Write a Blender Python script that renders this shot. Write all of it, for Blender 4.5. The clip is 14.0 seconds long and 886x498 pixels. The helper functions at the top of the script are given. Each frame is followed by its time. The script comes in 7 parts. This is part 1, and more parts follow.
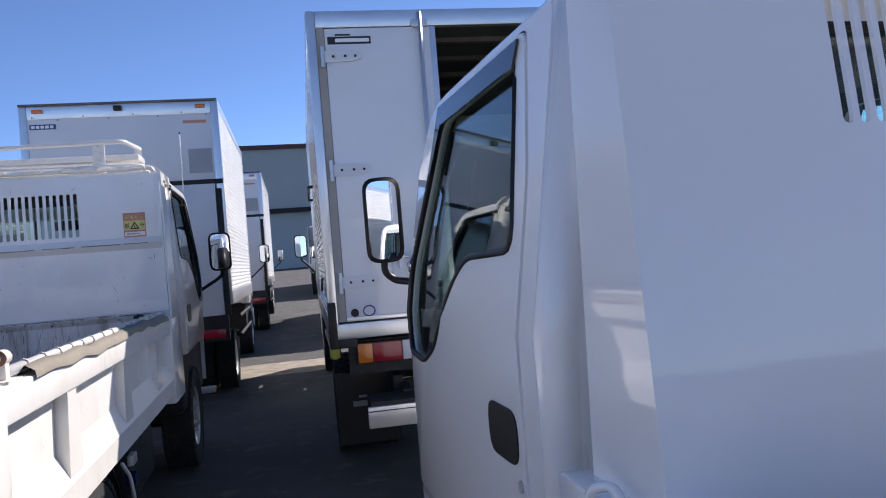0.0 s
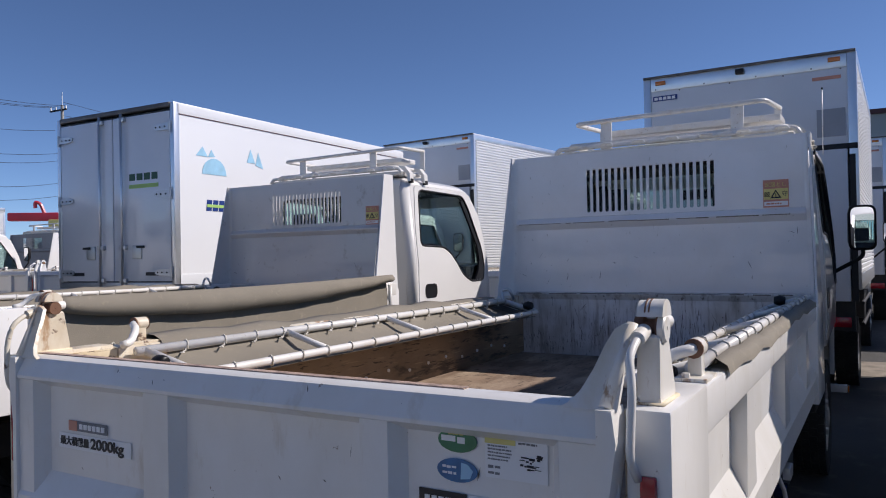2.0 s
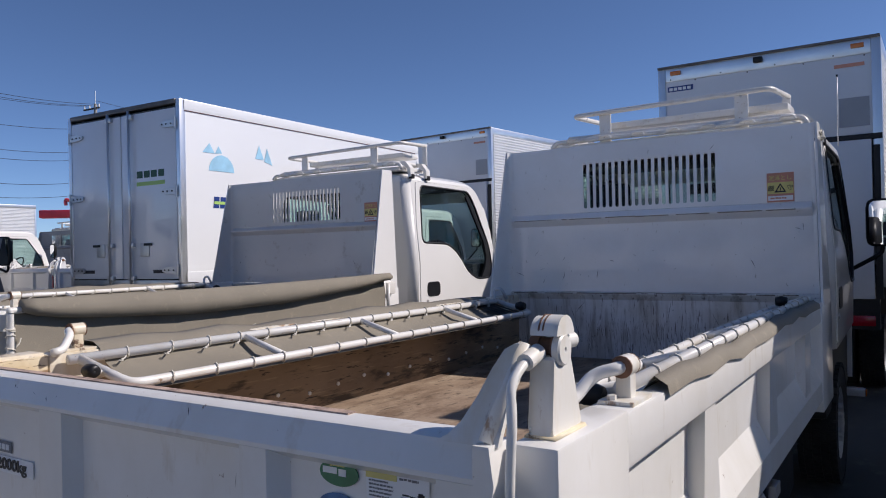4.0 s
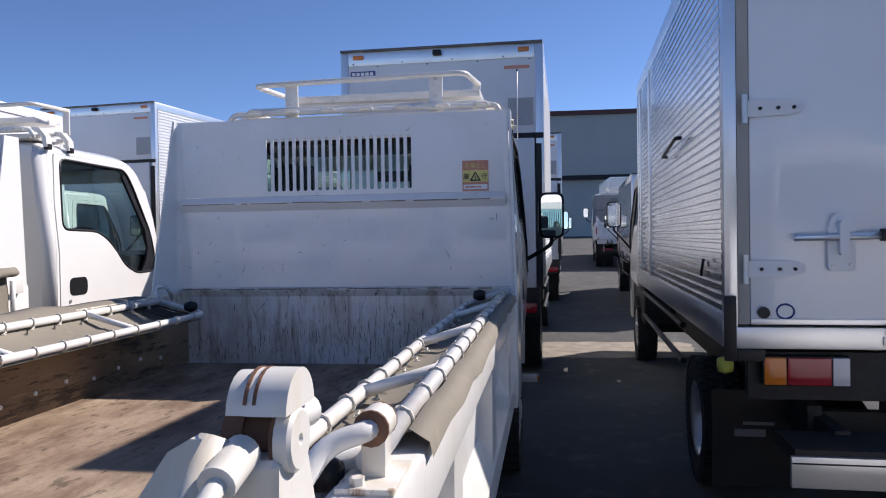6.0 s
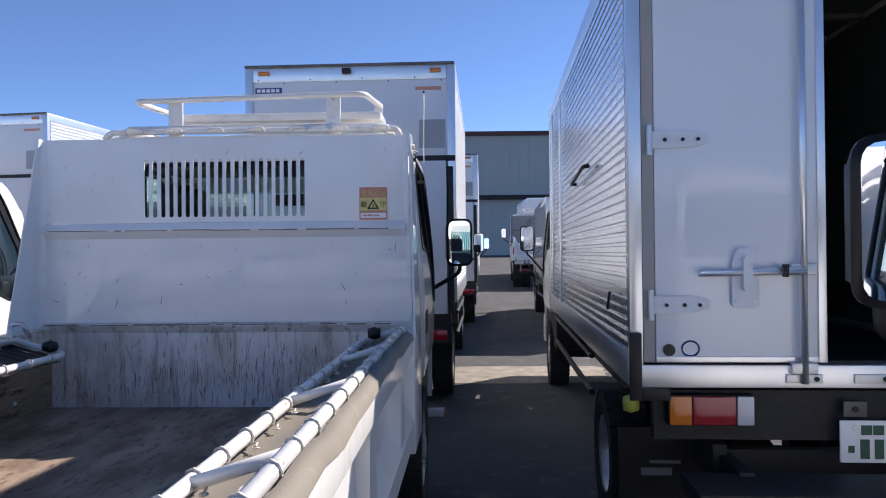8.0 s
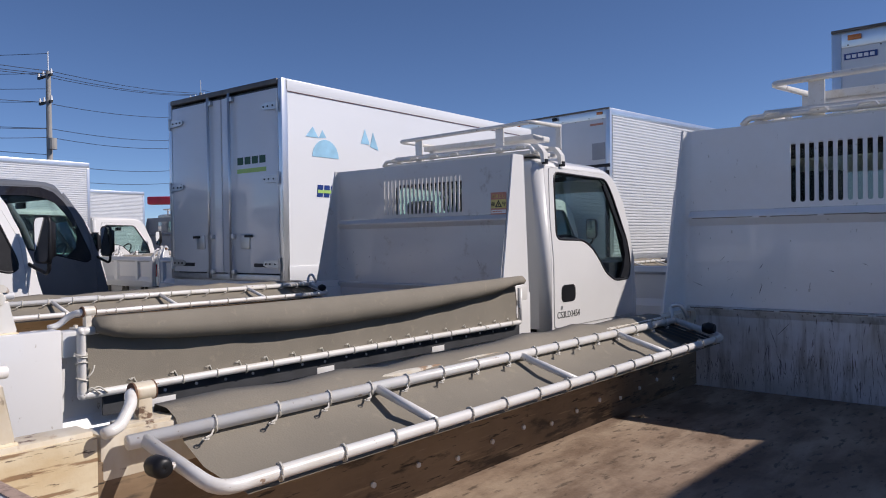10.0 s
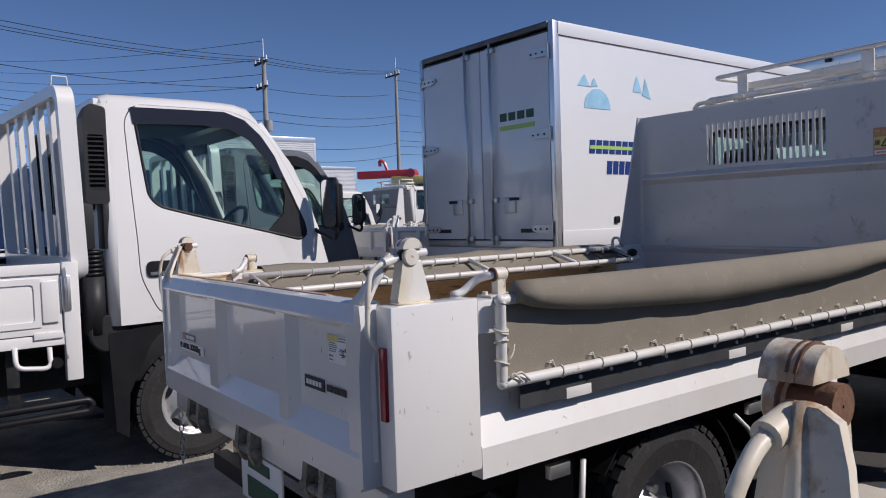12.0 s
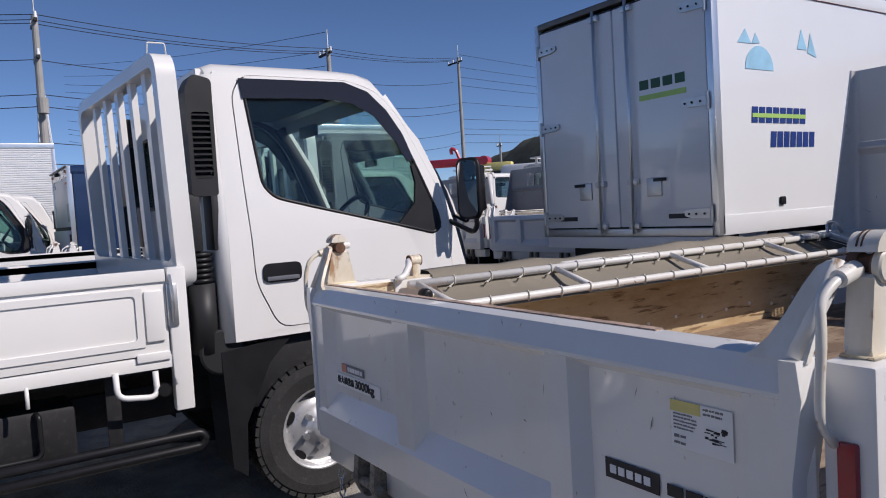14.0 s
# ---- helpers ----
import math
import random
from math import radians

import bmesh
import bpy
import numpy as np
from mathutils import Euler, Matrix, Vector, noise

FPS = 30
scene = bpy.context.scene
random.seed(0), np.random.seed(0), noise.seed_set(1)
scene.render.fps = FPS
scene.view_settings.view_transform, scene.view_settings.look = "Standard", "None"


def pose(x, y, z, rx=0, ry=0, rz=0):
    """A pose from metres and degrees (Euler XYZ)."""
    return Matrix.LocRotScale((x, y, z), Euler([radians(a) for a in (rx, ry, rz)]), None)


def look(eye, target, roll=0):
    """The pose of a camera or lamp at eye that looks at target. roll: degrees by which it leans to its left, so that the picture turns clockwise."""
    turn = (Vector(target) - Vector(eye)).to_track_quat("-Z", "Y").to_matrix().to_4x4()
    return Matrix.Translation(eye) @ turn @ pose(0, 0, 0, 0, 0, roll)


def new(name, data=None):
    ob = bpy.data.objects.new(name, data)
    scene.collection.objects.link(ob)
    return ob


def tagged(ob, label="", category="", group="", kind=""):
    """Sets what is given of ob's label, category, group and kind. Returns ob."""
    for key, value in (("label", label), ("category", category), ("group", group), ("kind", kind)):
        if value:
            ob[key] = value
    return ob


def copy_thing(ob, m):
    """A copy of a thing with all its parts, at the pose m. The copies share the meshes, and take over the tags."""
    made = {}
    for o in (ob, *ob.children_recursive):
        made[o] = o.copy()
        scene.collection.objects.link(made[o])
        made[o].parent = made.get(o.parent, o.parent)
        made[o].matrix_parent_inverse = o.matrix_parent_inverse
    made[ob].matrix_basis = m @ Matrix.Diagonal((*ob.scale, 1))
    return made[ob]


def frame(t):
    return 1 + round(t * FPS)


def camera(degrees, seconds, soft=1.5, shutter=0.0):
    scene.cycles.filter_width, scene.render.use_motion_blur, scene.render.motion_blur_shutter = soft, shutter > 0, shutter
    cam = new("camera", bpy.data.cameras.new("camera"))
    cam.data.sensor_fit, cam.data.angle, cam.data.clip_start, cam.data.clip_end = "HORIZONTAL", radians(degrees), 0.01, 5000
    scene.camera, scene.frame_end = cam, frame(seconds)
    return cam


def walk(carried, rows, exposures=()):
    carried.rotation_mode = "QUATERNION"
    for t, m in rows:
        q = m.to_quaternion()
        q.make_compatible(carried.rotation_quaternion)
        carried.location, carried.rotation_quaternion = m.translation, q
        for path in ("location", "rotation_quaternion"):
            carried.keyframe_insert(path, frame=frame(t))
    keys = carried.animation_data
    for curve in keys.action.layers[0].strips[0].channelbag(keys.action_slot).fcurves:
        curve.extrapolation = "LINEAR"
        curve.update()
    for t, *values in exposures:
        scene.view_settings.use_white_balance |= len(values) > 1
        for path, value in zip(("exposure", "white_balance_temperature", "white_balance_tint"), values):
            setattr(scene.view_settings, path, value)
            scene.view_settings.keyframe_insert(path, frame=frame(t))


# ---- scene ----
cam = camera(61.6, 14.0, soft=1.05)
PATH = [
    (0, (-0.073, 2.091, 1.332), (0.425, 4.028, 1.348), -4.6),
    (0.5, (-0.129, 2.207, 1.318), (-0.027, 4.204, 1.326), -4.0),
    (1, (-0.224, 2.373, 1.338), (-0.504, 4.353, 1.353), -2.7),
    (1.5, (-0.33, 2.496, 1.354), (-0.975, 4.388, 1.373), -1.9),
    (2, (-0.395, 2.557, 1.355), (-1.353, 4.313, 1.378), -1.1),
    (2.2, (-0.413, 2.572, 1.358), (-1.476, 4.266, 1.379), -0.9),
    (4.3, (-0.251, 2.843, 1.371), (-1.262, 4.568, 1.376), -1.5),
    (4.5, (-0.246, 2.871, 1.366), (-1.187, 4.635, 1.369), -1.5),
    (5, (-0.259, 2.959, 1.344), (-0.993, 4.819, 1.332), -1.4),
    (5.5, (-0.402, 3.133, 1.341), (-0.886, 5.074, 1.318), -1.1),
    (6, (-0.498, 3.264, 1.368), (-0.713, 5.252, 1.336), -0.9),
    (6.5, (-0.465, 3.367, 1.397), (-0.437, 5.366, 1.359), -0.8),
    (7, (-0.397, 3.473, 1.411), (-0.247, 5.467, 1.385), -0.8),
    (7.2, (-0.398, 3.482, 1.408), (-0.237, 5.475, 1.393), -0.7),
    (9.3, (-0.569, 3.431, 1.47), (-1.362, 5.267, 1.514), -0.1),
    (9.5, (-0.648, 3.406, 1.457), (-1.589, 5.171, 1.475), -0.3),
    (10, (-0.929, 3.314, 1.456), (-2.163, 4.888, 1.433), -0.8),
    (10.5, (-1.179, 3.213, 1.447), (-2.6, 4.621, 1.41), -1.1),
    (11, (-1.454, 3.232, 1.412), (-2.978, 4.526, 1.364), -1.2),
    (11.5, (-1.752, 3.281, 1.411), (-3.322, 4.518, 1.345), -1.3),
    (12, (-2.0, 3.25, 1.384), (-3.577, 4.477, 1.299), -1.9),
    (12.5, (-2.279, 3.247, 1.418), (-3.866, 4.459, 1.322), -2.6),
    (13, (-2.537, 3.292, 1.41), (-4.138, 4.487, 1.308), -3.2),
    (13.5, (-2.797, 3.323, 1.414), (-4.428, 4.477, 1.312), -3.5),
    (14, (-2.972, 3.306, 1.396), (-4.642, 4.401, 1.29), -3.4),
]
STOPS = [(0, 0.82), (0.5, 0.58), (1.0, 0.4), (1.5, 0.25), (2.0, 0.1), (4.5, 0.05), (5.0, 0.1), (5.5, 0.3), (6.0, 0.55), (6.5, 0.8), (7.0, 0.95), (7.2, 0.95), (9.3, 0.3), (9.5, 0.18), (10.0, -0.03), (11.0, -0.2), (11.5, -0.25), (13.0, -0.12), (14.0, -0.1)]
EXPOSURES = [(t, e + 0.1, 6500, 16) for t, e in STOPS]
walk(cam, [(t, look(eye, target, roll)) for t, eye, target, roll in PATH], EXPOSURES)

# ---- world, sun, exposure ----
SUN_AZ = math.atan2(0.69, 0.99)
SUN_EL = radians(39.7)
world = bpy.data.worlds.new("sky")
scene.world = world
world.use_nodes = True
_nt = world.node_tree
_sky = _nt.nodes.new("ShaderNodeTexSky")
_sky.sky_type = "NISHITA"
_sky.sun_disc = False
_sky.sun_elevation = SUN_EL
_sky.sun_rotation = radians(90) - SUN_AZ
_sky.altitude = 2600
_sky.air_density, _sky.dust_density, _sky.ozone_density = 0.78, 0.25, 6.0
_bg = _nt.nodes["Background"]
_nt.links.new(_sky.outputs[0], _bg.inputs[0])
_bg.inputs[1].default_value = 0.096
sun = new("sun", bpy.data.lights.new("sun", "SUN"))
sun.data.energy = 3.95
sun.data.angle = radians(0.53)
sun.data.color = (1.0, 0.95, 0.88)
_d = Vector((math.cos(SUN_AZ) * math.cos(SUN_EL), math.sin(SUN_AZ) * math.cos(SUN_EL), math.sin(SUN_EL)))
sun.matrix_world = look(_d * 60, (0, 0, 0))


# ---- materials ----
def mat(name, col, rough=0.5, metal=0.0, var=0.12, scale=3.0, bump=0.0, bscale=80.0, dirt=None, dirt_amt=0.3, coat=0.0, spec=0.5, stretch=(1, 1, 1), streak=None):
    m = bpy.data.materials.new(name)
    m.use_nodes = True
    nt = m.node_tree
    b = nt.nodes["Principled BSDF"]
    b.inputs["Roughness"].default_value = rough
    b.inputs["Metallic"].default_value = metal
    b.inputs["Coat Weight"].default_value = coat
    b.inputs["Specular IOR Level"].default_value = spec
    tc = nt.nodes.new("ShaderNodeTexCoord")
    n1 = nt.nodes.new("ShaderNodeTexNoise")
    n1.inputs["Scale"].default_value = scale
    n1.inputs["Detail"].default_value = 6
    nt.links.new(tc.outputs["Object"], n1.inputs["Vector"])
    ramp = nt.nodes.new("ShaderNodeValToRGB")
    c = Vector(col)
    ramp.color_ramp.elements[0].position, ramp.color_ramp.elements[1].position = 0.3, 0.7
    ramp.color_ramp.elements[0].color = (*(c * (1 - var)), 1)
    ramp.color_ramp.elements[1].color = (*[min(1, v * (1 + var * 0.6)) for v in c], 1)
    nt.links.new(n1.outputs["Fac"], ramp.inputs["Fac"])
    out = ramp.outputs["Color"]
    if dirt:
        n2 = nt.nodes.new("ShaderNodeTexNoise")
        n2.inputs["Scale"].default_value = scale * 5
        n2.inputs["Detail"].default_value = 9
        n2.inputs["Roughness"].default_value = 0.7
        mp = nt.nodes.new("ShaderNodeMapping")
        mp.inputs["Scale"].default_value = stretch
        nt.links.new(tc.outputs["Object"], mp.inputs["Vector"])
        nt.links.new(mp.outputs["Vector"], n2.inputs["Vector"])
        r2 = nt.nodes.new("ShaderNodeValToRGB")
        r2.color_ramp.elements[0].position = 0.62 - 0.3 * dirt_amt
        r2.color_ramp.elements[1].position = 0.75 - 0.1 * dirt_amt
        mx = nt.nodes.new("ShaderNodeMix")
        mx.data_type = "RGBA"
        nt.links.new(n2.outputs["Fac"], r2.inputs["Fac"])
        nt.links.new(r2.outputs["Color"], mx.inputs[0])
        nt.links.new(out, mx.inputs[6])
        mx.inputs[7].default_value = (*dirt, 1)
        out = mx.outputs[2]
    nt.links.new(out, b.inputs["Base Color"])
    if bump:
        n3 = nt.nodes.new("ShaderNodeTexNoise")
        n3.inputs["Scale"].default_value = bscale
        n3.inputs["Detail"].default_value = 4
        nt.links.new(tc.outputs["Object"], n3.inputs["Vector"])
        bp = nt.nodes.new("ShaderNodeBump")
        bp.inputs["Strength"].default_value = bump
        bp.inputs["Distance"].default_value = 0.02
        nt.links.new(n3.outputs["Fac"], bp.inputs["Height"])
        nt.links.new(bp.outputs["Normal"], b.inputs["Normal"])
        nt.links.new(bp.outputs["Normal"], b.inputs["Coat Normal"])
    return m


def worn(name, col, layers, rough=0.5, coat=0.0, bump=0.0, bscale=30.0, metal=0.0, spec=0.5):
    """A base colour under layers of (colour, scale, stretch, low, high, amount) of stains or scratches."""
    m = bpy.data.materials.new(name)
    m.use_nodes = True
    nt = m.node_tree
    b = nt.nodes["Principled BSDF"]
    b.inputs["Roughness"].default_value = rough
    b.inputs["Metallic"].default_value = metal
    b.inputs["Coat Weight"].default_value = coat
    b.inputs["Specular IOR Level"].default_value = spec
    tc = nt.nodes.new("ShaderNodeTexCoord")
    out = None
    for k, (c, scale, stretch, lo, hi, amount) in enumerate(layers):
        mp = nt.nodes.new("ShaderNodeMapping")
        mp.inputs["Scale"].default_value = stretch
        mp.inputs["Location"].default_value = (3.1 * k, 1.7 * k, 0.9 * k)
        n = nt.nodes.new("ShaderNodeTexNoise")
        n.inputs["Scale"].default_value = scale
        n.inputs["Detail"].default_value = 8
        n.inputs["Roughness"].default_value = 0.62
        r = nt.nodes.new("ShaderNodeMapRange")
        r.inputs["From Min"].default_value = lo - 0.055
        r.inputs["From Max"].default_value = hi - 0.055
        r.inputs["To Max"].default_value = amount
        mx = nt.nodes.new("ShaderNodeMix")
        mx.data_type = "RGBA"
        nt.links.new(tc.outputs["Object"], mp.inputs["Vector"])
        nt.links.new(mp.outputs["Vector"], n.inputs["Vector"])
        nt.links.new(n.outputs["Fac"], r.inputs["Value"])
        nt.links.new(r.outputs["Result"], mx.inputs[0])
        if out:
            nt.links.new(out, mx.inputs[6])
        else:
            mx.inputs[6].default_value = (*col, 1)
        mx.inputs[7].default_value = (*c, 1)
        out = mx.outputs[2]
    nt.links.new(out, b.inputs["Base Color"])
    if bump:
        n = nt.nodes.new("ShaderNodeTexNoise")
        n.inputs["Scale"].default_value = bscale
        n.inputs["Detail"].default_value = 5
        nt.links.new(tc.outputs["Object"], n.inputs["Vector"])
        bp = nt.nodes.new("ShaderNodeBump")
        bp.inputs["Strength"].default_value = bump
        bp.inputs["Distance"].default_value = 0.02
        nt.links.new(n.outputs["Fac"], bp.inputs["Height"])
        nt.links.new(bp.outputs["Normal"], b.inputs["Normal"])
        nt.links.new(bp.outputs["Normal"], b.inputs["Coat Normal"])
    return m


def glass_mat(name, tint, rough=0.02):
    m = bpy.data.materials.new(name)
    m.use_nodes = True
    nt = m.node_tree
    tr = nt.nodes.new("ShaderNodeBsdfTransparent")
    gl = nt.nodes.new("ShaderNodeBsdfGlossy")
    tr.inputs[0].default_value = (*tint, 1)
    gl.inputs["Roughness"].default_value = rough
    fr = nt.nodes.new("ShaderNodeLayerWeight")
    fr.inputs[0].default_value = 0.5
    pw = nt.nodes.new("ShaderNodeMath")
    pw.operation = "POWER"
    pw.inputs[1].default_value = 4.0
    sc = nt.nodes.new("ShaderNodeMath")
    sc.operation = "MULTIPLY_ADD"
    sc.inputs[1].default_value = 0.85
    sc.inputs[2].default_value = 0.04
    nt.links.new(fr.outputs["Facing"], pw.inputs[0])
    nt.links.new(pw.outputs[0], sc.inputs[0])
    ms = nt.nodes.new("ShaderNodeMixShader")
    nt.links.new(sc.outputs[0], ms.inputs[0])
    nt.links.new(tr.outputs[0], ms.inputs[1])
    nt.links.new(gl.outputs[0], ms.inputs[2])
    nt.links.new(ms.outputs[0], nt.nodes["Material Output"].inputs[0])
    return m


WHITE = mat("white_paint", (0.80, 0.79, 0.77), 0.35, var=0.03, scale=2.0, coat=0.7, bump=0.012, bscale=4)
WORN = worn("worn_white_paint", (0.84, 0.825, 0.79), [((0.73, 0.70, 0.63), 3.0, (1, 1, 0.6), 0.45, 0.75, 0.8), ((0.56, 0.48, 0.36), 16.0, (1, 1, 0.3), 0.66, 0.82, 0.6), ((0.24, 0.16, 0.10), 45.0, (1, 1, 1), 0.745, 0.775, 0.8)], 0.36, 0.4, 0.02, 5)
PEARL = mat("pearl_white_paint", (0.89, 0.89, 0.89), 0.28, 0.0, var=0.02, scale=1.5, coat=1.0, bump=0.02, bscale=3)
STREAKED = worn("scratched_guard_paint", (0.78, 0.775, 0.76), [((0.52, 0.49, 0.43), 5.0, (1, 1, 0.7), 0.45, 0.72, 0.9), ((0.30, 0.26, 0.21), 26.0, (1, 1, 0.10), 0.56, 0.70, 0.75), ((0.10, 0.08, 0.06), 60.0, (1, 1, 0.14), 0.66, 0.70, 0.8)], 0.36, 0.3, 0.02, 6)
# White guard paint greyed to carry the shade on its rear face, plus dirt
SHADEGUARD = mat("shade_greyed_guard_paint", (0.62, 0.62, 0.61), 0.3, var=0.06, scale=1.6, dirt=(0.36, 0.33, 0.29), dirt_amt=0.1, coat=0.4)
GUARD = worn("grey_white_paint", (0.87, 0.87, 0.865), [((0.79, 0.78, 0.75), 2.5, (1, 1, 1), 0.45, 0.75, 0.8), ((0.45, 0.43, 0.38), 50.0, (1, 1, 0.4), 0.72, 0.75, 0.7)], 0.3, 0.7, 0.03, 3.5)
RUSTED = worn("cream_paint_with_rust", (0.76, 0.71, 0.60), [((0.58, 0.46, 0.29), 6.0, (1, 1, 0.5), 0.48, 0.72, 0.8), ((0.36, 0.19, 0.08), 14.0, (1, 1, 0.45), 0.60, 0.68, 0.85), ((0.13, 0.065, 0.04), 22.0, (1, 0.6, 1), 0.66, 0.70, 0.9)], 0.45, 0.1, 0.05, 30)
ARMPAINT = worn("yellowed_white_paint", (0.78, 0.76, 0.71), [((0.62, 0.52, 0.34), 9.0, (1, 1, 0.3), 0.52, 0.78, 0.8), ((0.30, 0.16, 0.07), 22.0, (1, 1, 0.4), 0.67, 0.73, 0.85)], 0.38, 0.3, 0.03, 25)
SCUFFED = worn("scuffed_white_paint", (0.80, 0.79, 0.77), [((0.72, 0.69, 0.62), 3.0, (1, 1, 0.6), 0.5, 0.8, 0.8), ((0.40, 0.34, 0.26), 40.0, (1, 1, 0.5), 0.72, 0.75, 0.7)], 0.33, 0.8, 0.03, 3.0)
CREAM = worn("cream_stained_paint", (0.78, 0.69, 0.50), [((0.60, 0.45, 0.25), 7.0, (1, 0.6, 1), 0.50, 0.74, 0.8), ((0.24, 0.13, 0.06), 60.0, (1, 0.10, 1.2), 0.60, 0.66, 0.85), ((0.09, 0.05, 0.03), 90.0, (1, 0.16, 1), 0.66, 0.70, 0.9)], 0.55, 0.0, 0.08, 30)
RUST = mat("rusted_steel", (0.17, 0.085, 0.05), 0.8, var=0.5, scale=20, bump=0.2)
ALU = mat("aluminium_sheet", (0.78, 0.79, 0.80), 0.28, 0.8, var=0.06, scale=4, bump=0.03, bscale=5)
ALUDULL = mat("dull_aluminium", (0.62, 0.63, 0.64), 0.45, 1.0, var=0.1, scale=8)
RIBWHITE = mat("white_ribbed_sheet", (0.78, 0.79, 0.80), 0.38, 0.1, var=0.04, scale=3)
ALURIB = mat("bright_ribbed_aluminium", (0.80, 0.81, 0.82), 0.2, 0.92, var=0.06, scale=5, bump=0.06, bscale=9)
PANEL = mat("painted_grey_panel", (0.70, 0.72, 0.75), 0.35, var=0.04, scale=1.5)
BOXWHITE = mat("white_gelcoat", (0.82, 0.83, 0.84), 0.25, var=0.02, scale=1.0, coat=0.6, bump=0.01, bscale=3)
DOORGREY = mat("white_door_skin", (0.76, 0.78, 0.81), 0.25, var=0.05, scale=1.5, coat=1.0, bump=0.03, bscale=2.5)
DUCT = mat("dark_grey_plastic", (0.024, 0.024, 0.026), 0.5, var=0.2, scale=8, spec=0.35)
STRIP = mat("dark_strip_rubber", (0.045, 0.047, 0.052), 0.6, var=0.3, scale=8)
BLACK = mat("black_plastic", (0.012, 0.012, 0.014), 0.42, var=0.3, scale=10, spec=0.35)
FRAME = mat("black_chassis_paint", (0.010, 0.010, 0.012), 0.6, var=0.4, scale=6, dirt=(0.03, 0.028, 0.026), dirt_amt=0.3)
RUBBER = mat("tyre_rubber", (0.022, 0.022, 0.023), 0.8, var=0.3, scale=6, bump=0.1, dirt=(0.045, 0.041, 0.037), dirt_amt=0.3)
RIM = mat("silver_wheel_paint", (0.62, 0.62, 0.63), 0.35, 0.6, var=0.1, scale=8, dirt=(0.25, 0.21, 0.17), dirt_amt=0.15)
CHROME = mat("chrome", (0.8, 0.8, 0.82), 0.06, 1.0, var=0.02)
MIRROR = mat("mirror_glass", (0.9, 0.92, 0.94), 0.01, 1.0, var=0.0)
CANVAS = mat("olive_canvas", (0.225, 0.20, 0.158), 0.85, var=0.1, scale=4, bump=0.12, bscale=220, dirt=(0.29, 0.255, 0.195), dirt_amt=0.15)
PIPE = worn("white_pipe_paint", (0.77, 0.755, 0.72), [((0.62, 0.55, 0.44), 18.0, (1, 0.5, 1), 0.55, 0.8, 0.6), ((0.26, 0.14, 0.07), 60.0, (1, 0.5, 1), 0.70, 0.74, 0.8)], 0.33, 0.4)
ROPE = mat("pale_lashing_cord", (0.6, 0.57, 0.5), 0.8, var=0.2, scale=60)
BEDFLOOR = worn("worn_floor_steel", (0.31, 0.225, 0.16), [((0.44, 0.345, 0.25), 4.0, (1.3, 0.35, 1), 0.46, 0.70, 0.9), ((0.19, 0.13, 0.09), 6.0, (1.2, 0.4, 1), 0.50, 0.66, 0.9), ((0.08, 0.06, 0.045), 40.0, (1, 0.3, 1), 0.62, 0.70, 0.7)], 0.75, 0.0, 0.15, 40, spec=0.25)
BEDSIDE = worn("stained_bed_side", (0.34, 0.24, 0.145), [((0.20, 0.135, 0.08), 5.0, (1, 0.4, 1.4), 0.46, 0.68, 0.85), ((0.05, 0.038, 0.028), 14.0, (1, 0.3, 1.5), 0.59, 0.67, 0.8), ((0.50, 0.37, 0.22), 60.0, (1, 0.08, 1.3), 0.65, 0.71, 0.6), ((0.02, 0.016, 0.013), 70.0, (1, 0.12, 1.2), 0.66, 0.70, 0.85)], 0.62, 0.0, 0.12, 25)
CREAMSIDE = worn("cream_bed_side", (0.62, 0.49, 0.30), [((0.42, 0.27, 0.13), 6.0, (1, 0.35, 1.2), 0.46, 0.68, 0.9), ((0.16, 0.09, 0.045), 30.0, (1, 0.15, 1.2), 0.62, 0.68, 0.85)], 0.6, 0.0, 0.08, 25)
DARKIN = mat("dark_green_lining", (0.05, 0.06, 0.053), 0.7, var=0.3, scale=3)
GLASS = glass_mat("clear_glass", (0.80, 0.90, 0.87))
SCREEN = glass_mat("dusty_screen_glass", (0.80, 0.90, 0.87), 0.05)
RED = mat("red_lens", (0.33, 0.006, 0.02), 0.15, var=0.1, coat=0.5)
AMBER = mat("amber_lens", (0.6, 0.16, 0.01), 0.15, var=0.1, coat=0.5)
CLEAR = mat("clear_lens", (0.6, 0.6, 0.62), 0.1, var=0.05, coat=0.5)
BLUE = mat("navy_paint", (0.015, 0.035, 0.10), 0.2, var=0.1, coat=0.6)
GREYCAB = mat("dark_grey_paint", (0.15, 0.16, 0.18), 0.3, var=0.1, coat=0.3)
WALLM = mat("grey_green_cladding", (0.46, 0.47, 0.44), 0.6, var=0.05, scale=0.3)
ROOFRED = mat("dark_red_trim", (0.10, 0.03, 0.03), 0.5)
CONC = mat("weathered_concrete", (0.36, 0.35, 0.33), 0.8, var=0.15, scale=2)
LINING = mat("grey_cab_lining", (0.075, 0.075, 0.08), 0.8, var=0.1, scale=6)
GREYINK = mat("faded_ink", (0.2, 0.2, 0.21), 0.5)
SEAT = mat("grey_seat_cloth", (0.055, 0.055, 0.06), 0.9, var=0.2, scale=20)
STICKW = mat("white_sticker", (0.86, 0.86, 0.85), 0.4, var=0.03)
STICKR = mat("faded_red_sticker", (0.60, 0.27, 0.19), 0.5, var=0.1, scale=20)
STICKY = mat("yellow_sticker", (0.72, 0.63, 0.22), 0.5, var=0.08, scale=20)
STICKG = mat("green_sticker", (0.05, 0.21, 0.10), 0.4, var=0.2, scale=30)
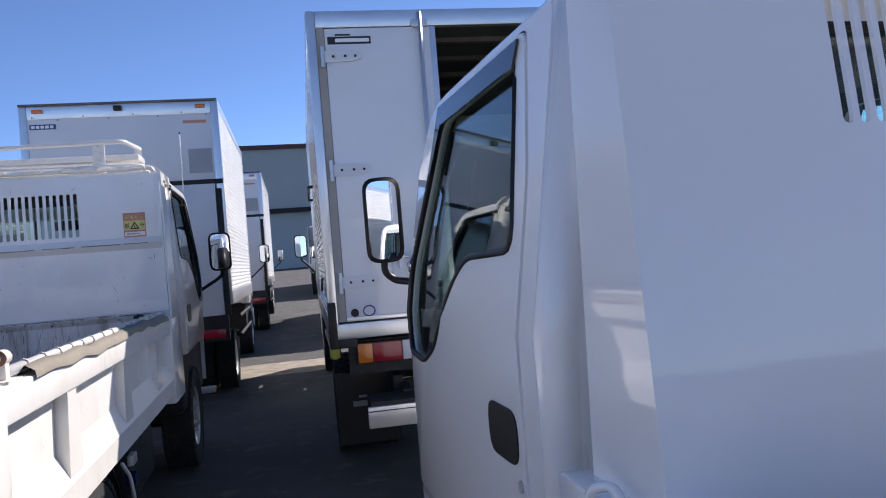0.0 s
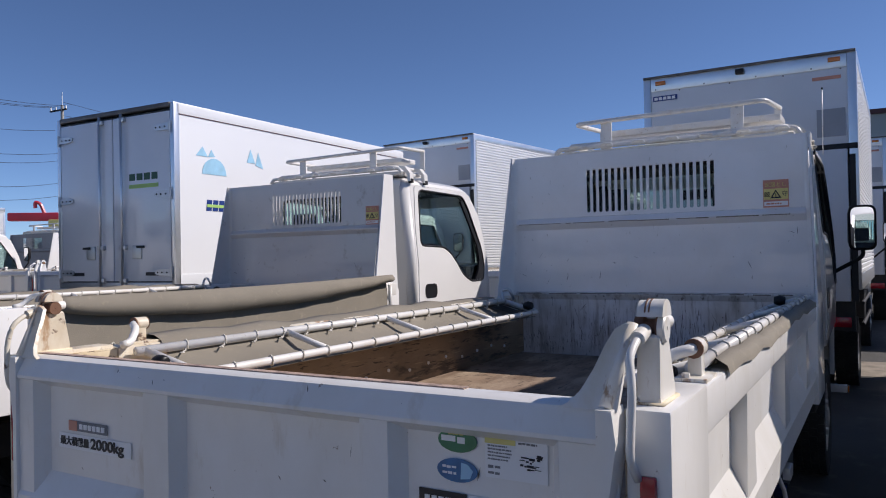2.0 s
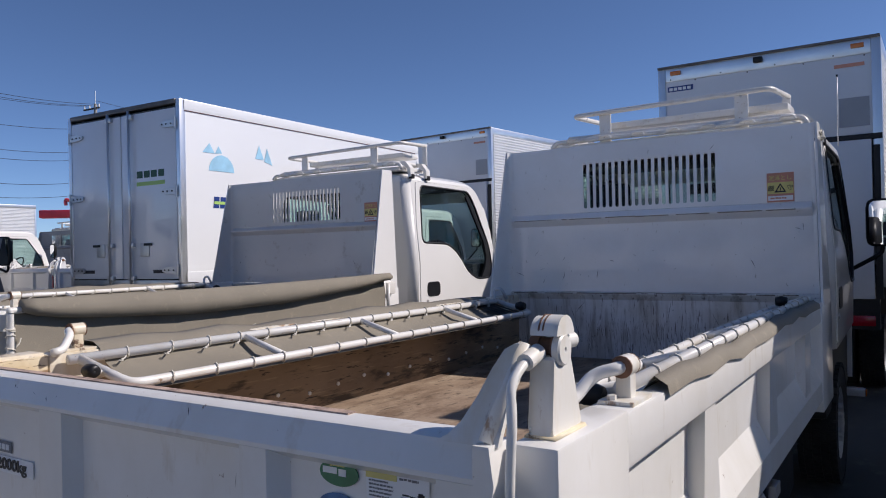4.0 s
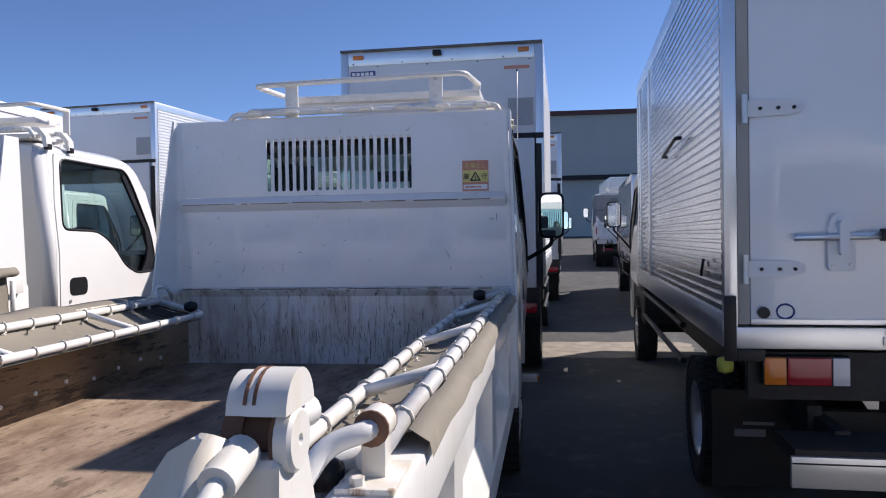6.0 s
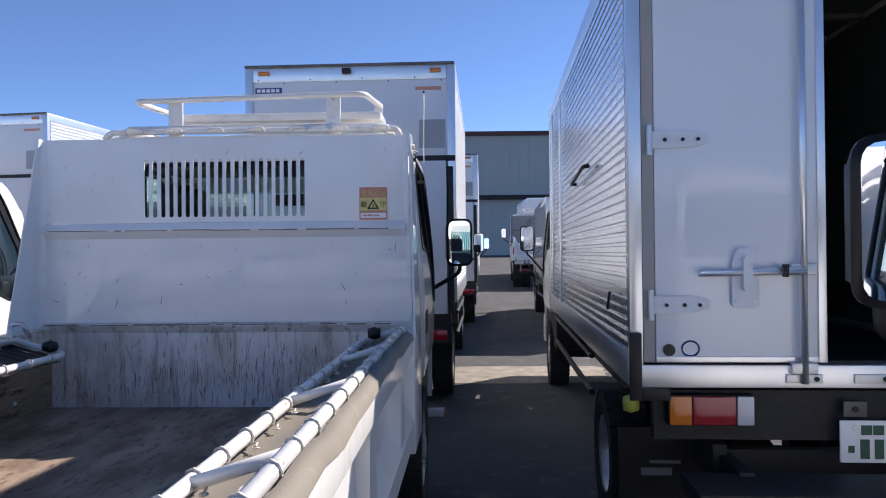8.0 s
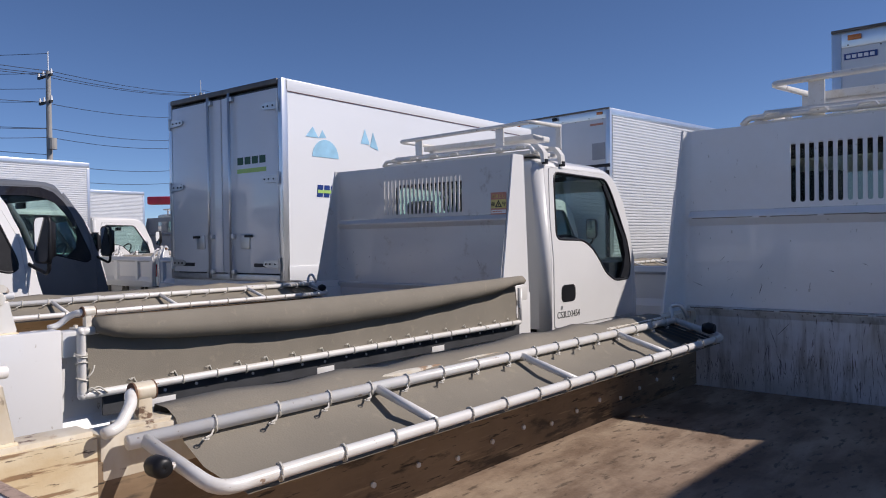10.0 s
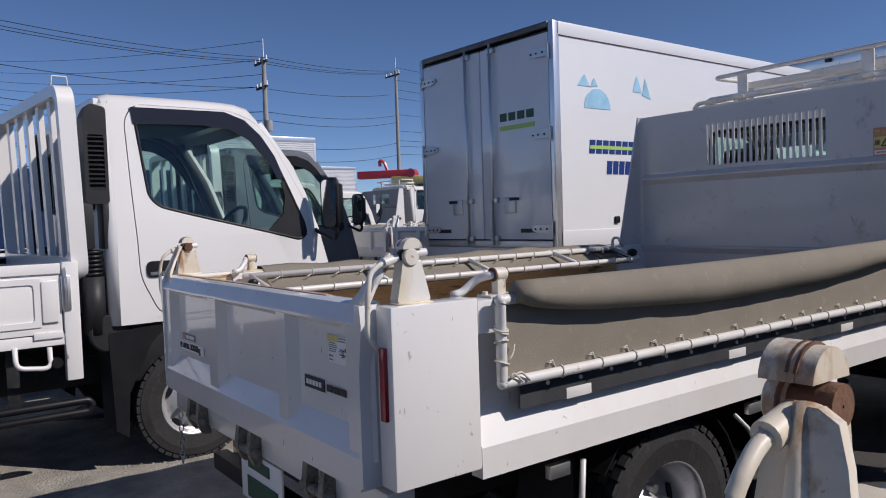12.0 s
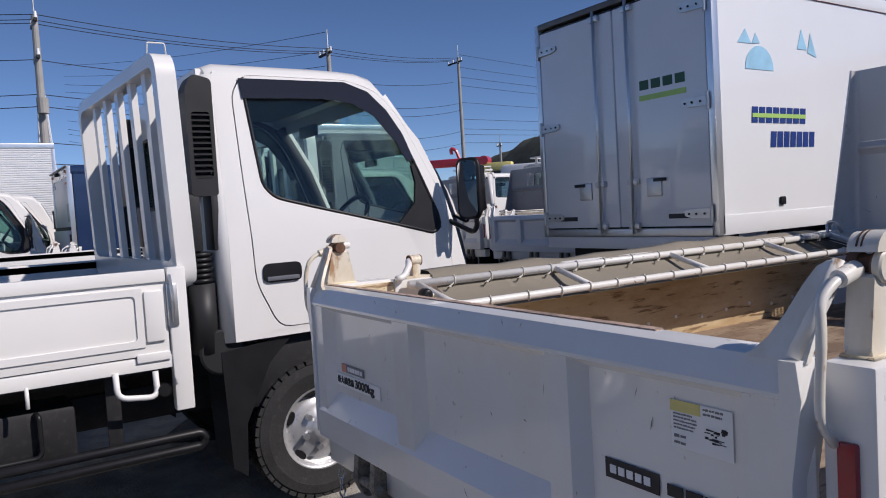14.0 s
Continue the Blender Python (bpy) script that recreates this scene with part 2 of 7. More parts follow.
STICKB = mat("blue_sticker", (0.05, 0.18, 0.38), 0.4, var=0.3, scale=30)
PLATEGREEN = mat("plate_green", (0.02, 0.09, 0.05), 0.5)
GUTTER = mat("weathered_gutter", (0.13, 0.12, 0.115), 0.5, 0.3, var=0.3, scale=6)
GRIME = mat("grimy_steel", (0.28, 0.255, 0.215), 0.7, 0.2, var=0.4, scale=14, dirt=(0.05, 0.045, 0.04), dirt_amt=0.5)
EDGEWORN = mat("worn_edge", (0.50, 0.36, 0.28), 0.6, var=0.25, scale=8, dirt=(0.10, 0.07, 0.06), dirt_amt=0.5)
INK = mat("black_ink", (0.015, 0.015, 0.02), 0.5)
LOGOBLUE = mat("logo_blue", (0.02, 0.05, 0.22), 0.3)
LOGOSKY = mat("logo_sky_blue", (0.35, 0.62, 0.80), 0.3, var=0.15, scale=8)


def ground_mat():
    m = mat("asphalt", (0.075, 0.073, 0.07), 0.9, var=0.3, scale=0.8, bump=0.5, bscale=120, dirt=(0.16, 0.15, 0.135), dirt_amt=0.25)
    return m


ASPHALT = ground_mat()
SAND = mat("pale_gravel", (0.30, 0.26, 0.21), 0.95, var=0.3, scale=6, bump=0.6, bscale=60)
DARKGUARD = mat("plain_grey_paint", (0.30, 0.30, 0.31), 0.4, var=0.08, scale=2, dirt=(0.2, 0.19, 0.17), dirt_amt=0.2)
SAND2 = mat("grey_gravel", (0.37, 0.345, 0.30), 0.95, var=0.35, scale=5, bump=0.6, bscale=70, dirt=(0.24, 0.225, 0.20), dirt_amt=0.3)


# ---- mesh helpers ----
def thing(name, m, label, category, group="", kind=""):
    e = new(name)
    e.empty_display_size = 0.2
    e.matrix_basis = m
    return tagged(e, label, category, group, kind)


def part(name, bm, material, parent=None, label="", smooth=False):
    me = bpy.data.meshes.new(name)
    bmesh.ops.recalc_face_normals(bm, faces=bm.faces[:])
    for f in bm.faces:
        f.smooth = True
    if not smooth:
        for e in bm.edges:
            e.smooth = e.calc_face_angle(3.0) < 0.45
    bm.to_mesh(me)
    bm.free()
    me.materials.append(material)
    ob = new(name, me)
    if parent:
        ob.parent = parent
    if label:
        ob["label"] = label
    return ob


def box(x0, x1, y0, y1, z0, z1, bev=0.0, bm=None):
    bm = bm or bmesh.new()
    r = bmesh.ops.create_cube(bm, size=1.0)
    for v in r["verts"]:
        v.co = ((x0 + x1) / 2 + v.co.x * (x1 - x0), (y0 + y1) / 2 + v.co.y * (y1 - y0), (z0 + z1) / 2 + v.co.z * (z1 - z0))
    if bev:
        es = {e for v in r["verts"] for e in v.link_edges}
        bmesh.ops.bevel(bm, geom=list(es), offset=bev, segments=2, affect="EDGES", profile=0.6)
    return bm


def cyl(p0, p1, r, n=12, bm=None, r2=None):
    bm = bm or bmesh.new()
    p0, p1 = Vector(p0), Vector(p1)
    d = p1 - p0
    q = d.to_track_quat("Z", "Y").to_matrix().to_4x4()
    bmesh.ops.create_cone(bm, cap_ends=True, segments=n, radius1=r, radius2=r if r2 is None else r2, depth=d.length, matrix=Matrix.Translation((p0 + p1) / 2) @ q)
    return bm


def tube(pts, r, n=8, bm=None, closed=False):
    """A round bar along a line of points."""
    bm = bm or bmesh.new()
    pts = [Vector(p) for p in pts]
    rings = []
    up = Vector((0.13, 0.21, 0.97))
    for i, p in enumerate(pts):
        a = pts[i - 1] if (i or closed) else p
        b = pts[(i + 1) % len(pts)] if (i < len(pts) - 1 or closed) else p
        d = (b - a).normalized()
        u = d.cross(up)
        u = (u if u.length > 0.05 else d.cross(Vector((1, 0, 0)))).normalized()
        w = d.cross(u)
        rings.append([bm.verts.new(p + u * r * math.cos(2 * math.pi * k / n) + w * r * math.sin(2 * math.pi * k / n)) for k in range(n)])
    m = len(rings)
    for i in range(m if closed else m - 1):
        A, B = rings[i], rings[(i + 1) % m]
        for k in range(n):
            bm.faces.new((A[k], A[(k + 1) % n], B[(k + 1) % n], B[k]))
    if not closed:
        bm.faces.new(rings[0][::-1])
        bm.faces.new(rings[-1])
    return bm


def bend(pts, r=0.06, n=4):
    """Rounds the corners of a line of points."""
    pts = [Vector(p) for p in pts]
    out = [pts[0]]
    for a, b, c in zip(pts, pts[1:], pts[2:]):
        d1, d2 = (a - b), (c - b)
        k = min(r, d1.length * 0.45, d2.length * 0.45)
        s, e = b + d1.normalized() * k, b + d2.normalized() * k
        out += [(s * (1 - t) ** 2 + b * 2 * t * (1 - t) + e * t * t) for t in [i / n for i in range(n + 1)]]
    return out + [pts[-1]]


def prism(poly, axis, a, b, bm=None):
    """Extrudes a polygon along x ('x': poly is y, z), y ('y': poly is x, z) or z ('z': poly is x, y) from a to b."""
    bm = bm or bmesh.new()
    f = {"x": lambda p, t: (t, p[0], p[1]), "y": lambda p, t: (p[0], t, p[1]), "z": lambda p, t: (p[0], p[1], t)}[axis]
    A = [bm.verts.new(f(p, a)) for p in poly]
    B = [bm.verts.new(f(p, b)) for p in poly]
    n = len(poly)
    bm.faces.new(A)
    bm.faces.new(B[::-1])
    for i in range(n):
        bm.faces.new((A[i], B[i], B[(i + 1) % n], A[(i + 1) % n]))
    return bm


def rounded(pts, r, n=3):
    """A closed polygon in two dimensions with rounded corners."""
    out = []
    k = len(pts)
    for i in range(k):
        a, b, c = Vector(pts[i - 1]), Vector(pts[i]), Vector(pts[(i + 1) % k])
        d1, d2 = a - b, c - b
        q = min(r, d1.length * 0.45, d2.length * 0.45)
        s, e = b + d1.normalized() * q, b + d2.normalized() * q
        out += [tuple(s * (1 - t) ** 2 + b * 2 * t * (1 - t) + e * t * t) for t in [j / n for j in range(n + 1)]]
    return out


def holed(outer, holes, axis, a, b, bm=None):
    """A plate with holes, extruded along the axis from a to b."""
    bm = bm or bmesh.new()
    f = {"x": lambda p, t: (t, p[0], p[1]), "y": lambda p, t: (p[0], t, p[1]), "z": lambda p, t: (p[0], p[1], t)}[axis]
    edges, loops = [], []
    for poly in [outer] + holes:
        vs = [bm.verts.new(f(p, a)) for p in poly]
        loops.append(vs)
        edges += [bm.edges.new((vs[i], vs[(i + 1) % len(vs)])) for i in range(len(vs))]
    r = bmesh.ops.triangle_fill(bm, use_beauty=True, use_dissolve=False, edges=edges)
    faces = [g for g in r["geom"] if isinstance(g, bmesh.types.BMFace)]
    ext = bmesh.ops.extrude_face_region(bm, geom=faces)
    d = Vector(f((0, 0), b)) - Vector(f((0, 0), a))
    bmesh.ops.translate(bm, verts=[g for g in ext["geom"] if isinstance(g, bmesh.types.BMVert)], vec=d)
    return bm


def corrugated(x, y0, y1, z0, z1, out, pitch=0.044, depth=0.015):
    """A sheet with level ribs in the plane x, bulging towards out (+1 or -1)."""
    bm = bmesh.new()
    n = int(round((z1 - z0) / pitch))
    rows = []
    for i in range(n):
        z = z0 + (z1 - z0) * i / n
        p = (z1 - z0) / n
        for dz, dx in ((0, 0), (0.18 * p, 0), (0.30 * p, depth), (0.80 * p, depth), (0.92 * p, 0)):
            rows.append((z + dz, x + out * dx))
    rows.append((z1, x))
    V = [[bm.verts.new((xx, yy, zz)) for yy in (y0, y1)] for zz, xx in rows]
    for a, b in zip(V, V[1:]):
        bm.faces.new((a[0], a[1], b[1], b[0]))
    return bm


def dim(bm, fn):
    """Moves every vertex by a function of its place."""
    for v in bm.verts:
        v.co = fn(v.co)
    return bm


# ---- parts that the trucks share ----
def lathe(profile, c, n=28, bm=None):
    """Turns a profile of (x, radius) round the x axis through c."""
    bm = bm or bmesh.new()
    rings = [[bm.verts.new((c[0] + x, c[1] + r * math.cos(2 * math.pi * k / n), c[2] + r * math.sin(2 * math.pi * k / n))) for k in range(n)] for x, r in profile]
    for A, B in zip(rings, rings[1:]):
        for k in range(n):
            bm.faces.new((A[k], A[(k + 1) % n], B[(k + 1) % n], B[k]))
    return bm


WHEEL_MESHES = {}


def add_wheel(truck, x, y, R, out, dual=False, lift=0.0):
    """A wheel whose outer face looks towards out (+1 or -1)."""
    w = 0.19
    s = out
    key = (R, dual)
    if key not in WHEEL_MESHES:
        rr = R * 0.60
        prof = [(-w, rr), (-w, R * 0.93), (-w * 0.93, R * 0.985), (-w * 0.07, R * 0.985), (0, R * 0.94), (0.006, R * 0.82), (-0.006, rr)]
        dp = -0.13 if dual else -0.045
        rim = [(-0.012, rr + 0.006), (-0.006, rr), (-0.02, rr - 0.012), (-0.05 if dual else -0.03, rr - 0.022), (dp - 0.012, rr - 0.035), (dp + 0.004, R * 0.42), (dp + 0.018, R * 0.34), (dp + 0.02, R * 0.2), (dp + 0.05, R * 0.17), (dp + 0.056, R * 0.1), (dp + 0.056, 0.001)]
        b = lathe(rim, (0, 0, 0), 36)
        nuts = bmesh.new()
        for k in range(6):
            a = k * math.pi / 3 + 0.3
            cyl((dp + 0.01, R * 0.27 * math.cos(a), R * 0.27 * math.sin(a)), (dp + 0.05, R * 0.27 * math.cos(a), R * 0.27 * math.sin(a)), 0.016, 6, nuts)
        holes = bmesh.new()
        for k in range(5):
            a = 2 * math.pi * k / 5 + 0.2
            oval = []
            for q in range(14):
                e = 2 * math.pi * q / 14
                u, v = R * 0.475 + R * 0.052 * math.cos(e), R * 0.098 * math.sin(e)
                oval.append((u * math.cos(a) - v * math.sin(a), u * math.sin(a) + v * math.cos(a)))
            prism(oval, "x", dp - 0.03, dp + 0.006, holes)
        t = lathe(prof, (0, 0, 0), 40)
        tread = bmesh.new()
        n = 44
        for k in range(n):
            a = 2 * math.pi * k / n
            for o, sh, wd in ((-0.012, 0.0, 0.03), (-0.052, 0.5, 0.036), (-0.095, 0.0, 0.036), (-0.138, 0.5, 0.036), (-0.178, 0.0, 0.03)):
                aa = a + sh * 2 * math.pi / n
                bmesh.ops.create_cube(tread, size=1.0, matrix=Matrix.Translation((o, R * 0.986 * math.cos(aa), R * 0.986 * math.sin(aa))) @ Matrix.Rotation(aa, 4, "X") @ Matrix.Diagonal((wd, 0.018, R * 0.11, 1)))
        made = []
        for nm, bb, mt, sm in (("wheel", b, RIM, True), ("tyre", t, RUBBER, False), ("wheel_nut", nuts, ALUDULL, False), ("hand_hole", holes, BLACK, False), ("tread", tread, RUBBER, False), ("inner_tyre", lathe([(px - 0.23, pr) for px, pr in prof], (0, 0, 0), 32), RUBBER, False)):
            me = bpy.data.meshes.new(nm)
            bmesh.ops.recalc_face_normals(bb, faces=bb.faces[:])
            for f in bb.faces:
                f.smooth = sm
            bb.to_mesh(me)
            bb.free()
            me.materials.append(mt)
            made.append(me)
        WHEEL_MESHES[key] = made
    M = Matrix.Translation((x, y, R + lift)) @ (Matrix.Rotation(math.pi, 4, "Z") if s < 0 else Matrix.Identity(4))
    me = WHEEL_MESHES[key]
    wheel = new("wheel", me[0])
    wheel.parent = truck
    wheel.matrix_basis = M
    wheel["label"] = "dull silver steel wheel"
    for q, nm in ((1, "tyre"), (2, "wheel_nut"), (3, "hand_hole"), (4, "tread")):
        o = new(nm, me[q])
        o.parent = wheel
        if q > 1:
            o["kind"] = "stuff"
    if dual:
        o = new("inner_tyre", me[5])
        o.parent = truck
        o.matrix_basis = M
    return wheel


def add_mirror(truck, x, y, z, w, h, side, root, shell=BLACK, turn=0):
    """A mirror head centred at x, y, z with its glass looking back, on an arm from root."""
    b = prism(rounded([(-w / 2, -h / 2), (w / 2, -h / 2), (w / 2, h / 2), (-w / 2, h / 2)], 0.05, 4), "y", 0, 0.05)
    bmesh.ops.bevel(b, geom=[e for e in b.edges if len(e.link_faces) == 2 and any(len(f.verts) > 4 for f in e.link_faces) and all(v.co.y > 0.04 for v in e.verts)], offset=0.03, segments=3, affect="EDGES")
    M = Matrix.Translation((x, y, z)) @ Matrix.Rotation(radians(turn), 4, "Z")
    b.transform(M)
    head = part("mirror", b, shell, truck, "rear-view mirror", True)
    g = prism(rounded([(-w / 2 + 0.014, -h / 2 + 0.014), (w / 2 - 0.014, -h / 2 + 0.014), (w / 2 - 0.014, h / 2 - 0.014), (-w / 2 + 0.014, h / 2 - 0.014)], 0.042, 4), "y", -0.003, 0.004)
    g.transform(M)
    part("mirror_glass", g, MIRROR, head, "silvered mirror glass")
    a = tube(bend([(x, y + 0.045, z - h * 0.3), (x, y + 0.05, z - h * 0.62), (x - side * 0.04, y + 0.05, z - h * 0.72), root], 0.06), 0.014)
    part("arm", a, BLACK, head, "black tubular arm", True)
    return head


def add_cab(truck, y0, L, w, zb, belt, roof, paint, window, door, tumble=0.06, rear_holes=None, arch=None, rake=0.5, interior=True, trim=BLACK, visor=None, corner=None):
    """A cab-over cab. window and door are outlines in (distance from the cab's back, height)."""
    def wx(z):
        return w if z <= belt else w - (z - belt) / (roof - belt) * tumble
    prof = [(0.055, zb), (0.055, roof - 0.08), (0.065, roof - 0.05), (0.09, roof - 0.055), (L - rake - 0.18, roof - 0.055), (L - rake - 0.08, roof - 0.063), (L - rake, roof - 0.09), (L - rake + 0.05, roof - 0.14), (L - rake + 0.13, roof - 0.235), (L - 0.31, belt + 0.46), (L - 0.21, belt + 0.26), (L - 0.13, belt + 0.02), (L - 0.04, belt - 0.25), (L, belt - 0.4), (L, 0.50), (L - 0.16, 0.50), (L - 0.19, zb)]
    if arch:
        ay, ar = arch
        prof += [(ay + ar * math.cos(a), zb + ar * 0.9 * math.sin(a)) for a in [math.pi * k / 10 for k in range(11)]]
    C = bmesh.new()
    for s in (-1, 1):
        b = holed(prof, [door], "x", 0, 0.03)
        bmesh.ops.bisect_plane(b, geom=b.verts[:] + b.edges[:] + b.faces[:], plane_co=(0, 0, belt), plane_no=(0, 0, 1))
        dim(b, lambda v: Vector((s * (wx(v.z) - v.x), y0 + v.y, v.z)))
        me = bpy.data.meshes.new("tmp")
        b.to_mesh(me)
        b.free()
        C.from_mesh(me)
        bpy.data.meshes.remove(me)
    wr = wx(roof) - 0.004
    arc = [(-wx(roof - 0.07) , roof - 0.07), (-wr + 0.015, roof - 0.03), (-wr + 0.06, roof - 0.004), (-wr + 0.2, roof + 0.012), (0, roof + 0.02), (wr - 0.2, roof + 0.012), (wr - 0.06, roof - 0.004), (wr - 0.015, roof - 0.03), (wx(roof - 0.07), roof - 0.07)]
    yf = y0 + L - rake
    shells = [[C.verts.new((x * k, y, z - d)) for x, z in arc] for y, d, k in ((y0 + 0.02, 0.045, 0.98), (y0 + 0.035, 0.018, 0.99), (y0 + 0.08, 0.0, 1), (yf - 0.32, 0.0, 1), (yf - 0.18, 0.003, 1), (yf - 0.08, 0.01, 1), (yf, 0.032, 1), (yf + 0.05, 0.08, 0.995), (yf + 0.07, 0.11, 0.99))]
    for P, Q in zip(shells, shells[1:]):
        for k in range(len(arc) - 1):
            C.faces.new((P[k], P[k + 1], Q[k + 1], Q[k]))
    for P in (shells[0], shells[-1]):
        C.faces.new(P)
    # back wall
    back = [(-w + 0.055, zb + 0.02), (w - 0.055, zb + 0.02), (w - 0.055, belt), (wx(roof) - 0.055, roof - 0.03), (-wx(roof) + 0.055, roof - 0.03), (-w + 0.055, belt)]
    rh = rear_holes or [rounded([(-0.5, 1.45), (0.5, 1.45), (0.5, 1.868), (-0.5, 1.868)], 0.05)]
    holed(back, rh, "y", y0 + 0.004, y0 + 0.03, C)
    # nose
    prism([(y0 + L - 0.1, belt), (y0 + L - 0.04, belt - 0.25), (y0 + L, belt - 0.4), (y0 + L, zb), (y0 + L - 0.04, zb), (y0 + L - 0.06, belt - 0.3)], "x", -w + 0.03, w - 0.03, C)
    for s in (-1, 1):
        tube([(s * (w - 0.045), y0 + L - 0.14, belt), (s * (wx(belt + 0.4) - 0.045), y0 + L - 0.30, belt + 0.4), (s * (wx(roof) - 0.045), y0 + L - rake + 0.06, roof - 0.14)], 0.04, 12, C)
    def nose(v):
        t = max(0.0, (v.y - (y0 + L - 0.42)) / 0.42)
        return Vector((v.x * (1 - 0.10 * t * t), v.y, v.z))
    dim(C, nose)
    cab = part("cab", C, paint, truck, smooth=False)
    for s in (-1, 1):
        part("rear_corner", tube([(s * (w - 0.0585), y0 + 0.0605, zb), (s * (w - 0.0585), y0 + 0.0605, belt), (s * (wx(roof - 0.07) - 0.0585), y0 + 0.0605, roof - 0.07)], 0.058, 24), paint, cab, smooth=True)
    pane = bmesh.new()
    cols = []
    for i in range(41):
        u = i / 20 - 1
        col = []
        for k in range(17):
            q = k / 16
            half = (w - 0.06) * (1 - q) + (wx(roof) - 0.06) * q
            bulge = 0.075 * (1 - u * u) + 0.035 * math.sin(math.pi * q) + 0.006 * math.sin(7 * u + 3 * q) + 0.003 * math.sin(13 * u - 7 * q)
            col.append(pane.verts.new((u * half, y0 + (L - 0.12) * (1 - q) + (L - rake + 0.06) * q + bulge, (belt + 0.01) * (1 - q) + (roof - 0.12) * q + 0.25 * bulge)))
        cols.append(col)
    for P, Q in zip(cols, cols[1:]):
        for k in range(16):
            pane.faces.new((P[k], Q[k], Q[k + 1], P[k + 1]))
    dim(pane, nose)
    o = part("windscreen", pane, SCREEN, cab, "clear windscreen", True)
    o.visible_shadow = False
    for h in rh:
        o = part("rear_window", prism(h, "y", y0 + 0.014, y0 + 0.018), SCREEN, cab, "rear cab window pane")
        o.visible_shadow = False
        part("window_seal", tube([(p[0], y0 + 0.0, p[1]) for p in h], 0.012, 6, closed=True), BLACK, cab, "black rubber seal")
    for s in (-1, 1):
        cy = sum(p[0] for p in door) / len(door)
        cz = sum(p[1] for p in door) / len(door)
        d2 = [(cy + (p[0] - cy) * 0.991, cz + (p[1] - cz) * 0.993) for p in door]
        b = holed(d2, [window], "x", -0.004, 0.03)
        bmesh.ops.bisect_plane(b, geom=b.verts[:] + b.edges[:] + b.faces[:], plane_co=(0, 0, belt), plane_no=(0, 0, 1))
        dim(b, lambda v: Vector((s * (wx(v.z) - v.x), y0 + v.y, v.z)))
        dim(b, nose)
        dr = part("door", b, paint, truck, "cab door with a black-edged window")
        g = prism(window, "x", 0.014, 0.017)
        dim(g, lambda v: Vector((s * (wx(v.z) - v.x), y0 + v.y, v.z)))
        dim(g, nose)
        o = part("door_window", g, GLASS, dr, "tinted side window")
        o.visible_shadow = False
        part("window_trim", tube([nose(Vector((s * (wx(p[1]) + 0.001), y0 + p[0], p[1]))) for p in window], 0.0095, 6, closed=True), trim, dr, "black window surround", True)
        if interior:
            lb = holed(d2, [window], "x", 0.034, 0.040)
            bmesh.ops.bisect_plane(lb, geom=lb.verts[:] + lb.edges[:] + lb.faces[:], plane_co=(0, 0, belt), plane_no=(0, 0, 1))
            dim(lb, lambda v: Vector((s * (wx(v.z) - v.x), y0 + v.y, v.z)))
            dim(lb, nose)
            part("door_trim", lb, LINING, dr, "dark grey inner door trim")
        if corner:
            vb = prism(corner, "x", -0.006, 0.012)
            dim(vb, lambda v: Vector((s * (wx(v.z) - v.x), y0 + v.y, v.z)))
            dim(vb, nose)
            part("corner_trim", vb, trim, dr, "black corner trim at the front pillar")
        if visor:
            vb = prism(visor, "x", -0.012, -0.006)
            dim(vb, lambda v: Vector((s * (wx(v.z) - v.x), y0 + v.y, v.z)))
            dim(vb, nose)
            part("visor", vb, SMOKE, dr, "smoked wind visor")
    if interior:
        for s in (-1, 1):
            pb = tube([(s * (w - 0.062), y0 + L - 0.16, belt), (s * (wx(belt + 0.4) - 0.062), y0 + L - 0.325, belt + 0.4), (s * (wx(roof) - 0.062), y0 + L - rake + 0.035, roof - 0.14)], 0.036, 10)
            dim(pb, nose)
            part("pillar_lining", pb, LINING, cab, smooth=True)
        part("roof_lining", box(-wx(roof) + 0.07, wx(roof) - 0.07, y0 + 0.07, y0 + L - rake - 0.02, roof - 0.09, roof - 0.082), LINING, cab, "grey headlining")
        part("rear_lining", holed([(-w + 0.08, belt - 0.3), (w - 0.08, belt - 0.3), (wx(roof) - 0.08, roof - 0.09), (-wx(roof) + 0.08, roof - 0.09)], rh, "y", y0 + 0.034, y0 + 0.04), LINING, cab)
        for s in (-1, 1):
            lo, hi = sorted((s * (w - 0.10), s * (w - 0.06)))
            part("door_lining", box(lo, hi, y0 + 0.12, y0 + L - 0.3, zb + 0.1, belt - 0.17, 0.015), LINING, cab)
        for sx in (-0.36, 0.38):
            b = box(sx - 0.22, sx + 0.22, y0 + 0.08, y0 + 0.17, belt - 0.2, belt + 0.28, 0.04)
            box(sx - 0.12, sx + 0.12, y0 + 0.09, y0 + 0.16, belt + 0.30, belt + 0.46, 0.03, b)
            box(sx - 0.23, sx + 0.23, y0 + 0.2, y0 + 0.65, belt - 0.28, belt - 0.16, 0.04, b)
            part("seat", b, SEAT, cab, "grey cloth seat")
        b = box(-w + 0.06, w - 0.06, y0 + L - 0.5, y0 + L - 0.16, belt - 0.35, belt - 0.02, 0.05)
        part("dashboard", b, BLACK, cab)
        part("inner_mirror", box(-0.12, 0.12, y0 + L - rake - 0.07, y0 + L - rake - 0.045, roof - 0.27, roof - 0.20, 0.01), BLACK, cab, "inner rear-view mirror")
        ring = []
        for k in range(20):
            a = 2 * math.pi * k / 20
            ring.append((0.38 + 0.2 * math.cos(a), y0 + L - 0.58 + 0.10 * math.sin(a), belt + 0.02 + 0.16 * math.sin(a)))
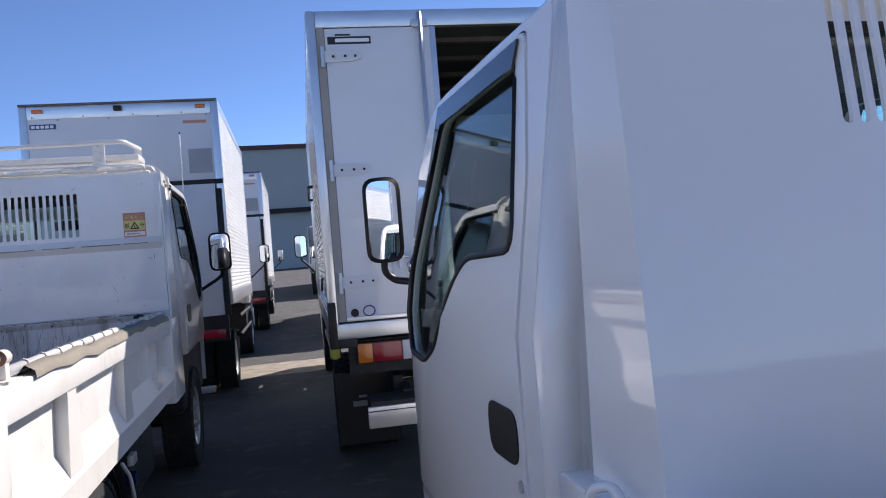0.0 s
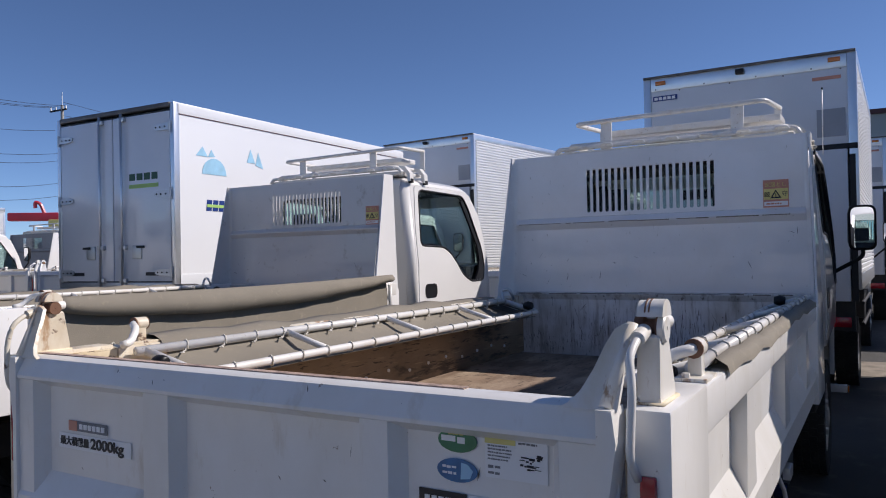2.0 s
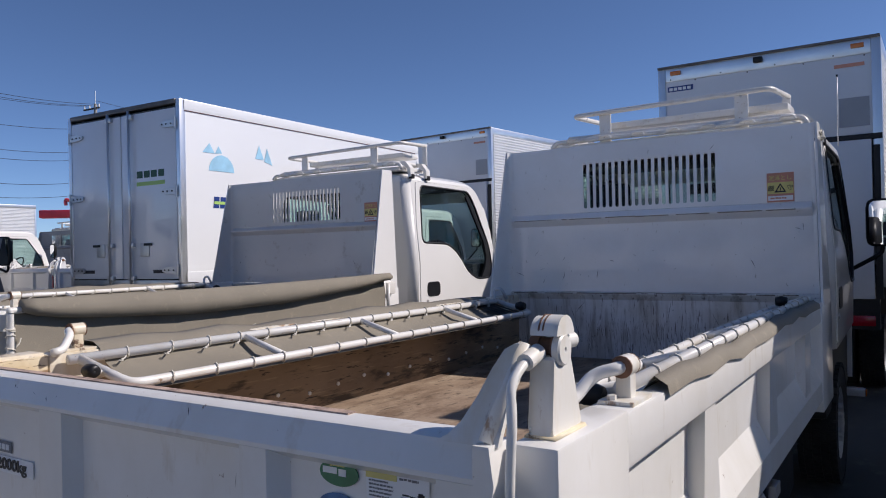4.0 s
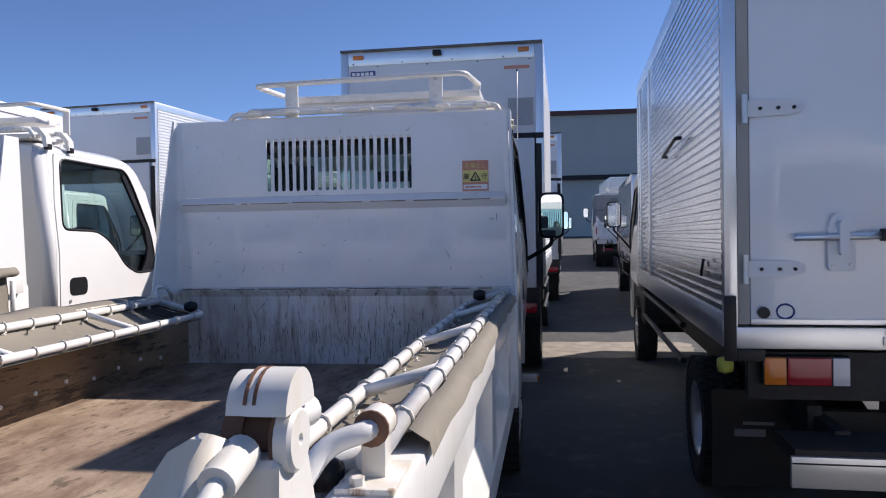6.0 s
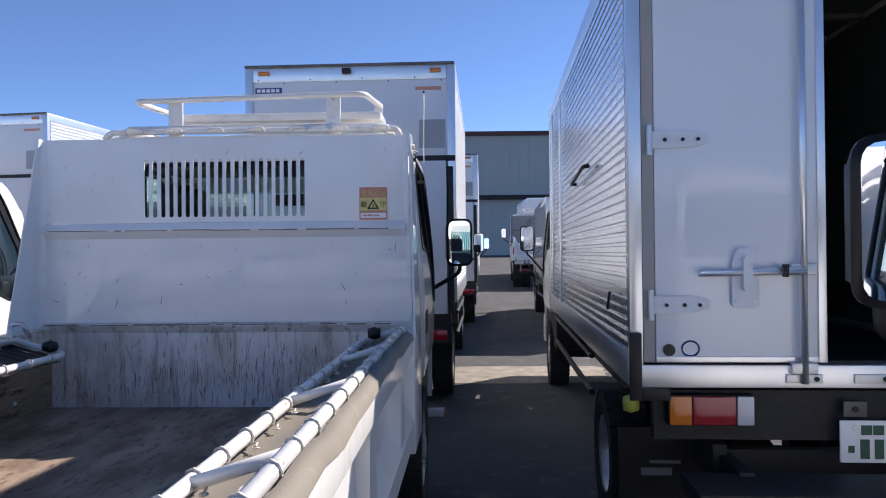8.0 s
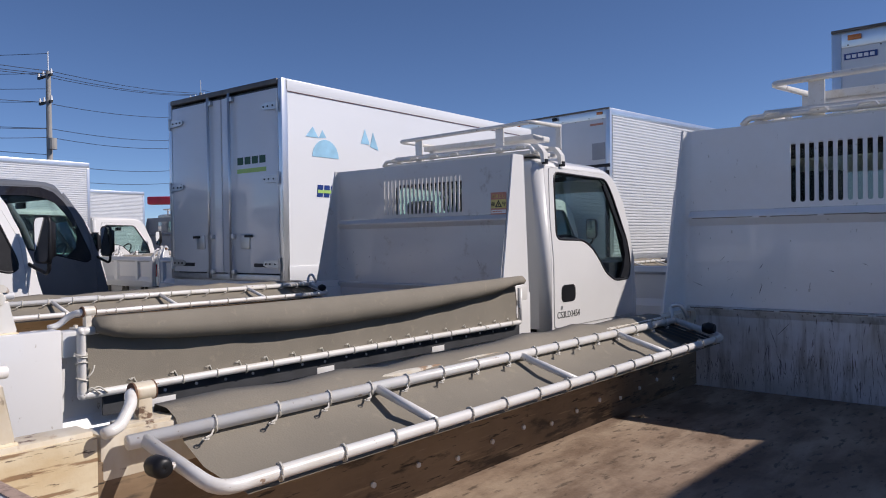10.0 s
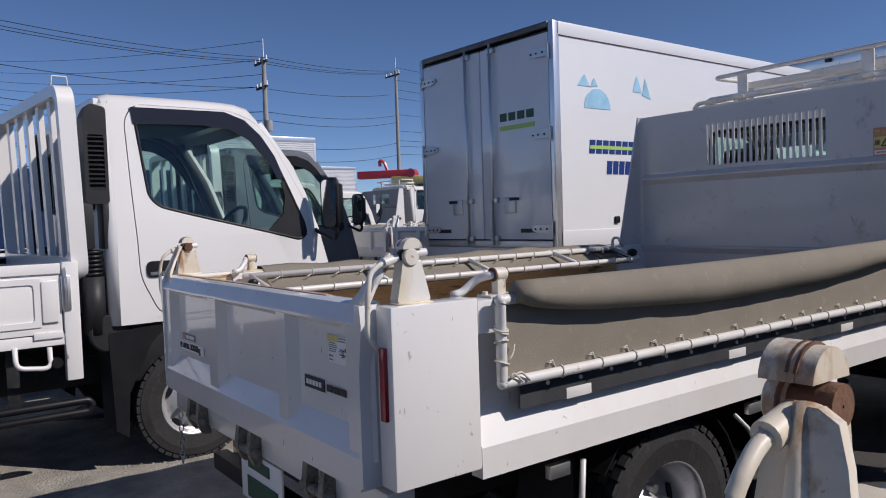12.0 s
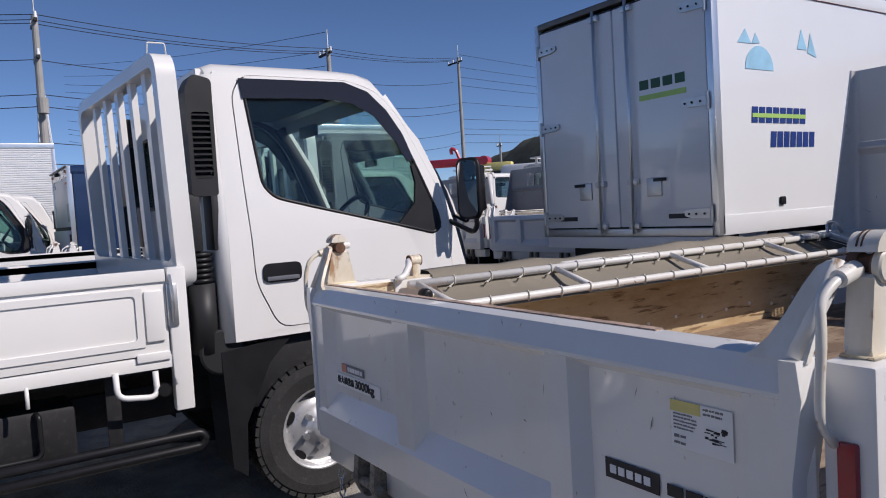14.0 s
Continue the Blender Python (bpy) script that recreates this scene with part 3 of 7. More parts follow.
        b = tube(ring, 0.014, 6, closed=True)
        tube([(0.38, y0 + L - 0.58, belt + 0.02), (0.38, y0 + L - 0.4, belt - 0.15)], 0.025, 8, b)
        tube([ring[0], ring[10]], 0.012, 6, b)
        part("steering_wheel", b, BLACK, cab, "black steering wheel", True)
    return cab, wx


def add_chassis(truck, y0, y1, wheels, R=0.34, track=0.8, lift=0.0):
    for s in (-1, 1):
        part("chassis_rail", box(s * 0.38 - 0.03, s * 0.38 + 0.03, y0, y1, 0.46, 0.62, 0.006), FRAME, truck)
    c = part("crossmember", box(-0.37, 0.37, -0.03, 0.03, 0.48, 0.58), FRAME, truck)
    c.location = (0, y0 + 0.1, 0)
    pieces("crossmember", c, truck, [(0, y0 + 0.1 + 0.7 * k, 0) for k in range(1, int((y1 - y0 - 0.1) / 0.7) + 1)])
    for y, dual in wheels:
        part("axle", cyl((-track + 0.1, y, R + lift), (track - 0.1, y, R + lift), 0.05), FRAME, truck)
        if dual:
            part("differential", lathe([(-0.16, 0.05), (-0.1, 0.14), (0.1, 0.14), (0.16, 0.05)], (0, y, R + lift), 16), FRAME, truck)
        for s in (-1, 1):
            add_wheel(truck, s * track, y, R, s, dual, lift)


ELF_DOOR = rounded([(0.10, 0.88), (0.10, 1.62), (0.17, 1.93), (0.93, 1.93), (1.26, 1.36), (1.31, 1.10), (1.31, 0.88)], 0.03)
ELF_WIN = rounded([(0.19, 1.47), (0.53, 1.46), (0.64, 1.40), (0.84, 1.21), (0.99, 1.15), (1.21, 1.16), (1.24, 1.25), (1.20, 1.42), (0.89, 1.87), (0.24, 1.88)], 0.05)
ELF_VISOR = [(0.22, 1.915), (0.24, 1.86), (0.87, 1.855), (0.96, 1.72), (0.975, 1.73), (0.91, 1.915)]
BIG_WIN = rounded([(0.135, 1.455), (0.50, 1.445), (0.62, 1.39), (0.82, 1.20), (0.97, 1.14), (1.21, 1.145), (1.24, 1.25), (1.20, 1.43), (0.99, 1.80), (0.91, 1.895), (0.17, 1.905)], 0.055)
BIG_DOOR = rounded([(0.075, 0.86), (0.075, 1.62), (0.11, 1.938), (0.93, 1.932), (1.02, 1.86), (1.27, 1.36), (1.31, 1.10), (1.31, 0.86)], 0.03)
ELF_CORNER = [(1.04, 1.155), (1.21, 1.155), (1.24, 1.25), (1.20, 1.42), (0.90, 1.865), (0.87, 1.845), (1.11, 1.46), (1.13, 1.33), (1.10, 1.235)]
LOW_DOOR = rounded([(0.14, 0.70), (0.13, 1.62), (0.19, 1.93), (0.93, 1.93), (1.26, 1.36), (1.31, 1.10), (1.31, 0.70)], 0.03)
SMOKE = mat("smoked_acrylic", (0.02, 0.018, 0.02), 0.08, var=0.1, coat=0.5)


def add_guard(truck, y, w, z0, z1, paint, lower, slots=20, vx=(-0.43, 0.36), vz=(1.595, 1.86), stained=True):
    """The upright guard between load bed and cab: a slotted plate over two creased sheets, bent back at both sides into tapering wings."""
    zc1, zc2 = z0 + 0.35, vz[0] - 0.058

    def hw(z):
        return w - 0.03 - 0.03 * max(0.0, (z - z0 - 0.3) / (z1 - z0 - 0.3))
    p = (vx[1] - vx[0]) / slots
    holes = []
    for i in range(slots):
        x = vx[0] + p * (i + 0.5)
        holes.append(rounded([(x - p * 0.28, vz[0]), (x + p * 0.28, vz[0]), (x + p * 0.28, vz[1]), (x - p * 0.28, vz[1])], p * 0.26, 2))
    g = part("guard_plate", holed([(-hw(zc2), zc2 + 0.035), (hw(zc2), zc2 + 0.035), (hw(z1), z1), (-hw(z1), z1)], holes, "y", y, y + 0.006), paint, truck, "upright steel guard with a row of slots")

    def sheet(name, rows, material, label):
        b = prism([(y + dy, z) for z, dy in rows] + [(y + dy + 0.006, z) for z, dy in reversed(rows)], "x", -1, 1)
        dim(b, lambda v: Vector((v.x * hw(v.z), v.y, v.z)))
        part(name, b, material, truck, label)
    sheet("middle_guard_plate", ((zc1 + 0.011, 0), (zc2 - 0.034, 0), (zc2 - 0.003, -0.022), (zc2 + 0.006, -0.023), (zc2 + 0.034, 0.001)), paint, "creased middle guard sheet")
    sheet("lower_guard_plate", ((z0 - 0.03, 0), (zc1 - 0.034, 0), (zc1 - 0.003, -0.018), (zc1 + 0.004, -0.018), (zc1 + 0.010, 0)), lower, "scratched lower guard sheet")
    if stained:
        rnd = random.Random(5)
        for z, dy in ((zc1 + 0.003, -0.0215), (zc2 + 0.001, -0.0262)):
            b = bmesh.new()
            x = -hw(z) + 0.02
            while x < hw(z) - 0.06:
                n = x + rnd.uniform(0.03, 0.22)
                box(x, min(n, hw(z) - 0.02), y + dy, y + dy + 0.0025, z - rnd.uniform(0.0012, 0.004), z + rnd.uniform(0.0005, 0.003), 0, b)
                x = n + rnd.uniform(0.0, 0.05)
            tagged(part("seam_grime", b, GRIME, truck, "dark grime along a crease"), kind="stuff")

    def back(z):
        return y - 0.02 - 0.18 * min(1.0, max(0.0, (z1 - z) / (z1 - z0 - 0.38)))

    def side(z):
        return hw(z) + 0.03
    for s in (-1, 1):
        b = bmesh.new()
        rows = []
        for z in (z0 + 0.28, z0 + 0.40, z0 + 0.7, z0 + 0.95, z1):
            yb = back(z)
            rows.append([b.verts.new((s * px, py, z)) for px, py in ((hw(z), y), (hw(z) + 0.008, y - 0.002), (hw(z) + 0.016, y - 0.006), (hw(z) + 0.022, y - 0.014), (side(z) - 0.004, min(y - 0.018, (y + yb) / 2)), (side(z), yb))])
        for A, B in zip(rows, rows[1:]):
            for k in range(5):
                b.faces.new((A[k], A[k + 1], B[k + 1], B[k]))
        part("guard_wing", b, paint, truck, "wing of the guard bent backwards", True)
        pl = [(back(z0 + 0.32), z0 + 0.32), (back(z1), z1 + 0.004), (y + 0.095, z1 + 0.004), (y + 0.095, z0 + 0.32)]
        bb = prism(pl, "x", s * 0.002, s * 0.012)
        dim(bb, lambda v: Vector((v.x + s * side(v.z), v.y, v.z)))
        part("guard_side", bb, WHITE, truck, "tapering white side plate")
        lo, hi = sorted((s * (w - 0.045), s * (w + 0.012)))
        part("guard_foot", box(lo, hi, y - 0.27, y + 0.11, z0 - 0.14, z0 + 0.325, 0.008), WHITE, truck)
    return g


def add_plain_guard(truck, y, w, z0, z1, paint, slots, vx, vz, lean, front):
    """A smooth guard that leans a little towards the cab, with a row of tall slots and side plates."""
    p = (vx[1] - vx[0]) / slots
    holes = []
    for i in range(slots):
        x = vx[0] + p * (i + 0.5)
        holes.append(rounded([(x - p * 0.3, vz[0]), (x + p * 0.3, vz[0]), (x + p * 0.3, vz[1]), (x - p * 0.3, vz[1])], p * 0.28, 2))

    def off(z):
        return lean * (z - z0) / (z1 - z0)

    def hw(z):
        return w - 0.02 * (z - z0) / (z1 - z0)
    zlow = z0 - 0.03
    b = holed([(-hw(zlow), zlow), (hw(zlow), zlow), (hw(z1), z1 - 0.02), (hw(z1) - 0.02, z1), (-hw(z1) + 0.02, z1), (-hw(z1), z1 - 0.02)], holes, "y", 0, 0.008)
    dim(b, lambda v: Vector((v.x, y + v.y + off(v.z), v.z)))
    g = part("guard_plate", b, paint, truck, "upright steel guard with a row of slots")
    for s in (-1, 1):
        pl = [(y + off(z0 + 0.32), z0 + 0.32), (y + off(z1), z1 + 0.005), (y + off(z1) + 0.07 + front, z1 + 0.005), (y + lean + 0.085 + front, z0 + 0.32)]
        bb = prism(pl, "x", s * (w - 0.012), s * (w + 0.012))
        dim(bb, lambda v: Vector((v.x * hw(v.z) / w, v.y, v.z)))
        part("guard_side", bb, paint, truck, "tapering white side plate")
        bb = box(min(s * (w - 0.05), s * (w + 0.012)), max(s * (w - 0.05), s * (w + 0.012)), y + off(z0 + 0.32) - 0.03, y + lean + 0.09 + front, z0 - 0.14, z0 + 0.33, 0.01)
        part("guard_foot", bb, paint, truck)
        lo, hi = sorted((s * (w - 0.03), s * (w + 0.045)))
        part("foot_block", box(lo, hi, y + 0.13, y + lean + 0.14 + front, z0 - 0.1, z0 + 0.325, 0.008), paint, truck)
        part("foot_hook", tube(bend([(s * (w + 0.05), y + 0.17, z0 + 0.22), (s * (w + 0.065), y + 0.17, z0 + 0.27), (s * (w + 0.06), y + 0.15, z0 + 0.345), (s * (w + 0.04), y + 0.12, z0 + 0.355), (s * (w + 0.035), y + 0.10, z0 + 0.33)], 0.02), 0.008, 7), paint, truck, "small welded hook", True)
    return g


def add_rack(truck, y, z, x0, x1, rail, paint=None):
    """The pipe rack over the cab roof, from x0 to x1, its upper rail to x = rail."""
    paint = paint or PIPE
    b = tube(bend([(x0, y, z + 0.03), (x1 - 0.02, y, z + 0.03), (x1 - 0.02, y + 0.34, z + 0.03), (x0, y + 0.34, z + 0.03), (x0, y, z + 0.03)], 0.06), 0.0145, 8)
    part("lower_rail", b, paint, truck, "white pipe rail", True)
    b = tube(bend([(x0 + 0.10, y + 0.33, z + 0.15), (x0 + 0.01, y + 0.03, z + 0.165), (rail - 0.04, y + 0.03, z + 0.185), (rail, y + 0.33, z + 0.185)], 0.05), 0.0145, 8)
    part("upper_rail", b, paint, truck, "white pipe rail", True)
    for x, zt in ((x0 + 0.10, 0.15), (rail, 0.185)):
        part("rail_post", box(x - 0.030, x + 0.012, y + 0.315, y + 0.327, z + 0.02, z + zt + 0.012, 0.004), paint, truck)
    for x in (x0 + 0.20, x1 - 0.27):
        o = part("rail_bracket", box(x - 0.034, x + 0.034, y + 0.04, y + 0.052, z + 0.0, z + 0.185, 0.004), paint, truck)
        part("bolt", cyl((x, y + 0.034, z + 0.165), (x, y + 0.042, z + 0.165), 0.008, 6), ALUDULL, o)
    part("rack_plate", box(x0 + 0.16, x1 - 0.06, y + 0.14, y + 0.36, z + 0.085, z + 0.125, 0.012), paint, truck, "white rack plate")
    part("roof_gutter", box(x0 - 0.10, x1 + 0.02, y - 0.02, y + 0.34, z - 0.035, z - 0.005, 0.012), paint, truck)
    part("front_rail", tube(bend([(x0 - 0.10, y - 0.03, z - 0.02), (x0 - 0.07, y - 0.03, z + 0.012), (x1 + 0.03, y - 0.03, z + 0.012), (x1 + 0.05, y - 0.03, z - 0.03)], 0.03), 0.014, 8), paint, truck, smooth=True)
    b = tube(bend([(-0.04, 0, -0.008), (-0.03, 0.005, 0.010), (0.03, 0.005, 0.010), (0.04, 0, -0.008)], 0.02), 0.006, 5)
    first = part("rope_hook", b, paint, truck)
    n = 7
    first.location = (x0 + 0.04, y - 0.055, z + 0.012)
    pieces("rope_hook", first, truck, [(x0 + 0.04 + i * (x1 - x0 - 0.08) / (n - 1), y - 0.055, z + 0.012) for i in range(1, n)])
    for s, xe in ((-1, x0), (1, x1)):
        for dy in (0.06, 0.28):
            b = prism([(xe - s * 0.03, z + 0.045), (xe + s * 0.04, z + 0.035), (xe + s * 0.085, z - 0.02), (xe + s * 0.09, z - 0.085), (xe + s * 0.065, z - 0.085), (xe + s * 0.055, z - 0.025), (xe + s * 0.02, z + 0.01), (xe - s * 0.03, z + 0.015)], "y", y + dy - 0.026, y + dy + 0.026)
            c = part("rack_clamp", b, paint, truck)
            part("clamp_screw", box(xe + s * 0.078 - 0.014, xe + s * 0.078 + 0.018, y + dy - 0.018, y + dy + 0.018, z - 0.10, z - 0.065, 0.004), BLACK, c)


def pieces(name, mesh_ob, parent, places):
    """Copies of one small mesh object at further places, sharing its mesh."""
    for p in places:
        o = new(name, mesh_ob.data)
        o.parent = parent
        o.location = p


def lettering(truck, words, size, m, material, label="", name="lettering", bold=0.0):
    """Raised lettering in the built-in font, lying in the plane that m gives (x along the line, y up)."""
    cu = bpy.data.curves.new("text", "FONT")
    cu.body = words
    cu.size = size
    cu.extrude = 0.0008
    cu.offset = size * bold
    ob = new("text", cu)
    me = bpy.data.meshes.new_from_object(ob.evaluated_get(bpy.context.evaluated_depsgraph_get()))
    bpy.data.objects.remove(ob)
    me.transform(m)
    me.materials.clear()
    me.materials.append(material)
    o = new(name, me)
    o.parent = truck
    if label:
        o["label"] = label
    return o


def lash(truck, p0, p1, n, drop):
    """Loops of cord round a pipe from p0 to p1, each tied down to the canvas by drop."""
    p0, p1 = Vector(p0), Vector(p1)
    r = 0.0162
    ring = [(r * math.cos(a), 0.010 * math.sin(a * 0.5), r * math.sin(a)) for a in [2 * math.pi * k / 8 for k in range(8)]]
    b = tube(ring, 0.0028, 5, closed=True)
    dx, dz = drop
    tube([(r * 0.4 * (1 if dx > 0 else -1), 0.0, -r * 0.5), (dx, -0.022, dz), (dx, -0.034, dz - 0.003)], 0.0024, 5, b)
    tube([(dx + 0.0065 * math.cos(a), -0.034 + 0.0065 * math.sin(a), dz - 0.005) for a in [math.pi * k / 4 for k in range(8)]], 0.0016, 4, b, closed=True)
    first = part("lashing", b, ROPE, truck, "pale cord loop")
    first.location = p0.lerp(p1, 0.5 / n)
    pieces("lashing", first, truck, [p0.lerp(p1, (i + 0.5) / n + 0.006 * math.sin(i * 7.3)) for i in range(1, n)])


def add_sheet(truck, s, ya, yb, outer, inner, flap, rungs=(0.93, 1.55, 2.18)):
    """A canvas cover on a hinged pipe ladder along the side wall. outer and inner: (x, z) of the two pipes for side +1."""
    ox, oz = outer[0] * s, outer[1]
    ix, iz = inner[0] * s, inner[1]
    b = tube(bend([(ox, ya - 0.05, oz), (ox, yb, oz)], 0.03), 0.0138, 10)
    tube(bend([(ox, ya - 0.02, oz), (ix, ya, iz), (ix, yb, iz), (ox, yb, oz)], 0.04), 0.0132, 10, b)
    fr = part("pipe_frame", b, PIPE, truck, "white pipe ladder frame", True)
    for y in rungs:
        part("rung", tube([(ox, y, oz), (ix, y, iz)], 0.011, 8), PIPE, fr, smooth=True)
    b = bmesh.new()
    n = 14
    cols = []
    for i in range(n + 1):
        t = i / n
        y = ya + 0.06 + (yb - ya - 0.08) * t
        sag = 0.012 * math.sin(t * 37) + 0.01 * math.sin(t * 11 + 1)
        row = [(ix - s * 0.0, y, iz - 0.022), ((ix * 2 + ox) / 3, y, (iz * 2 + oz) / 3 - 0.035 + sag * 0.4), ((ix + ox * 2) / 3, y, (iz + oz * 2) / 3 - 0.035 - sag * 0.4), (ox, y, oz - 0.022)]
        for fx, fz in flap:
            row.append((ox + s * fx, y, oz + fz + sag * (0.5 + abs(fz) * 2)))
        cols.append([b.verts.new(p) for p in row])
    for A, B in zip(cols, cols[1:]):
        for k in range(len(A) - 1):
            b.faces.new((A[k], A[k + 1], B[k + 1], B[k]))
    part("cover_canvas", b, CANVAS, truck, "olive canvas load cover", True)
    lash(truck, (ox, ya + 0.05, oz), (ox, yb - 0.05, oz), 16, (-s * 0.032, -0.012))
    lash(truck, (ix, ya + 0.05, iz), (ix, yb - 0.05, iz), 16, (s * 0.03, -0.004))
    part("end_knob", lathe([(-0.02, 0.001), (-0.024, 0.014), (-0.012, 0.019), (0.012, 0.019), (0.024, 0.014), (0.02, 0.001)], (ix + s * 0.10, ya - 0.05, iz + 0.034), 14), BLACK, truck, "black rubber buffer", True)
    part("knob_stem", tube([(ix + s * 0.10, ya - 0.008, iz + 0.026), (ix + s * 0.10, ya - 0.045, iz + 0.032)], 0.007, 8), PIPE, truck, smooth=True)
    part("end_buffer", lathe([(-0.02, 0.001), (-0.024, 0.018), (0.0, 0.025), (0.024, 0.018), (0.02, 0.001)], (ix + s * 0.05, yb - 0.02, iz + 0.035), 12), BLACK, truck, "black rubber buffer", True)
    for k in range(4):
        b2 = bmesh.new()
        ya2 = yb - 0.21 + k * 0.05
        b2.faces.new([b2.verts.new(p) for p in ((ox, ya2, oz - 0.012), (ix, ya2, iz - 0.012), (ix, ya2 + 0.036, iz - 0.012), (ox, ya2 + 0.036, oz - 0.012))])
        bmesh.ops.solidify(b2, geom=b2.faces[:], thickness=0.004)
        part("webbing_strap", b2, BLACK, truck, "black webbing strap")
    b = tube(bend([(ox, yb - 0.02, oz), (ox + s * 0.02, yb + 0.01, oz + 0.06), (ox - s * 0.03, yb - 0.0, oz + 0.07), (ox - s * 0.05, yb + 0.02, oz + 0.01)], 0.02), 0.009, 6)
    if s < 0:
        part("end_hook", b, ALUDULL, truck, "steel hook", True)
    else:
        b.free()


def scratches(truck, n, xr, zr, at, seed, material, long=0.04, upright=0.3):
    """Small scratches and nicks on an upright sheet; at gives the sheet's y for a height."""
    rnd = random.Random(seed)
    b = bmesh.new()
    for _ in range(n):
        x, z = rnd.uniform(*xr), rnd.uniform(*zr)
        a = rnd.gauss(math.pi / 2, upright)
        h, k = rnd.uniform(0.15, 1.0) ** 2 * long, rnd.uniform(0.0006, 0.0016)
        u, v = Vector((math.cos(a) * h, 0, math.sin(a) * h)), Vector((-math.sin(a) * k, 0, math.cos(a) * k))
        p = Vector((x, 0, z))
        vs = [p - u - v * 0.3, p + v, p + u + v * 0.3, p - v]
        b.faces.new([b.verts.new((q.x, at(q.z), q.z)) for q in vs])
    tagged(part("scratch_mark", b, material, truck, "small dark scratches"), kind="stuff")


def decal(truck, x0, x1, z0, z1, y, material, label="", name="sticker", oval=False):
    if oval:
        cx, cz, a, c = (x0 + x1) / 2, (z0 + z1) / 2, (x1 - x0) / 2, (z1 - z0) / 2
        poly = [(cx + a * math.cos(t), cz + c * math.sin(t)) for t in [2 * math.pi * k / 20 for k in range(20)]]
    else:
        poly = [(x0, z0), (x1, z0), (x1, z1), (x0, z1)]
    return part(name, prism(poly, "y", y, y + 0.0015), material, truck, label)


def bars(sticker, x0, x1, z0, z1, y, n, material, seed=1):
    """Lines of writing too small to read, as plain bars on a sticker."""
    rnd = random.Random(seed)
    b = bmesh.new()
    for i in range(n):
        z = z1 - (z1 - z0) * (i + 0.5) / n
        h = (z1 - z0) / n * 0.26
        x, end = x0, x0 + (x1 - x0) * rnd.uniform(0.7, 1.0)
        while x < end:
            step = h * rnd.uniform(1.6, 4.5)
            box(x, min(end, x + step), y - 0.0008, y - 0.0002, z - h * rnd.uniform(0.6, 1.0), z + h * rnd.uniform(0.6, 1.0), 0, b)
            x += step + h * rnd.uniform(0.5, 1.1)
    tagged(part("small_print", b, material, sticker), kind="stuff")


def hazard_sticker(t, x, z, y):
    st = decal(t, x - 0.06, x + 0.06, z - 0.07, z + 0.07, y, STICKR, "red and yellow warning sticker", "warning_sticker")
    decal(st, x - 0.057, x + 0.057, z - 0.03, z + 0.025, y - 0.0012, STICKY, "", "yellow_field")
    part("warning_triangle", holed([(x - 0.026, z - 0.024), (x + 0.026, z - 0.024), (x, z + 0.02)], [[(x - 0.016, z - 0.018), (x + 0.016, z - 0.018), (x, z + 0.010)]], "y", y - 0.0028, y - 0.0014), INK, st)
    part("mark", box(x - 0.002, x + 0.002, y - 0.0028, y - 0.0014, z - 0.016, z + 0.0), INK, st)
    face = Matrix.Translation((0, y - 0.0025, 0)) @ Matrix.Rotation(radians(90), 4, "X")
    lettering(st, "泥落とし", 0.026, Matrix.Translation((x - 0.052, y - 0.002, z + 0.036)) @ Matrix.Rotation(radians(90), 4, "X"), STICKY)
    lettering(st, "厳", 0.03, Matrix.Translation((x - 0.056, y - 0.002, z - 0.014)) @ Matrix.Rotation(radians(90), 4, "X"), INK)
    lettering(st, "守", 0.03, Matrix.Translation((x + 0.027, y - 0.002, z - 0.014)) @ Matrix.Rotation(radians(90), 4, "X"), INK)
    decal(st, x - 0.055, x + 0.055, z - 0.062, z - 0.04, y - 0.0012, STICKW, "", "white_field")
    bars(st, x - 0.045, x + 0.05, z - 0.06, z - 0.042, y - 0.0012, 1, STICKR)


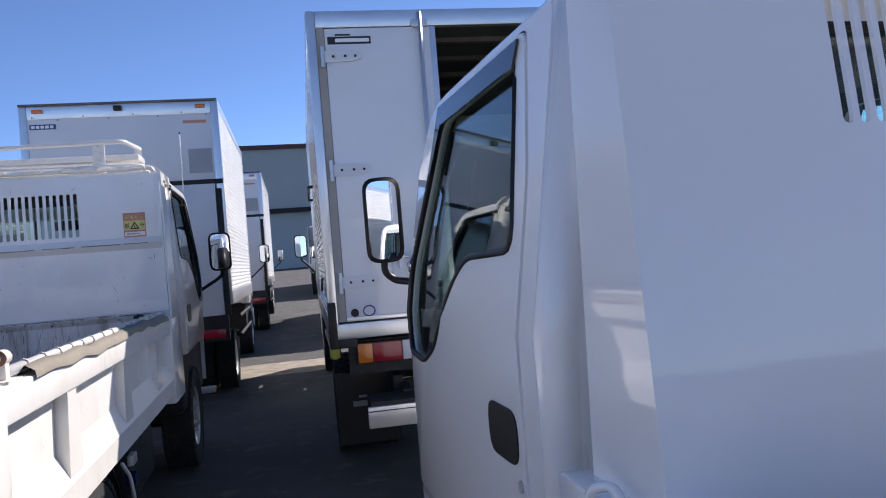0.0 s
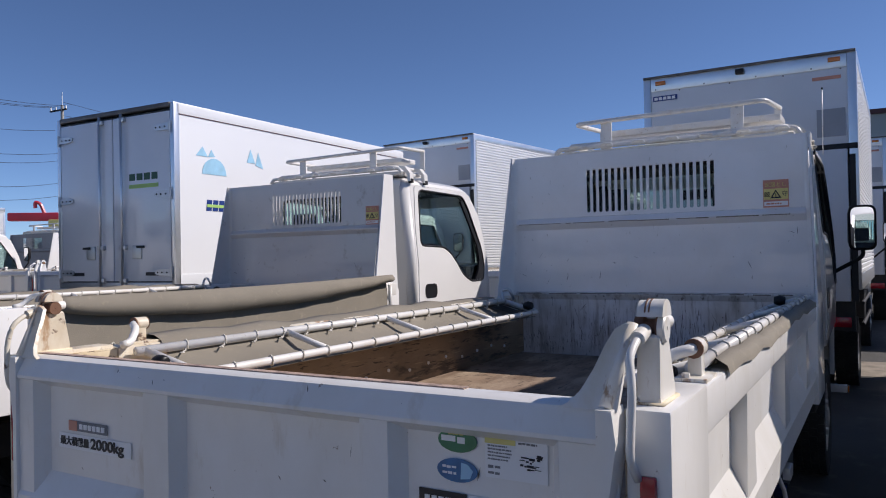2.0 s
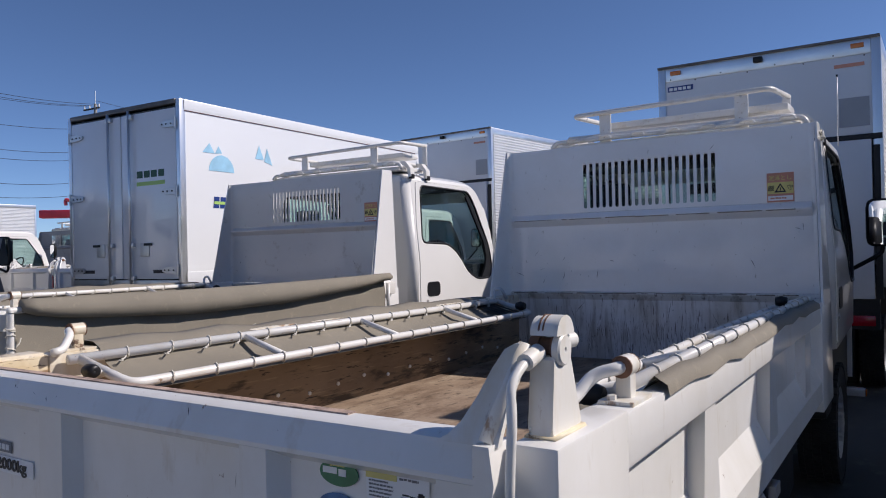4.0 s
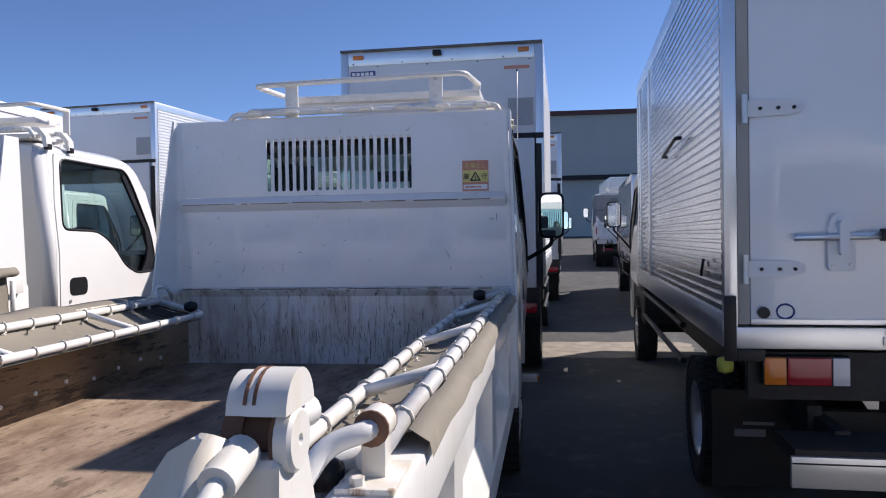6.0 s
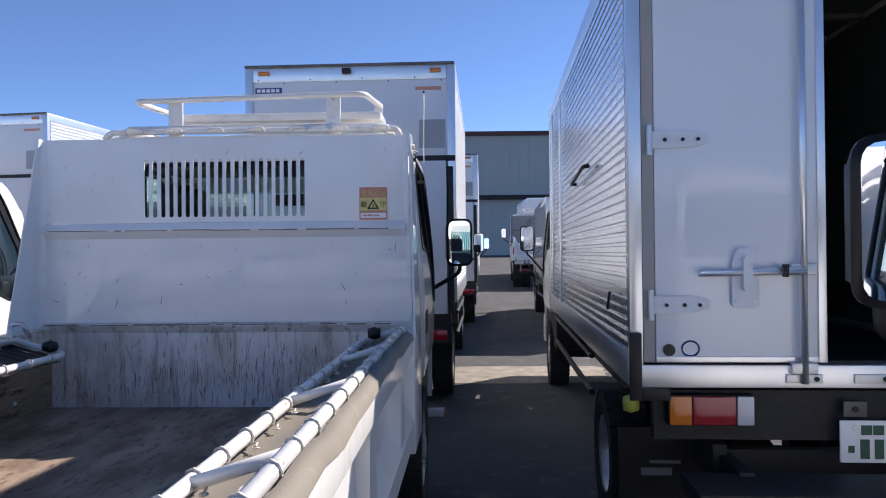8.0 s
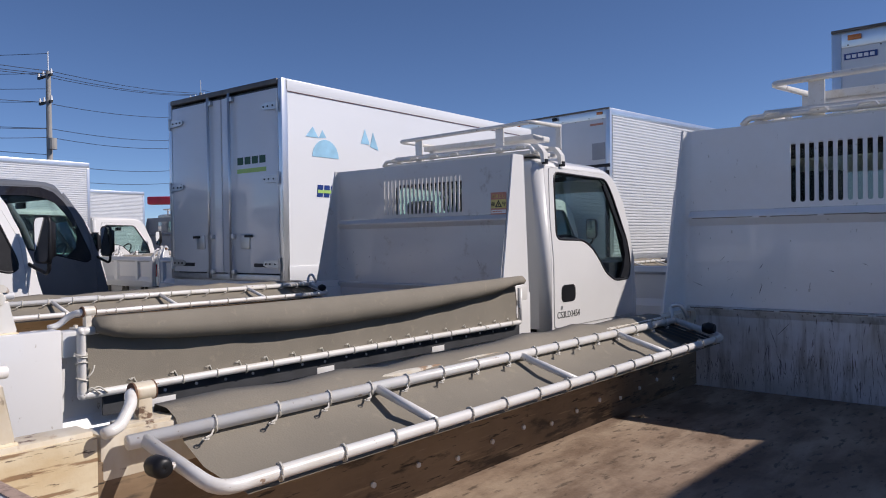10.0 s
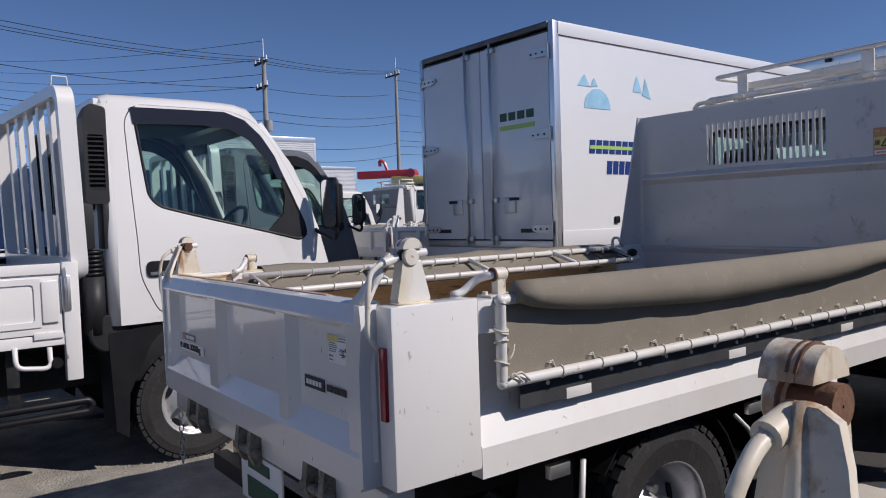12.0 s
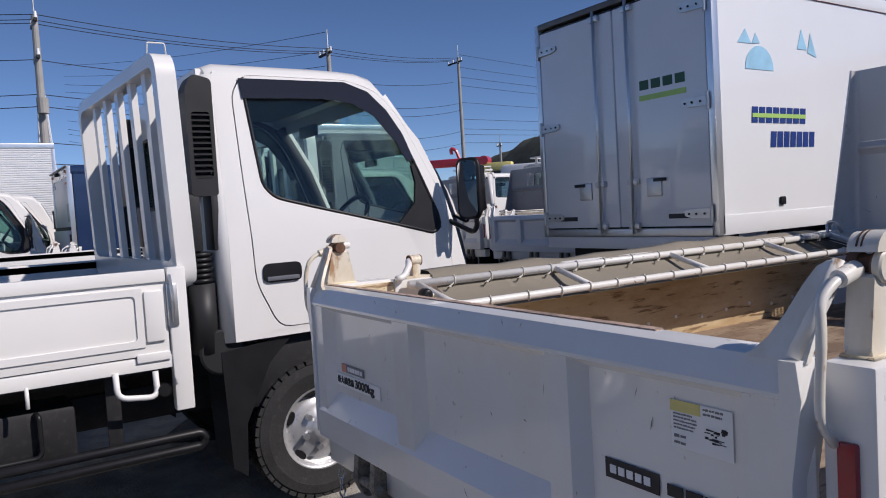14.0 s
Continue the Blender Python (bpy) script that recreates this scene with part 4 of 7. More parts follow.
def dump_truck(m, label, gate_top=1.13, floor=0.78, w=0.84, right_sheet="in", bright=None, inner=None, group="", creased=True, lift=0.0, mirrors=(-1, 1), decals="", lean=0.30, guard_y=3.035, guard=None, stains=True, rack=True, guard_w=None, lower=None, tumble=0.06, front=0.0, slots=20, vx=(-0.357, 0.362), vz=(1.598, 1.85), guard_top=1.942, plate=False, rack_at=(3.22, 1.985, 0.625)):
    bright = bright or WORN
    guard = guard or GUARD
    t = thing("dump_truck", m, label, "dump truck", group)
    L = 3.0
    gt = gate_top
    gw2 = guard_w or w
    arm = RUSTED if stains else bright
    # load floor and walls
    part("bed_floor", box(-w + 0.07, w - 0.07, 0.04, L, floor - 0.06, floor, 0), BEDFLOOR, t, "rust-stained bare load floor")
    for s in (-1, 1):
        lo, hi = sorted((s * (w - 0.075), s * (w - 0.052)))
        iw = part("inner_wall", box(lo, hi, 0.27, L + 0.05, floor, gt - 0.06), inner or BEDSIDE, t, "stained inner side sheet")
        part("rear_inner_wall", box(lo, hi, 0.05, 0.27, floor, gt - 0.014), CREAM if stains else (inner or bright), t, "cream sheet with brown stains")
        bolt = part("bolt_head", cyl((0, 0, 0), (-s * 0.006, 0, 0), 0.008, 6), STICKW, iw)
        bolt.location = (s * (w - 0.0765), 0.45, floor + 0.075)
        pieces("bolt_head", bolt, iw, [(s * (w - 0.0765), 0.45 + k * 0.165, floor + 0.075 + 0.012 * math.sin(k * 2.1)) for k in range(1, 15)])
        lo, hi = sorted((s * (w - 0.052), s * (w - 0.042)))
        sg = part("side_gate", box(lo, hi, 0.275, L + 0.08, floor - 0.02, gt - 0.06), bright, t, "white ribbed steel side gate")
        lo, hi = sorted((s * (w - 0.076), s * w))
        part("top_rail", box(lo, hi, 0.275, L + 0.06, gt - 0.10, gt - 0.012, 0.008), RUSTED if (s < 0 and stains and bright is WORN) else bright, sg)
        part("foot_rail", prism([(s * (w - 0.045), floor + 0.085), (s * w, floor - 0.005), (s * w, floor - 0.085), (s * (w - 0.045), floor - 0.085)], "y", 0.275, L + 0.06), bright, sg)
        for y in () if (right_sheet == "out" and s > 0) else (0.82, 1.59, 2.36):
            pl = [(y - 0.075, floor + 0.0), (y - 0.045, gt - 0.095), (y + 0.045, gt - 0.095), (y + 0.075, floor + 0.0)]
            lo, hi = sorted((s * (w - 0.045), s * (w - 0.006)))
            part("rib", prism(pl, "x", lo, hi), bright, sg)
        if right_sheet != "out":
            part("grab_loop", tube(bend([(s * w, 0.42, floor + 0.02), (s * (w + 0.025), 0.42, floor + 0.02), (s * (w + 0.025), 0.42, floor - 0.07), (s * w, 0.42, floor - 0.07)], 0.02), 0.007, 6), bright, sg, smooth=True)
        # corner post with hinge pillar, gate arm, cap and lever
        arm = (RUSTED if s < 0 else ARMPAINT) if stains else bright
        lo, hi = sorted((s * (w - 0.062), s * (w + 0.006)))
        cp = part("corner_post", box(lo, hi, 0.012, 0.27, floor - 0.055, gt - 0.004, 0.006), RUSTED if (s < 0 and stains and bright is WORN) else bright, t, "white corner post")
        hp = prism([(0.048, gt - 0.01), (0.048, gt + 0.003), (0.053, gt + 0.006), (0.066, gt + 0.10), (0.126, gt + 0.10), (0.139, gt + 0.006), (0.145, gt + 0.003), (0.145, gt - 0.01)], "x", s * (w - 0.053), s * (w - 0.018))
        dim(hp, lambda v: Vector((v.x - s * 0.006 * max(0, v.z - gt) / 0.115, v.y, v.z)))
        bmesh.ops.bevel(hp, geom=hp.edges[:], offset=0.004, segments=1, affect="EDGES")
        part("hinge_pillar", hp, arm, cp, "hinge pillar with rust runs")
        part("weld_bead", tube([(s * (w - 0.054), 0.047, gt - 0.003), (s * (w - 0.016), 0.047, gt - 0.003), (s * (w - 0.016), 0.146, gt - 0.003), (s * (w - 0.054), 0.146, gt - 0.003)], 0.0042, 6, closed=True), CREAM if stains else bright, cp, "yellowed weld round the foot", True)
        c = Vector((s * (w - 0.036), 0.096, gt + 0.120))
        hood = bmesh.new()
        arcs = [math.pi * (0.02 + 0.96 * k / 12) for k in range(13)]
        for xa, xb, rr in ((-0.022, -0.008, 0.0262), (-0.0082, -0.0028, 0.0278), (-0.003, 0.0185, 0.0282)):
            prism([(c.y + rr * math.cos(a), c.z + 0.006 + rr * math.sin(a)) for a in arcs], "x", c.x + s * xa, c.x + s * xb, hood)
        bmesh.ops.bevel(hood, geom=[e for e in hood.edges if len(e.link_faces) == 2 and e.calc_face_angle(0) > 1.0], offset=0.003, segments=2, affect="EDGES")
        part("hinge_hood", hood, arm, cp, "rounded hinge hood with rust runs")
        for xg in (-0.0090, -0.0028):
            part("rust_ring", prism([(c.y + 0.0286 * math.cos(a), c.z + 0.006 + 0.0286 * math.sin(a)) for a in arcs[1:-1]] + [(c.y + 0.024 * math.cos(a), c.z + 0.006 + 0.024 * math.sin(a)) for a in reversed(arcs[1:-1])], "x", c.x + s * (xg - 0.0012), c.x + s * (xg + 0.0012)), RUST, cp, "brown rust groove")
        low = c - Vector((0, 0, 0.010))
        # Dark core put in for the shaded gap beneath the hood
        part("hinge_gap_core", lathe([(-0.030 * s, 0.001), (-0.030 * s, 0.0165), (-0.016 * s, 0.0165), (-0.016 * s, 0.013), (0.006 * s, 0.013), (0.006 * s, 0.001)], low, 18), RUST, cp, "rust-dark core for the shaded gap in the hinge")
        part("hinge_pin", lathe([(0.006 * s, 0.001), (0.006 * s, 0.019), (0.008 * s, 0.0215), (0.017 * s, 0.0215), (0.0195 * s, 0.019), (0.0195 * s, 0.004), (0.0175 * s, 0.003), (0.0175 * s, 0.001)], low + Vector((0, -0.004, -0.002)), 22), arm, cp, "rust-stained pin head")
        part("rust_ring", lathe([(0.0045 * s, 0.0195), (0.0062 * s, 0.0225), (0.0082 * s, 0.0215)], low + Vector((0, -0.004, -0.002)), 20), RUST, cp)
        part("pin_end", cyl(c + Vector((s * 0.002, 0.014, -0.004)), c + Vector((s * 0.008, 0.044, -0.004)), 0.0115, 14), bright, cp, "white pin end")

        def leant(v):
            return Vector((v.x, v.y - 0.062 * (1 - min(1.0, max(0.0, (v.z - gt) / 0.112))), v.z))
        ga = prism([(s * (w - 0.158), gt - 0.006), (s * (w - 0.142), gt + 0.003), (s * (w - 0.126), gt + 0.020), (s * (w - 0.110), gt + 0.052), (s * (w - 0.098), gt + 0.086), (s * (w - 0.086), gt + 0.110), (s * (w - 0.072), gt + 0.118), (s * (w - 0.060), gt + 0.118), (s * (w - 0.066), gt - 0.006)], "y", 0.050, 0.060)
        dim(ga, leant)
        part("gate_arm", ga, arm, cp, "flared arm of the tailgate")
        part("arm_strut", tube([(s * (w - 0.084), -0.010, gt - 0.002), (s * (w - 0.070), 0.028, gt + 0.062), (s * (w - 0.060), 0.060, gt + 0.116)], 0.0105, 12), arm, cp, "rounded strut up to the hinge", True)
        xx = s * (w - 0.046)
        part("lever_collar", cyl((xx, 0.030, gt + 0.097), (xx, 0.068, gt + 0.106), 0.0118, 16), arm, cp, "collar of the lever")
        b = tube(bend([(xx, 0.045, gt + 0.100), (xx, 0.020, gt + 0.094), (xx - s * 0.002, -0.008, gt + 0.074), (xx + s * 0.005, -0.018, gt + 0.03), (xx + s * 0.002, -0.021, gt - 0.03), (xx, -0.020, gt - 0.072), (xx + s * 0.004, 0.004, gt - 0.105)], 0.03), 0.0066, 10)
        part("release_lever", b, arm, cp, "bent white lever", True)
        part("gate_end", prism([(s * (w - 0.094), gt - 0.002), (s * (w - 0.070), gt - 0.002), (s * (w - 0.064), gt - 0.05), (s * (w - 0.080), gt - 0.16), (s * (w - 0.080), floor - 0.06), (s * (w - 0.094), floor - 0.06)], "y", -0.028, 0.03), bright, cp, "tailgate end plate")
        part("reflector", box(s * (w - 0.028) - 0.012, s * (w - 0.028) + 0.012, 0.002, 0.016, gt - 0.275, gt - 0.10, 0.004), RED, cp, "upright red reflector strip")
        # cover pivot
        b = tube(bend([(s * (w - 0.10), 0.27, gt - 0.005), (s * (w - 0.095), 0.30, gt - 0.0), (s * (w - 0.075), 0.335, gt + 0.035), (s * (w - 0.035), 0.35, gt + 0.046), (s * (w - 0.035), 0.39, gt + 0.046)], 0.03), 0.0112, 10)
        part("cover_pivot", b, bright, t, "bent pipe pivot", True)
        b = box(s * (w - 0.035) - 0.013, s * (w - 0.035) + 0.013, 0.362, 0.39, gt - 0.01, gt + 0.045, 0.003)
        cyl((s * (w - 0.035), 0.357, gt + 0.046), (s * (w - 0.035), 0.396, gt + 0.046), 0.0185, 14, b)
        part("pivot_clamp", b, arm, t, "rust-edged pivot clamp")
        part("pivot_base", box(s * (w - 0.036) - 0.030, s * (w - 0.036) + 0.030, 0.325, 0.425, gt - 0.013, gt - 0.005, 0.002), arm, t)
        part("base_bolt", cyl((s * (w - 0.046), 0.338, gt - 0.005), (s * (w - 0.046), 0.338, gt + 0.003), 0.008, 6), arm, t)
        part("rust_edge", cyl((s * (w - 0.035), 0.354, gt + 0.046), (s * (w - 0.035), 0.358, gt + 0.046), 0.0188, 14), RUST, t)
        part("rust_edge", cyl((s * (w - 0.035), 0.395, gt + 0.046), (s * (w - 0.035), 0.398, gt + 0.046), 0.0188, 14), RUST, t)
    # tailgate
    gw = w - 0.095
    tg = part("tailgate", box(-gw, gw, 0.012, 0.03, floor - 0.02, gt - 0.01), bright, t, "white steel tailgate with pressed panels")
    part("gate_rail", prism([(0.046, gt), (0.008, gt), (-0.004, gt - 0.005), (-0.025, gt - 0.046), (-0.025, gt - 0.053), (0.012, gt - 0.073), (0.046, gt - 0.073)], "x", -gw, gw), bright, tg)
    part("gate_foot", prism([(0.046, floor - 0.07), (-0.026, floor - 0.07), (-0.026, floor + 0.01), (0.012, floor + 0.07), (0.046, floor + 0.07)], "x", -gw, gw), bright, tg)
    part("rust_edge", box(-gw, gw - 0.25, 0.030, 0.049, gt - 0.004, gt + 0.0025), EDGEWORN, tg, "worn pinkish upper edge")
    for x, hw in ((-gw + 0.03, 0.03), (-0.235, 0.04), (0.34, 0.03), (gw - 0.03, 0.03)):
        pl = [(x - hw - 0.022, 0.013), (x - hw, -0.020), (x + hw, -0.020), (x + hw + 0.022, 0.013)]
        part("gate_rib", prism(pl, "z", floor - 0.0, gt - 0.037), bright, tg)
    # Unseen rough sheet added so the gate's inner side reflects no sun
    part("gate_lining", box(-gw, gw, 0.0305, 0.036, floor + 0.02, gt - 0.061), inner or BEDSIDE, tg, "rough stained sheet added to dull the inner gate face")
    part("skirt", box(-w + 0.05, w - 0.05, 0.02, 0.10, floor - 0.17, floor - 0.075, 0.006), bright, t, "white skirt under the tailgate")
    for x in (-0.5, 0.0, 0.5):
        for dx in (-0.05, 0.05):
            b = prism(rounded([(-0.012, floor - 0.07), (0.03, floor - 0.07), (0.03, floor - 0.20), (0.0, floor - 0.20), (-0.022, floor - 0.15)], 0.012), "x", x + dx - 0.014, x + dx + 0.014)
            part("gate_latch", b, GRIME, t, "grimy tailgate latch")
        part("latch_pin", lathe([(-0.085, 0.001), (-0.085, 0.014), (0.085, 0.014), (0.085, 0.001)], (x, -0.004, floor - 0.15), 12), GRIME, t, smooth=True)
    for x in (-w + 0.2, w - 0.16):
        b = bmesh.new()
        for k in range(8):
            z = floor - 0.17 - k * 0.026
            pts = [(x + 0.009 * math.cos(a) * (k % 2), -0.01 + 0.009 * math.cos(a) * (1 - k % 2), z + 0.016 * math.sin(a)) for a in [2 * math.pi * q / 6 for q in range(6)]]
            tube(pts, 0.003, 4, b, closed=True)
        part("chain", b, ALUDULL, t, "short slack chain")
    if creased:
        add_guard(t, guard_y, gw2 - 0.006, floor, guard_top, guard, lower or (STREAKED if stains else guard), slots, vx, vz, decals == "2000kg")
    else:
        add_plain_guard(t, guard_y, gw2 - 0.006, floor, 1.97, guard, slots, vx, vz, lean, front)
    if rack:
        add_rack(t, rack_at[0], rack_at[1], -0.50, 0.71, rack_at[2])
    add_sheet(t, -1, 0.36, 2.72, (w - 0.105, gt - 0.028), (w - 0.31, gt - 0.085), ((0.03, 0.016), (0.06, 0.030), (0.106, 0.032), (0.118, -0.02)))
    if right_sheet == "in":
        add_sheet(t, 1, 0.42, 2.72, (w - 0.042, gt + 0.008), (w - 0.195, gt - 0.04), ((0.022, 0.002), (0.046, -0.013), (0.05, -0.032)))
    else:
        x = w + 0.036
        zb = gt - 0.224
        b = tube(bend([(x, 0.40, gt - 0.012), (x, 0.318, gt - 0.012), (x, 0.318, zb), (x, 2.92, zb), (x, 2.92, gt - 0.02)], 0.014), 0.0145, 12)
        for p in ((x, 0.318, gt - 0.012), (x, 0.318, zb)):
            bmesh.ops.create_uvsphere(b, u_segments=10, v_segments=8, radius=0.0149, matrix=Matrix.Translation(p))
        part("pipe_frame", b, PIPE, t, "white pipe frame folded outside", True)
        b = bmesh.new()
        cols = []
        for i in range(25):
            q = i / 24
            y = 0.345 + 2.555 * q
            k = 0.006 * math.sin(q * 40)
            cols.append([b.verts.new(p) for p in ((x - 0.02, y, gt + 0.0), (x - 0.014 + k, y, gt - 0.1), (x - 0.010 - k * 0.5, y, zb + 0.06), (x - 0.008, y, zb + 0.012))])
        for A, B in zip(cols, cols[1:]):
            for k in range(3):
                b.faces.new((A[k], A[k + 1], B[k + 1], B[k]))
        part("cover_canvas", b, CANVAS, t, "olive canvas hanging outside", True)
        b = bmesh.new()
        rings = []
        for i in range(41):
            q = i / 40
            y = 0.36 + 2.56 * q
            top = gt + 0.035 - 0.012 * math.sin(math.pi * q) + 0.02 * q
            hgt = 0.055 + 0.085 * math.sin(math.pi * min(1.0, q * 1.05)) ** 0.6 * (1 - 0.3 * q) + 0.002 * math.sin(q * 23)
            thick = 0.026 + 0.012 * math.sin(math.pi * q)
            ring = []
            for k in range(14):
                a = 2 * math.pi * k / 14
                belly = 1.0 if math.sin(a) > 0 else 1.25
                ring.append(b.verts.new((x + 0.012 + thick * math.cos(a) * belly + 0.0012 * math.sin(q * 51 + k * 2), y, top - hgt / 2 + hgt / 2 * math.sin(a))))
            rings.append(ring)
        for A, B in zip(rings, rings[1:]):
            for k in range(14):
                b.faces.new((A[k], A[(k + 1) % 14], B[(k + 1) % 14], B[k]))
        b.faces.new(rings[0])
        b.faces.new(rings[-1][::-1])
        part("rolled_canvas", b, CANVAS, t, "sagging roll of olive canvas", True)
        lash(t, (x, 0.45, zb), (x, 2.9, zb), 17, (-0.004, 0.034))
        for z in (gt - 0.085, gt - 0.092, gt - 0.118, gt - 0.17):
            ring = [(x + 0.0175 * math.cos(a), 0.318 + 0.0175 * math.sin(a), z + 0.006 * math.sin(a + z * 90)) for a in [2 * math.pi * k / 12 for k in range(12)]]
            part("corner_tie", tube(ring, 0.0032, 5, closed=True), ROPE, t, "pale cord tie")
        part("corner_tie", tube(bend([(x + 0.012, 0.332, gt - 0.165), (x + 0.006, 0.352, gt - 0.150), (x + 0.002, 0.360, gt - 0.128)], 0.02), 0.0028, 5), ROPE, t, "pale cord tie", True)
        for q in (0.36, 0.385):
            part("corner_tie", tube(bend([(x + 0.017, 0.328, zb + 0.012), (x + 0.018, q - 0.02, zb + 0.028), (x + 0.019, q + 0.01, zb + 0.0)], 0.012), 0.0032, 5), ROPE, t, "pale cord tie", True)
        part("side_strip", box(w + 0.002, w + 0.010, 0.40, 2.95, zb - 0.085, zb + 0.02), STRIP, t, "dark grey rubber strip")
        sb = part("strip_bolt", cyl((0, 0, 0), (0.004, 0, 0), 0.006, 8), STICKW, t)
        sb.location = (w + 0.010, 0.50, zb - 0.030)
        pieces("strip_bolt", sb, t, [(w + 0.010, 0.50 + 0.128 * k, zb - 0.030 - 0.004 * (k % 2)) for k in range(1, 19)])
        tab = part("strip_tab", box(-0.0005, 0.0025, -0.05, 0.05, -0.012, 0.018, 0.001), bright, t)
        tab.location = (w + 0.010, 0.62, zb - 0.075)
        pieces("strip_tab", tab, t, [(w + 0.010, 0.62 + 0.78 * k, zb - 0.075) for k in range(1, 3)])
    # cab
    zr = 2.0
    w = gw2
    add_cab(t, L + 0.36, 1.50, w, 0.84 if creased else 0.66, 1.30, zr, WHITE if creased else PEARL, BIG_WIN if creased else ELF_WIN, BIG_DOOR if creased else LOW_DOOR, tumble=tumble, rake=0.46, visor=ELF_VISOR if not creased else None, corner=ELF_CORNER if creased else None)
    part("wheel_housing", box(-w + 0.06, w - 0.06, L + 0.5, L + 1.75, 0.45, 0.835, 0.03), FRAME, t, "black wheel housing")
    part("front_bumper", box(-w + 0.10, w - 0.10, L + 1.70, L + 1.86, 0.38, 0.66, 0.04), WHITE, t, "white front bumper")
    for s in (-1, 1):
        b = prism(rounded([(L + 0.53, 1.03), (L + 0.715, 1.03), (L + 0.715, 1.145), (L + 0.53, 1.145)], 0.045, 7), "x", s * (w - 0.001), s * (w + 0.007))
        h = part("door_handle", b, BLACK, t, "black recessed door handle")
        part("door_lock", cyl((s * (w - 0.001), L + 0.53, 0.995), (s * (w + 0.008), L + 0.53, 0.995), 0.013, 10), ALUDULL, t)
        if s in mirrors:
            if creased:
                add_mirror(t, s * (w + 0.16), L + 1.55, 1.50, 0.165, 0.30, s, (s * (w - 0.06), L + 1.62, 1.18), BLACK, s * 9)
            else:
                hd = add_mirror(t, s * (w + 0.010), L + 1.85, 1.62, 0.14, 0.32, s, (s * (w - 0.17), L + 1.76, 1.37), BLACK, s * 13)
                b = lathe([(-0.001, 0.0), (0.0, 0.045), (0.02, 0.052), (0.04, 0.036), (0.045, 0.001)], (0, 0, 0), 20)
                b.transform(Matrix.Translation((s * (w - 0.13), L + 1.88, 1.44)) @ Matrix.Rotation(radians(90), 4, "Z"))
                part("round_mirror", b, CHROME, hd, "small convex mirror", True)
    add_chassis(t, 0.12, L + 1.7, ((1.14, True), (L + 1.02, False)), lift=lift)
    for s in (-1, 1):
        b = bmesh.new()
        ar = [(1.14 + 0.40 * math.cos(a), 0.34 + lift + 0.40 * math.sin(a)) for a in [math.pi * (0.05 + 0.75 * k / 10) for k in range(11)]]
        for p, q in zip(ar, ar[1:]):
            lo, hi = sorted((s * 0.58, s * 0.80))
            b.faces.new([b.verts.new(c) for c in ((lo, *p), (hi, *p), (hi, *q), (lo, *q))])
        bmesh.ops.remove_doubles(b, verts=b.verts[:], dist=0.001)
        bmesh.ops.solidify(b, geom=b.faces[:], thickness=0.006)
        part("mudguard", b, BLACK, t, "black mudguard")
        part("guard_stay", tube(bend([(s * 0.81, 1.50, 0.64), (s * 0.82, 1.58, 0.57), (s * 0.82, 1.70, 0.34)], 0.03), 0.008, 6), PIPE, t, "white edge strip", True)
        part("guard_stay", tube([(s * 0.82, 0.70, 0.66), (s * 0.82, 0.68, 0.40)], 0.010, 6), PIPE, t, "white edge strip", True)
        part("mudflap", box(min(s * 0.56, s * 0.80), max(s * 0.56, s * 0.80), 0.676, 0.686, 0.30, 0.66), BLACK, t, "black rubber mudflap")
        part("latch", box(s * (w - 0.01) - 0.012, s * (w - 0.01) + 0.012, 0.55, 0.63, floor - 0.165, floor - 0.125, 0.004), ALUDULL, t)
        part("latch", box(s * (w - 0.01) - 0.012, s * (w - 0.01) + 0.012, 1.55, 1.63, floor - 0.165, floor - 0.125, 0.004), ALUDULL, t)
    part("fuel_tank", box(0.45, 0.76, 1.9, 2.5, 0.36, 0.62, 0.04), FRAME, t)
    part("battery_box", box(-0.76, -0.45, 1.9, 2.4, 0.36, 0.60, 0.02), FRAME, t)
    part("urea_cap", cyl((0.77, 1.75, 0.52), (0.81, 1.75, 0.52), 0.03, 12), BLUE, t, "blue tank cap")
    for s in (-1, 1):
        part("tail_lamp", box(s * 0.55 - 0.14, s * 0.55 + 0.14, 0.20, 0.24, 0.40, 0.50, 0.008), RED, t, "red tail lamp")
    part("rear_bumper", box(-0.7, 0.7, 0.12, 0.18, 0.38, 0.45, 0.008), FRAME, t)
    if plate:
        np_ = part("number_plate", box(-0.12, 0.21, 0.02, 0.028, floor - 0.34, floor - 0.175, 0.003), STICKW, t, "white number plate with plain dark bars")
        part("plate_bar", box(-0.06, 0.18, 0.0165, 0.0198, floor - 0.325, floor - 0.255), PLATEGREEN, np_)
        part("plate_bar", box(-0.05, 0.12, 0.0165, 0.0198, floor - 0.225, floor - 0.19), PLATEGREEN, np_)
    if decals:
        y = 0.0085
        kx0, kx1 = (-0.625, -0.355) if decals == "2000kg" else (-0.70, -0.42)
        z0 = 0.913 if decals == "2000kg" else 0.895
        pl = decal(t, kx0, kx1, z0, z0 + 0.036, y, STICKW, "white load plate", "load_plate")
        lettering(pl, "最大積載量", 0.0225, Matrix.Translation((kx0 + 0.006, y - 0.001, z0 + 0.010)) @ Matrix.Rotation(radians(90), 4, "X"), INK, "black load lettering", bold=0.015)
        lettering(pl, decals, 0.034, Matrix.Translation((kx0 + 0.124, y - 0.001, z0 + 0.008)) @ Matrix.Rotation(radians(90), 4, "X") @ Matrix.Diagonal((1.22, 1, 1, 1)), INK, "black load lettering", bold=0.025)
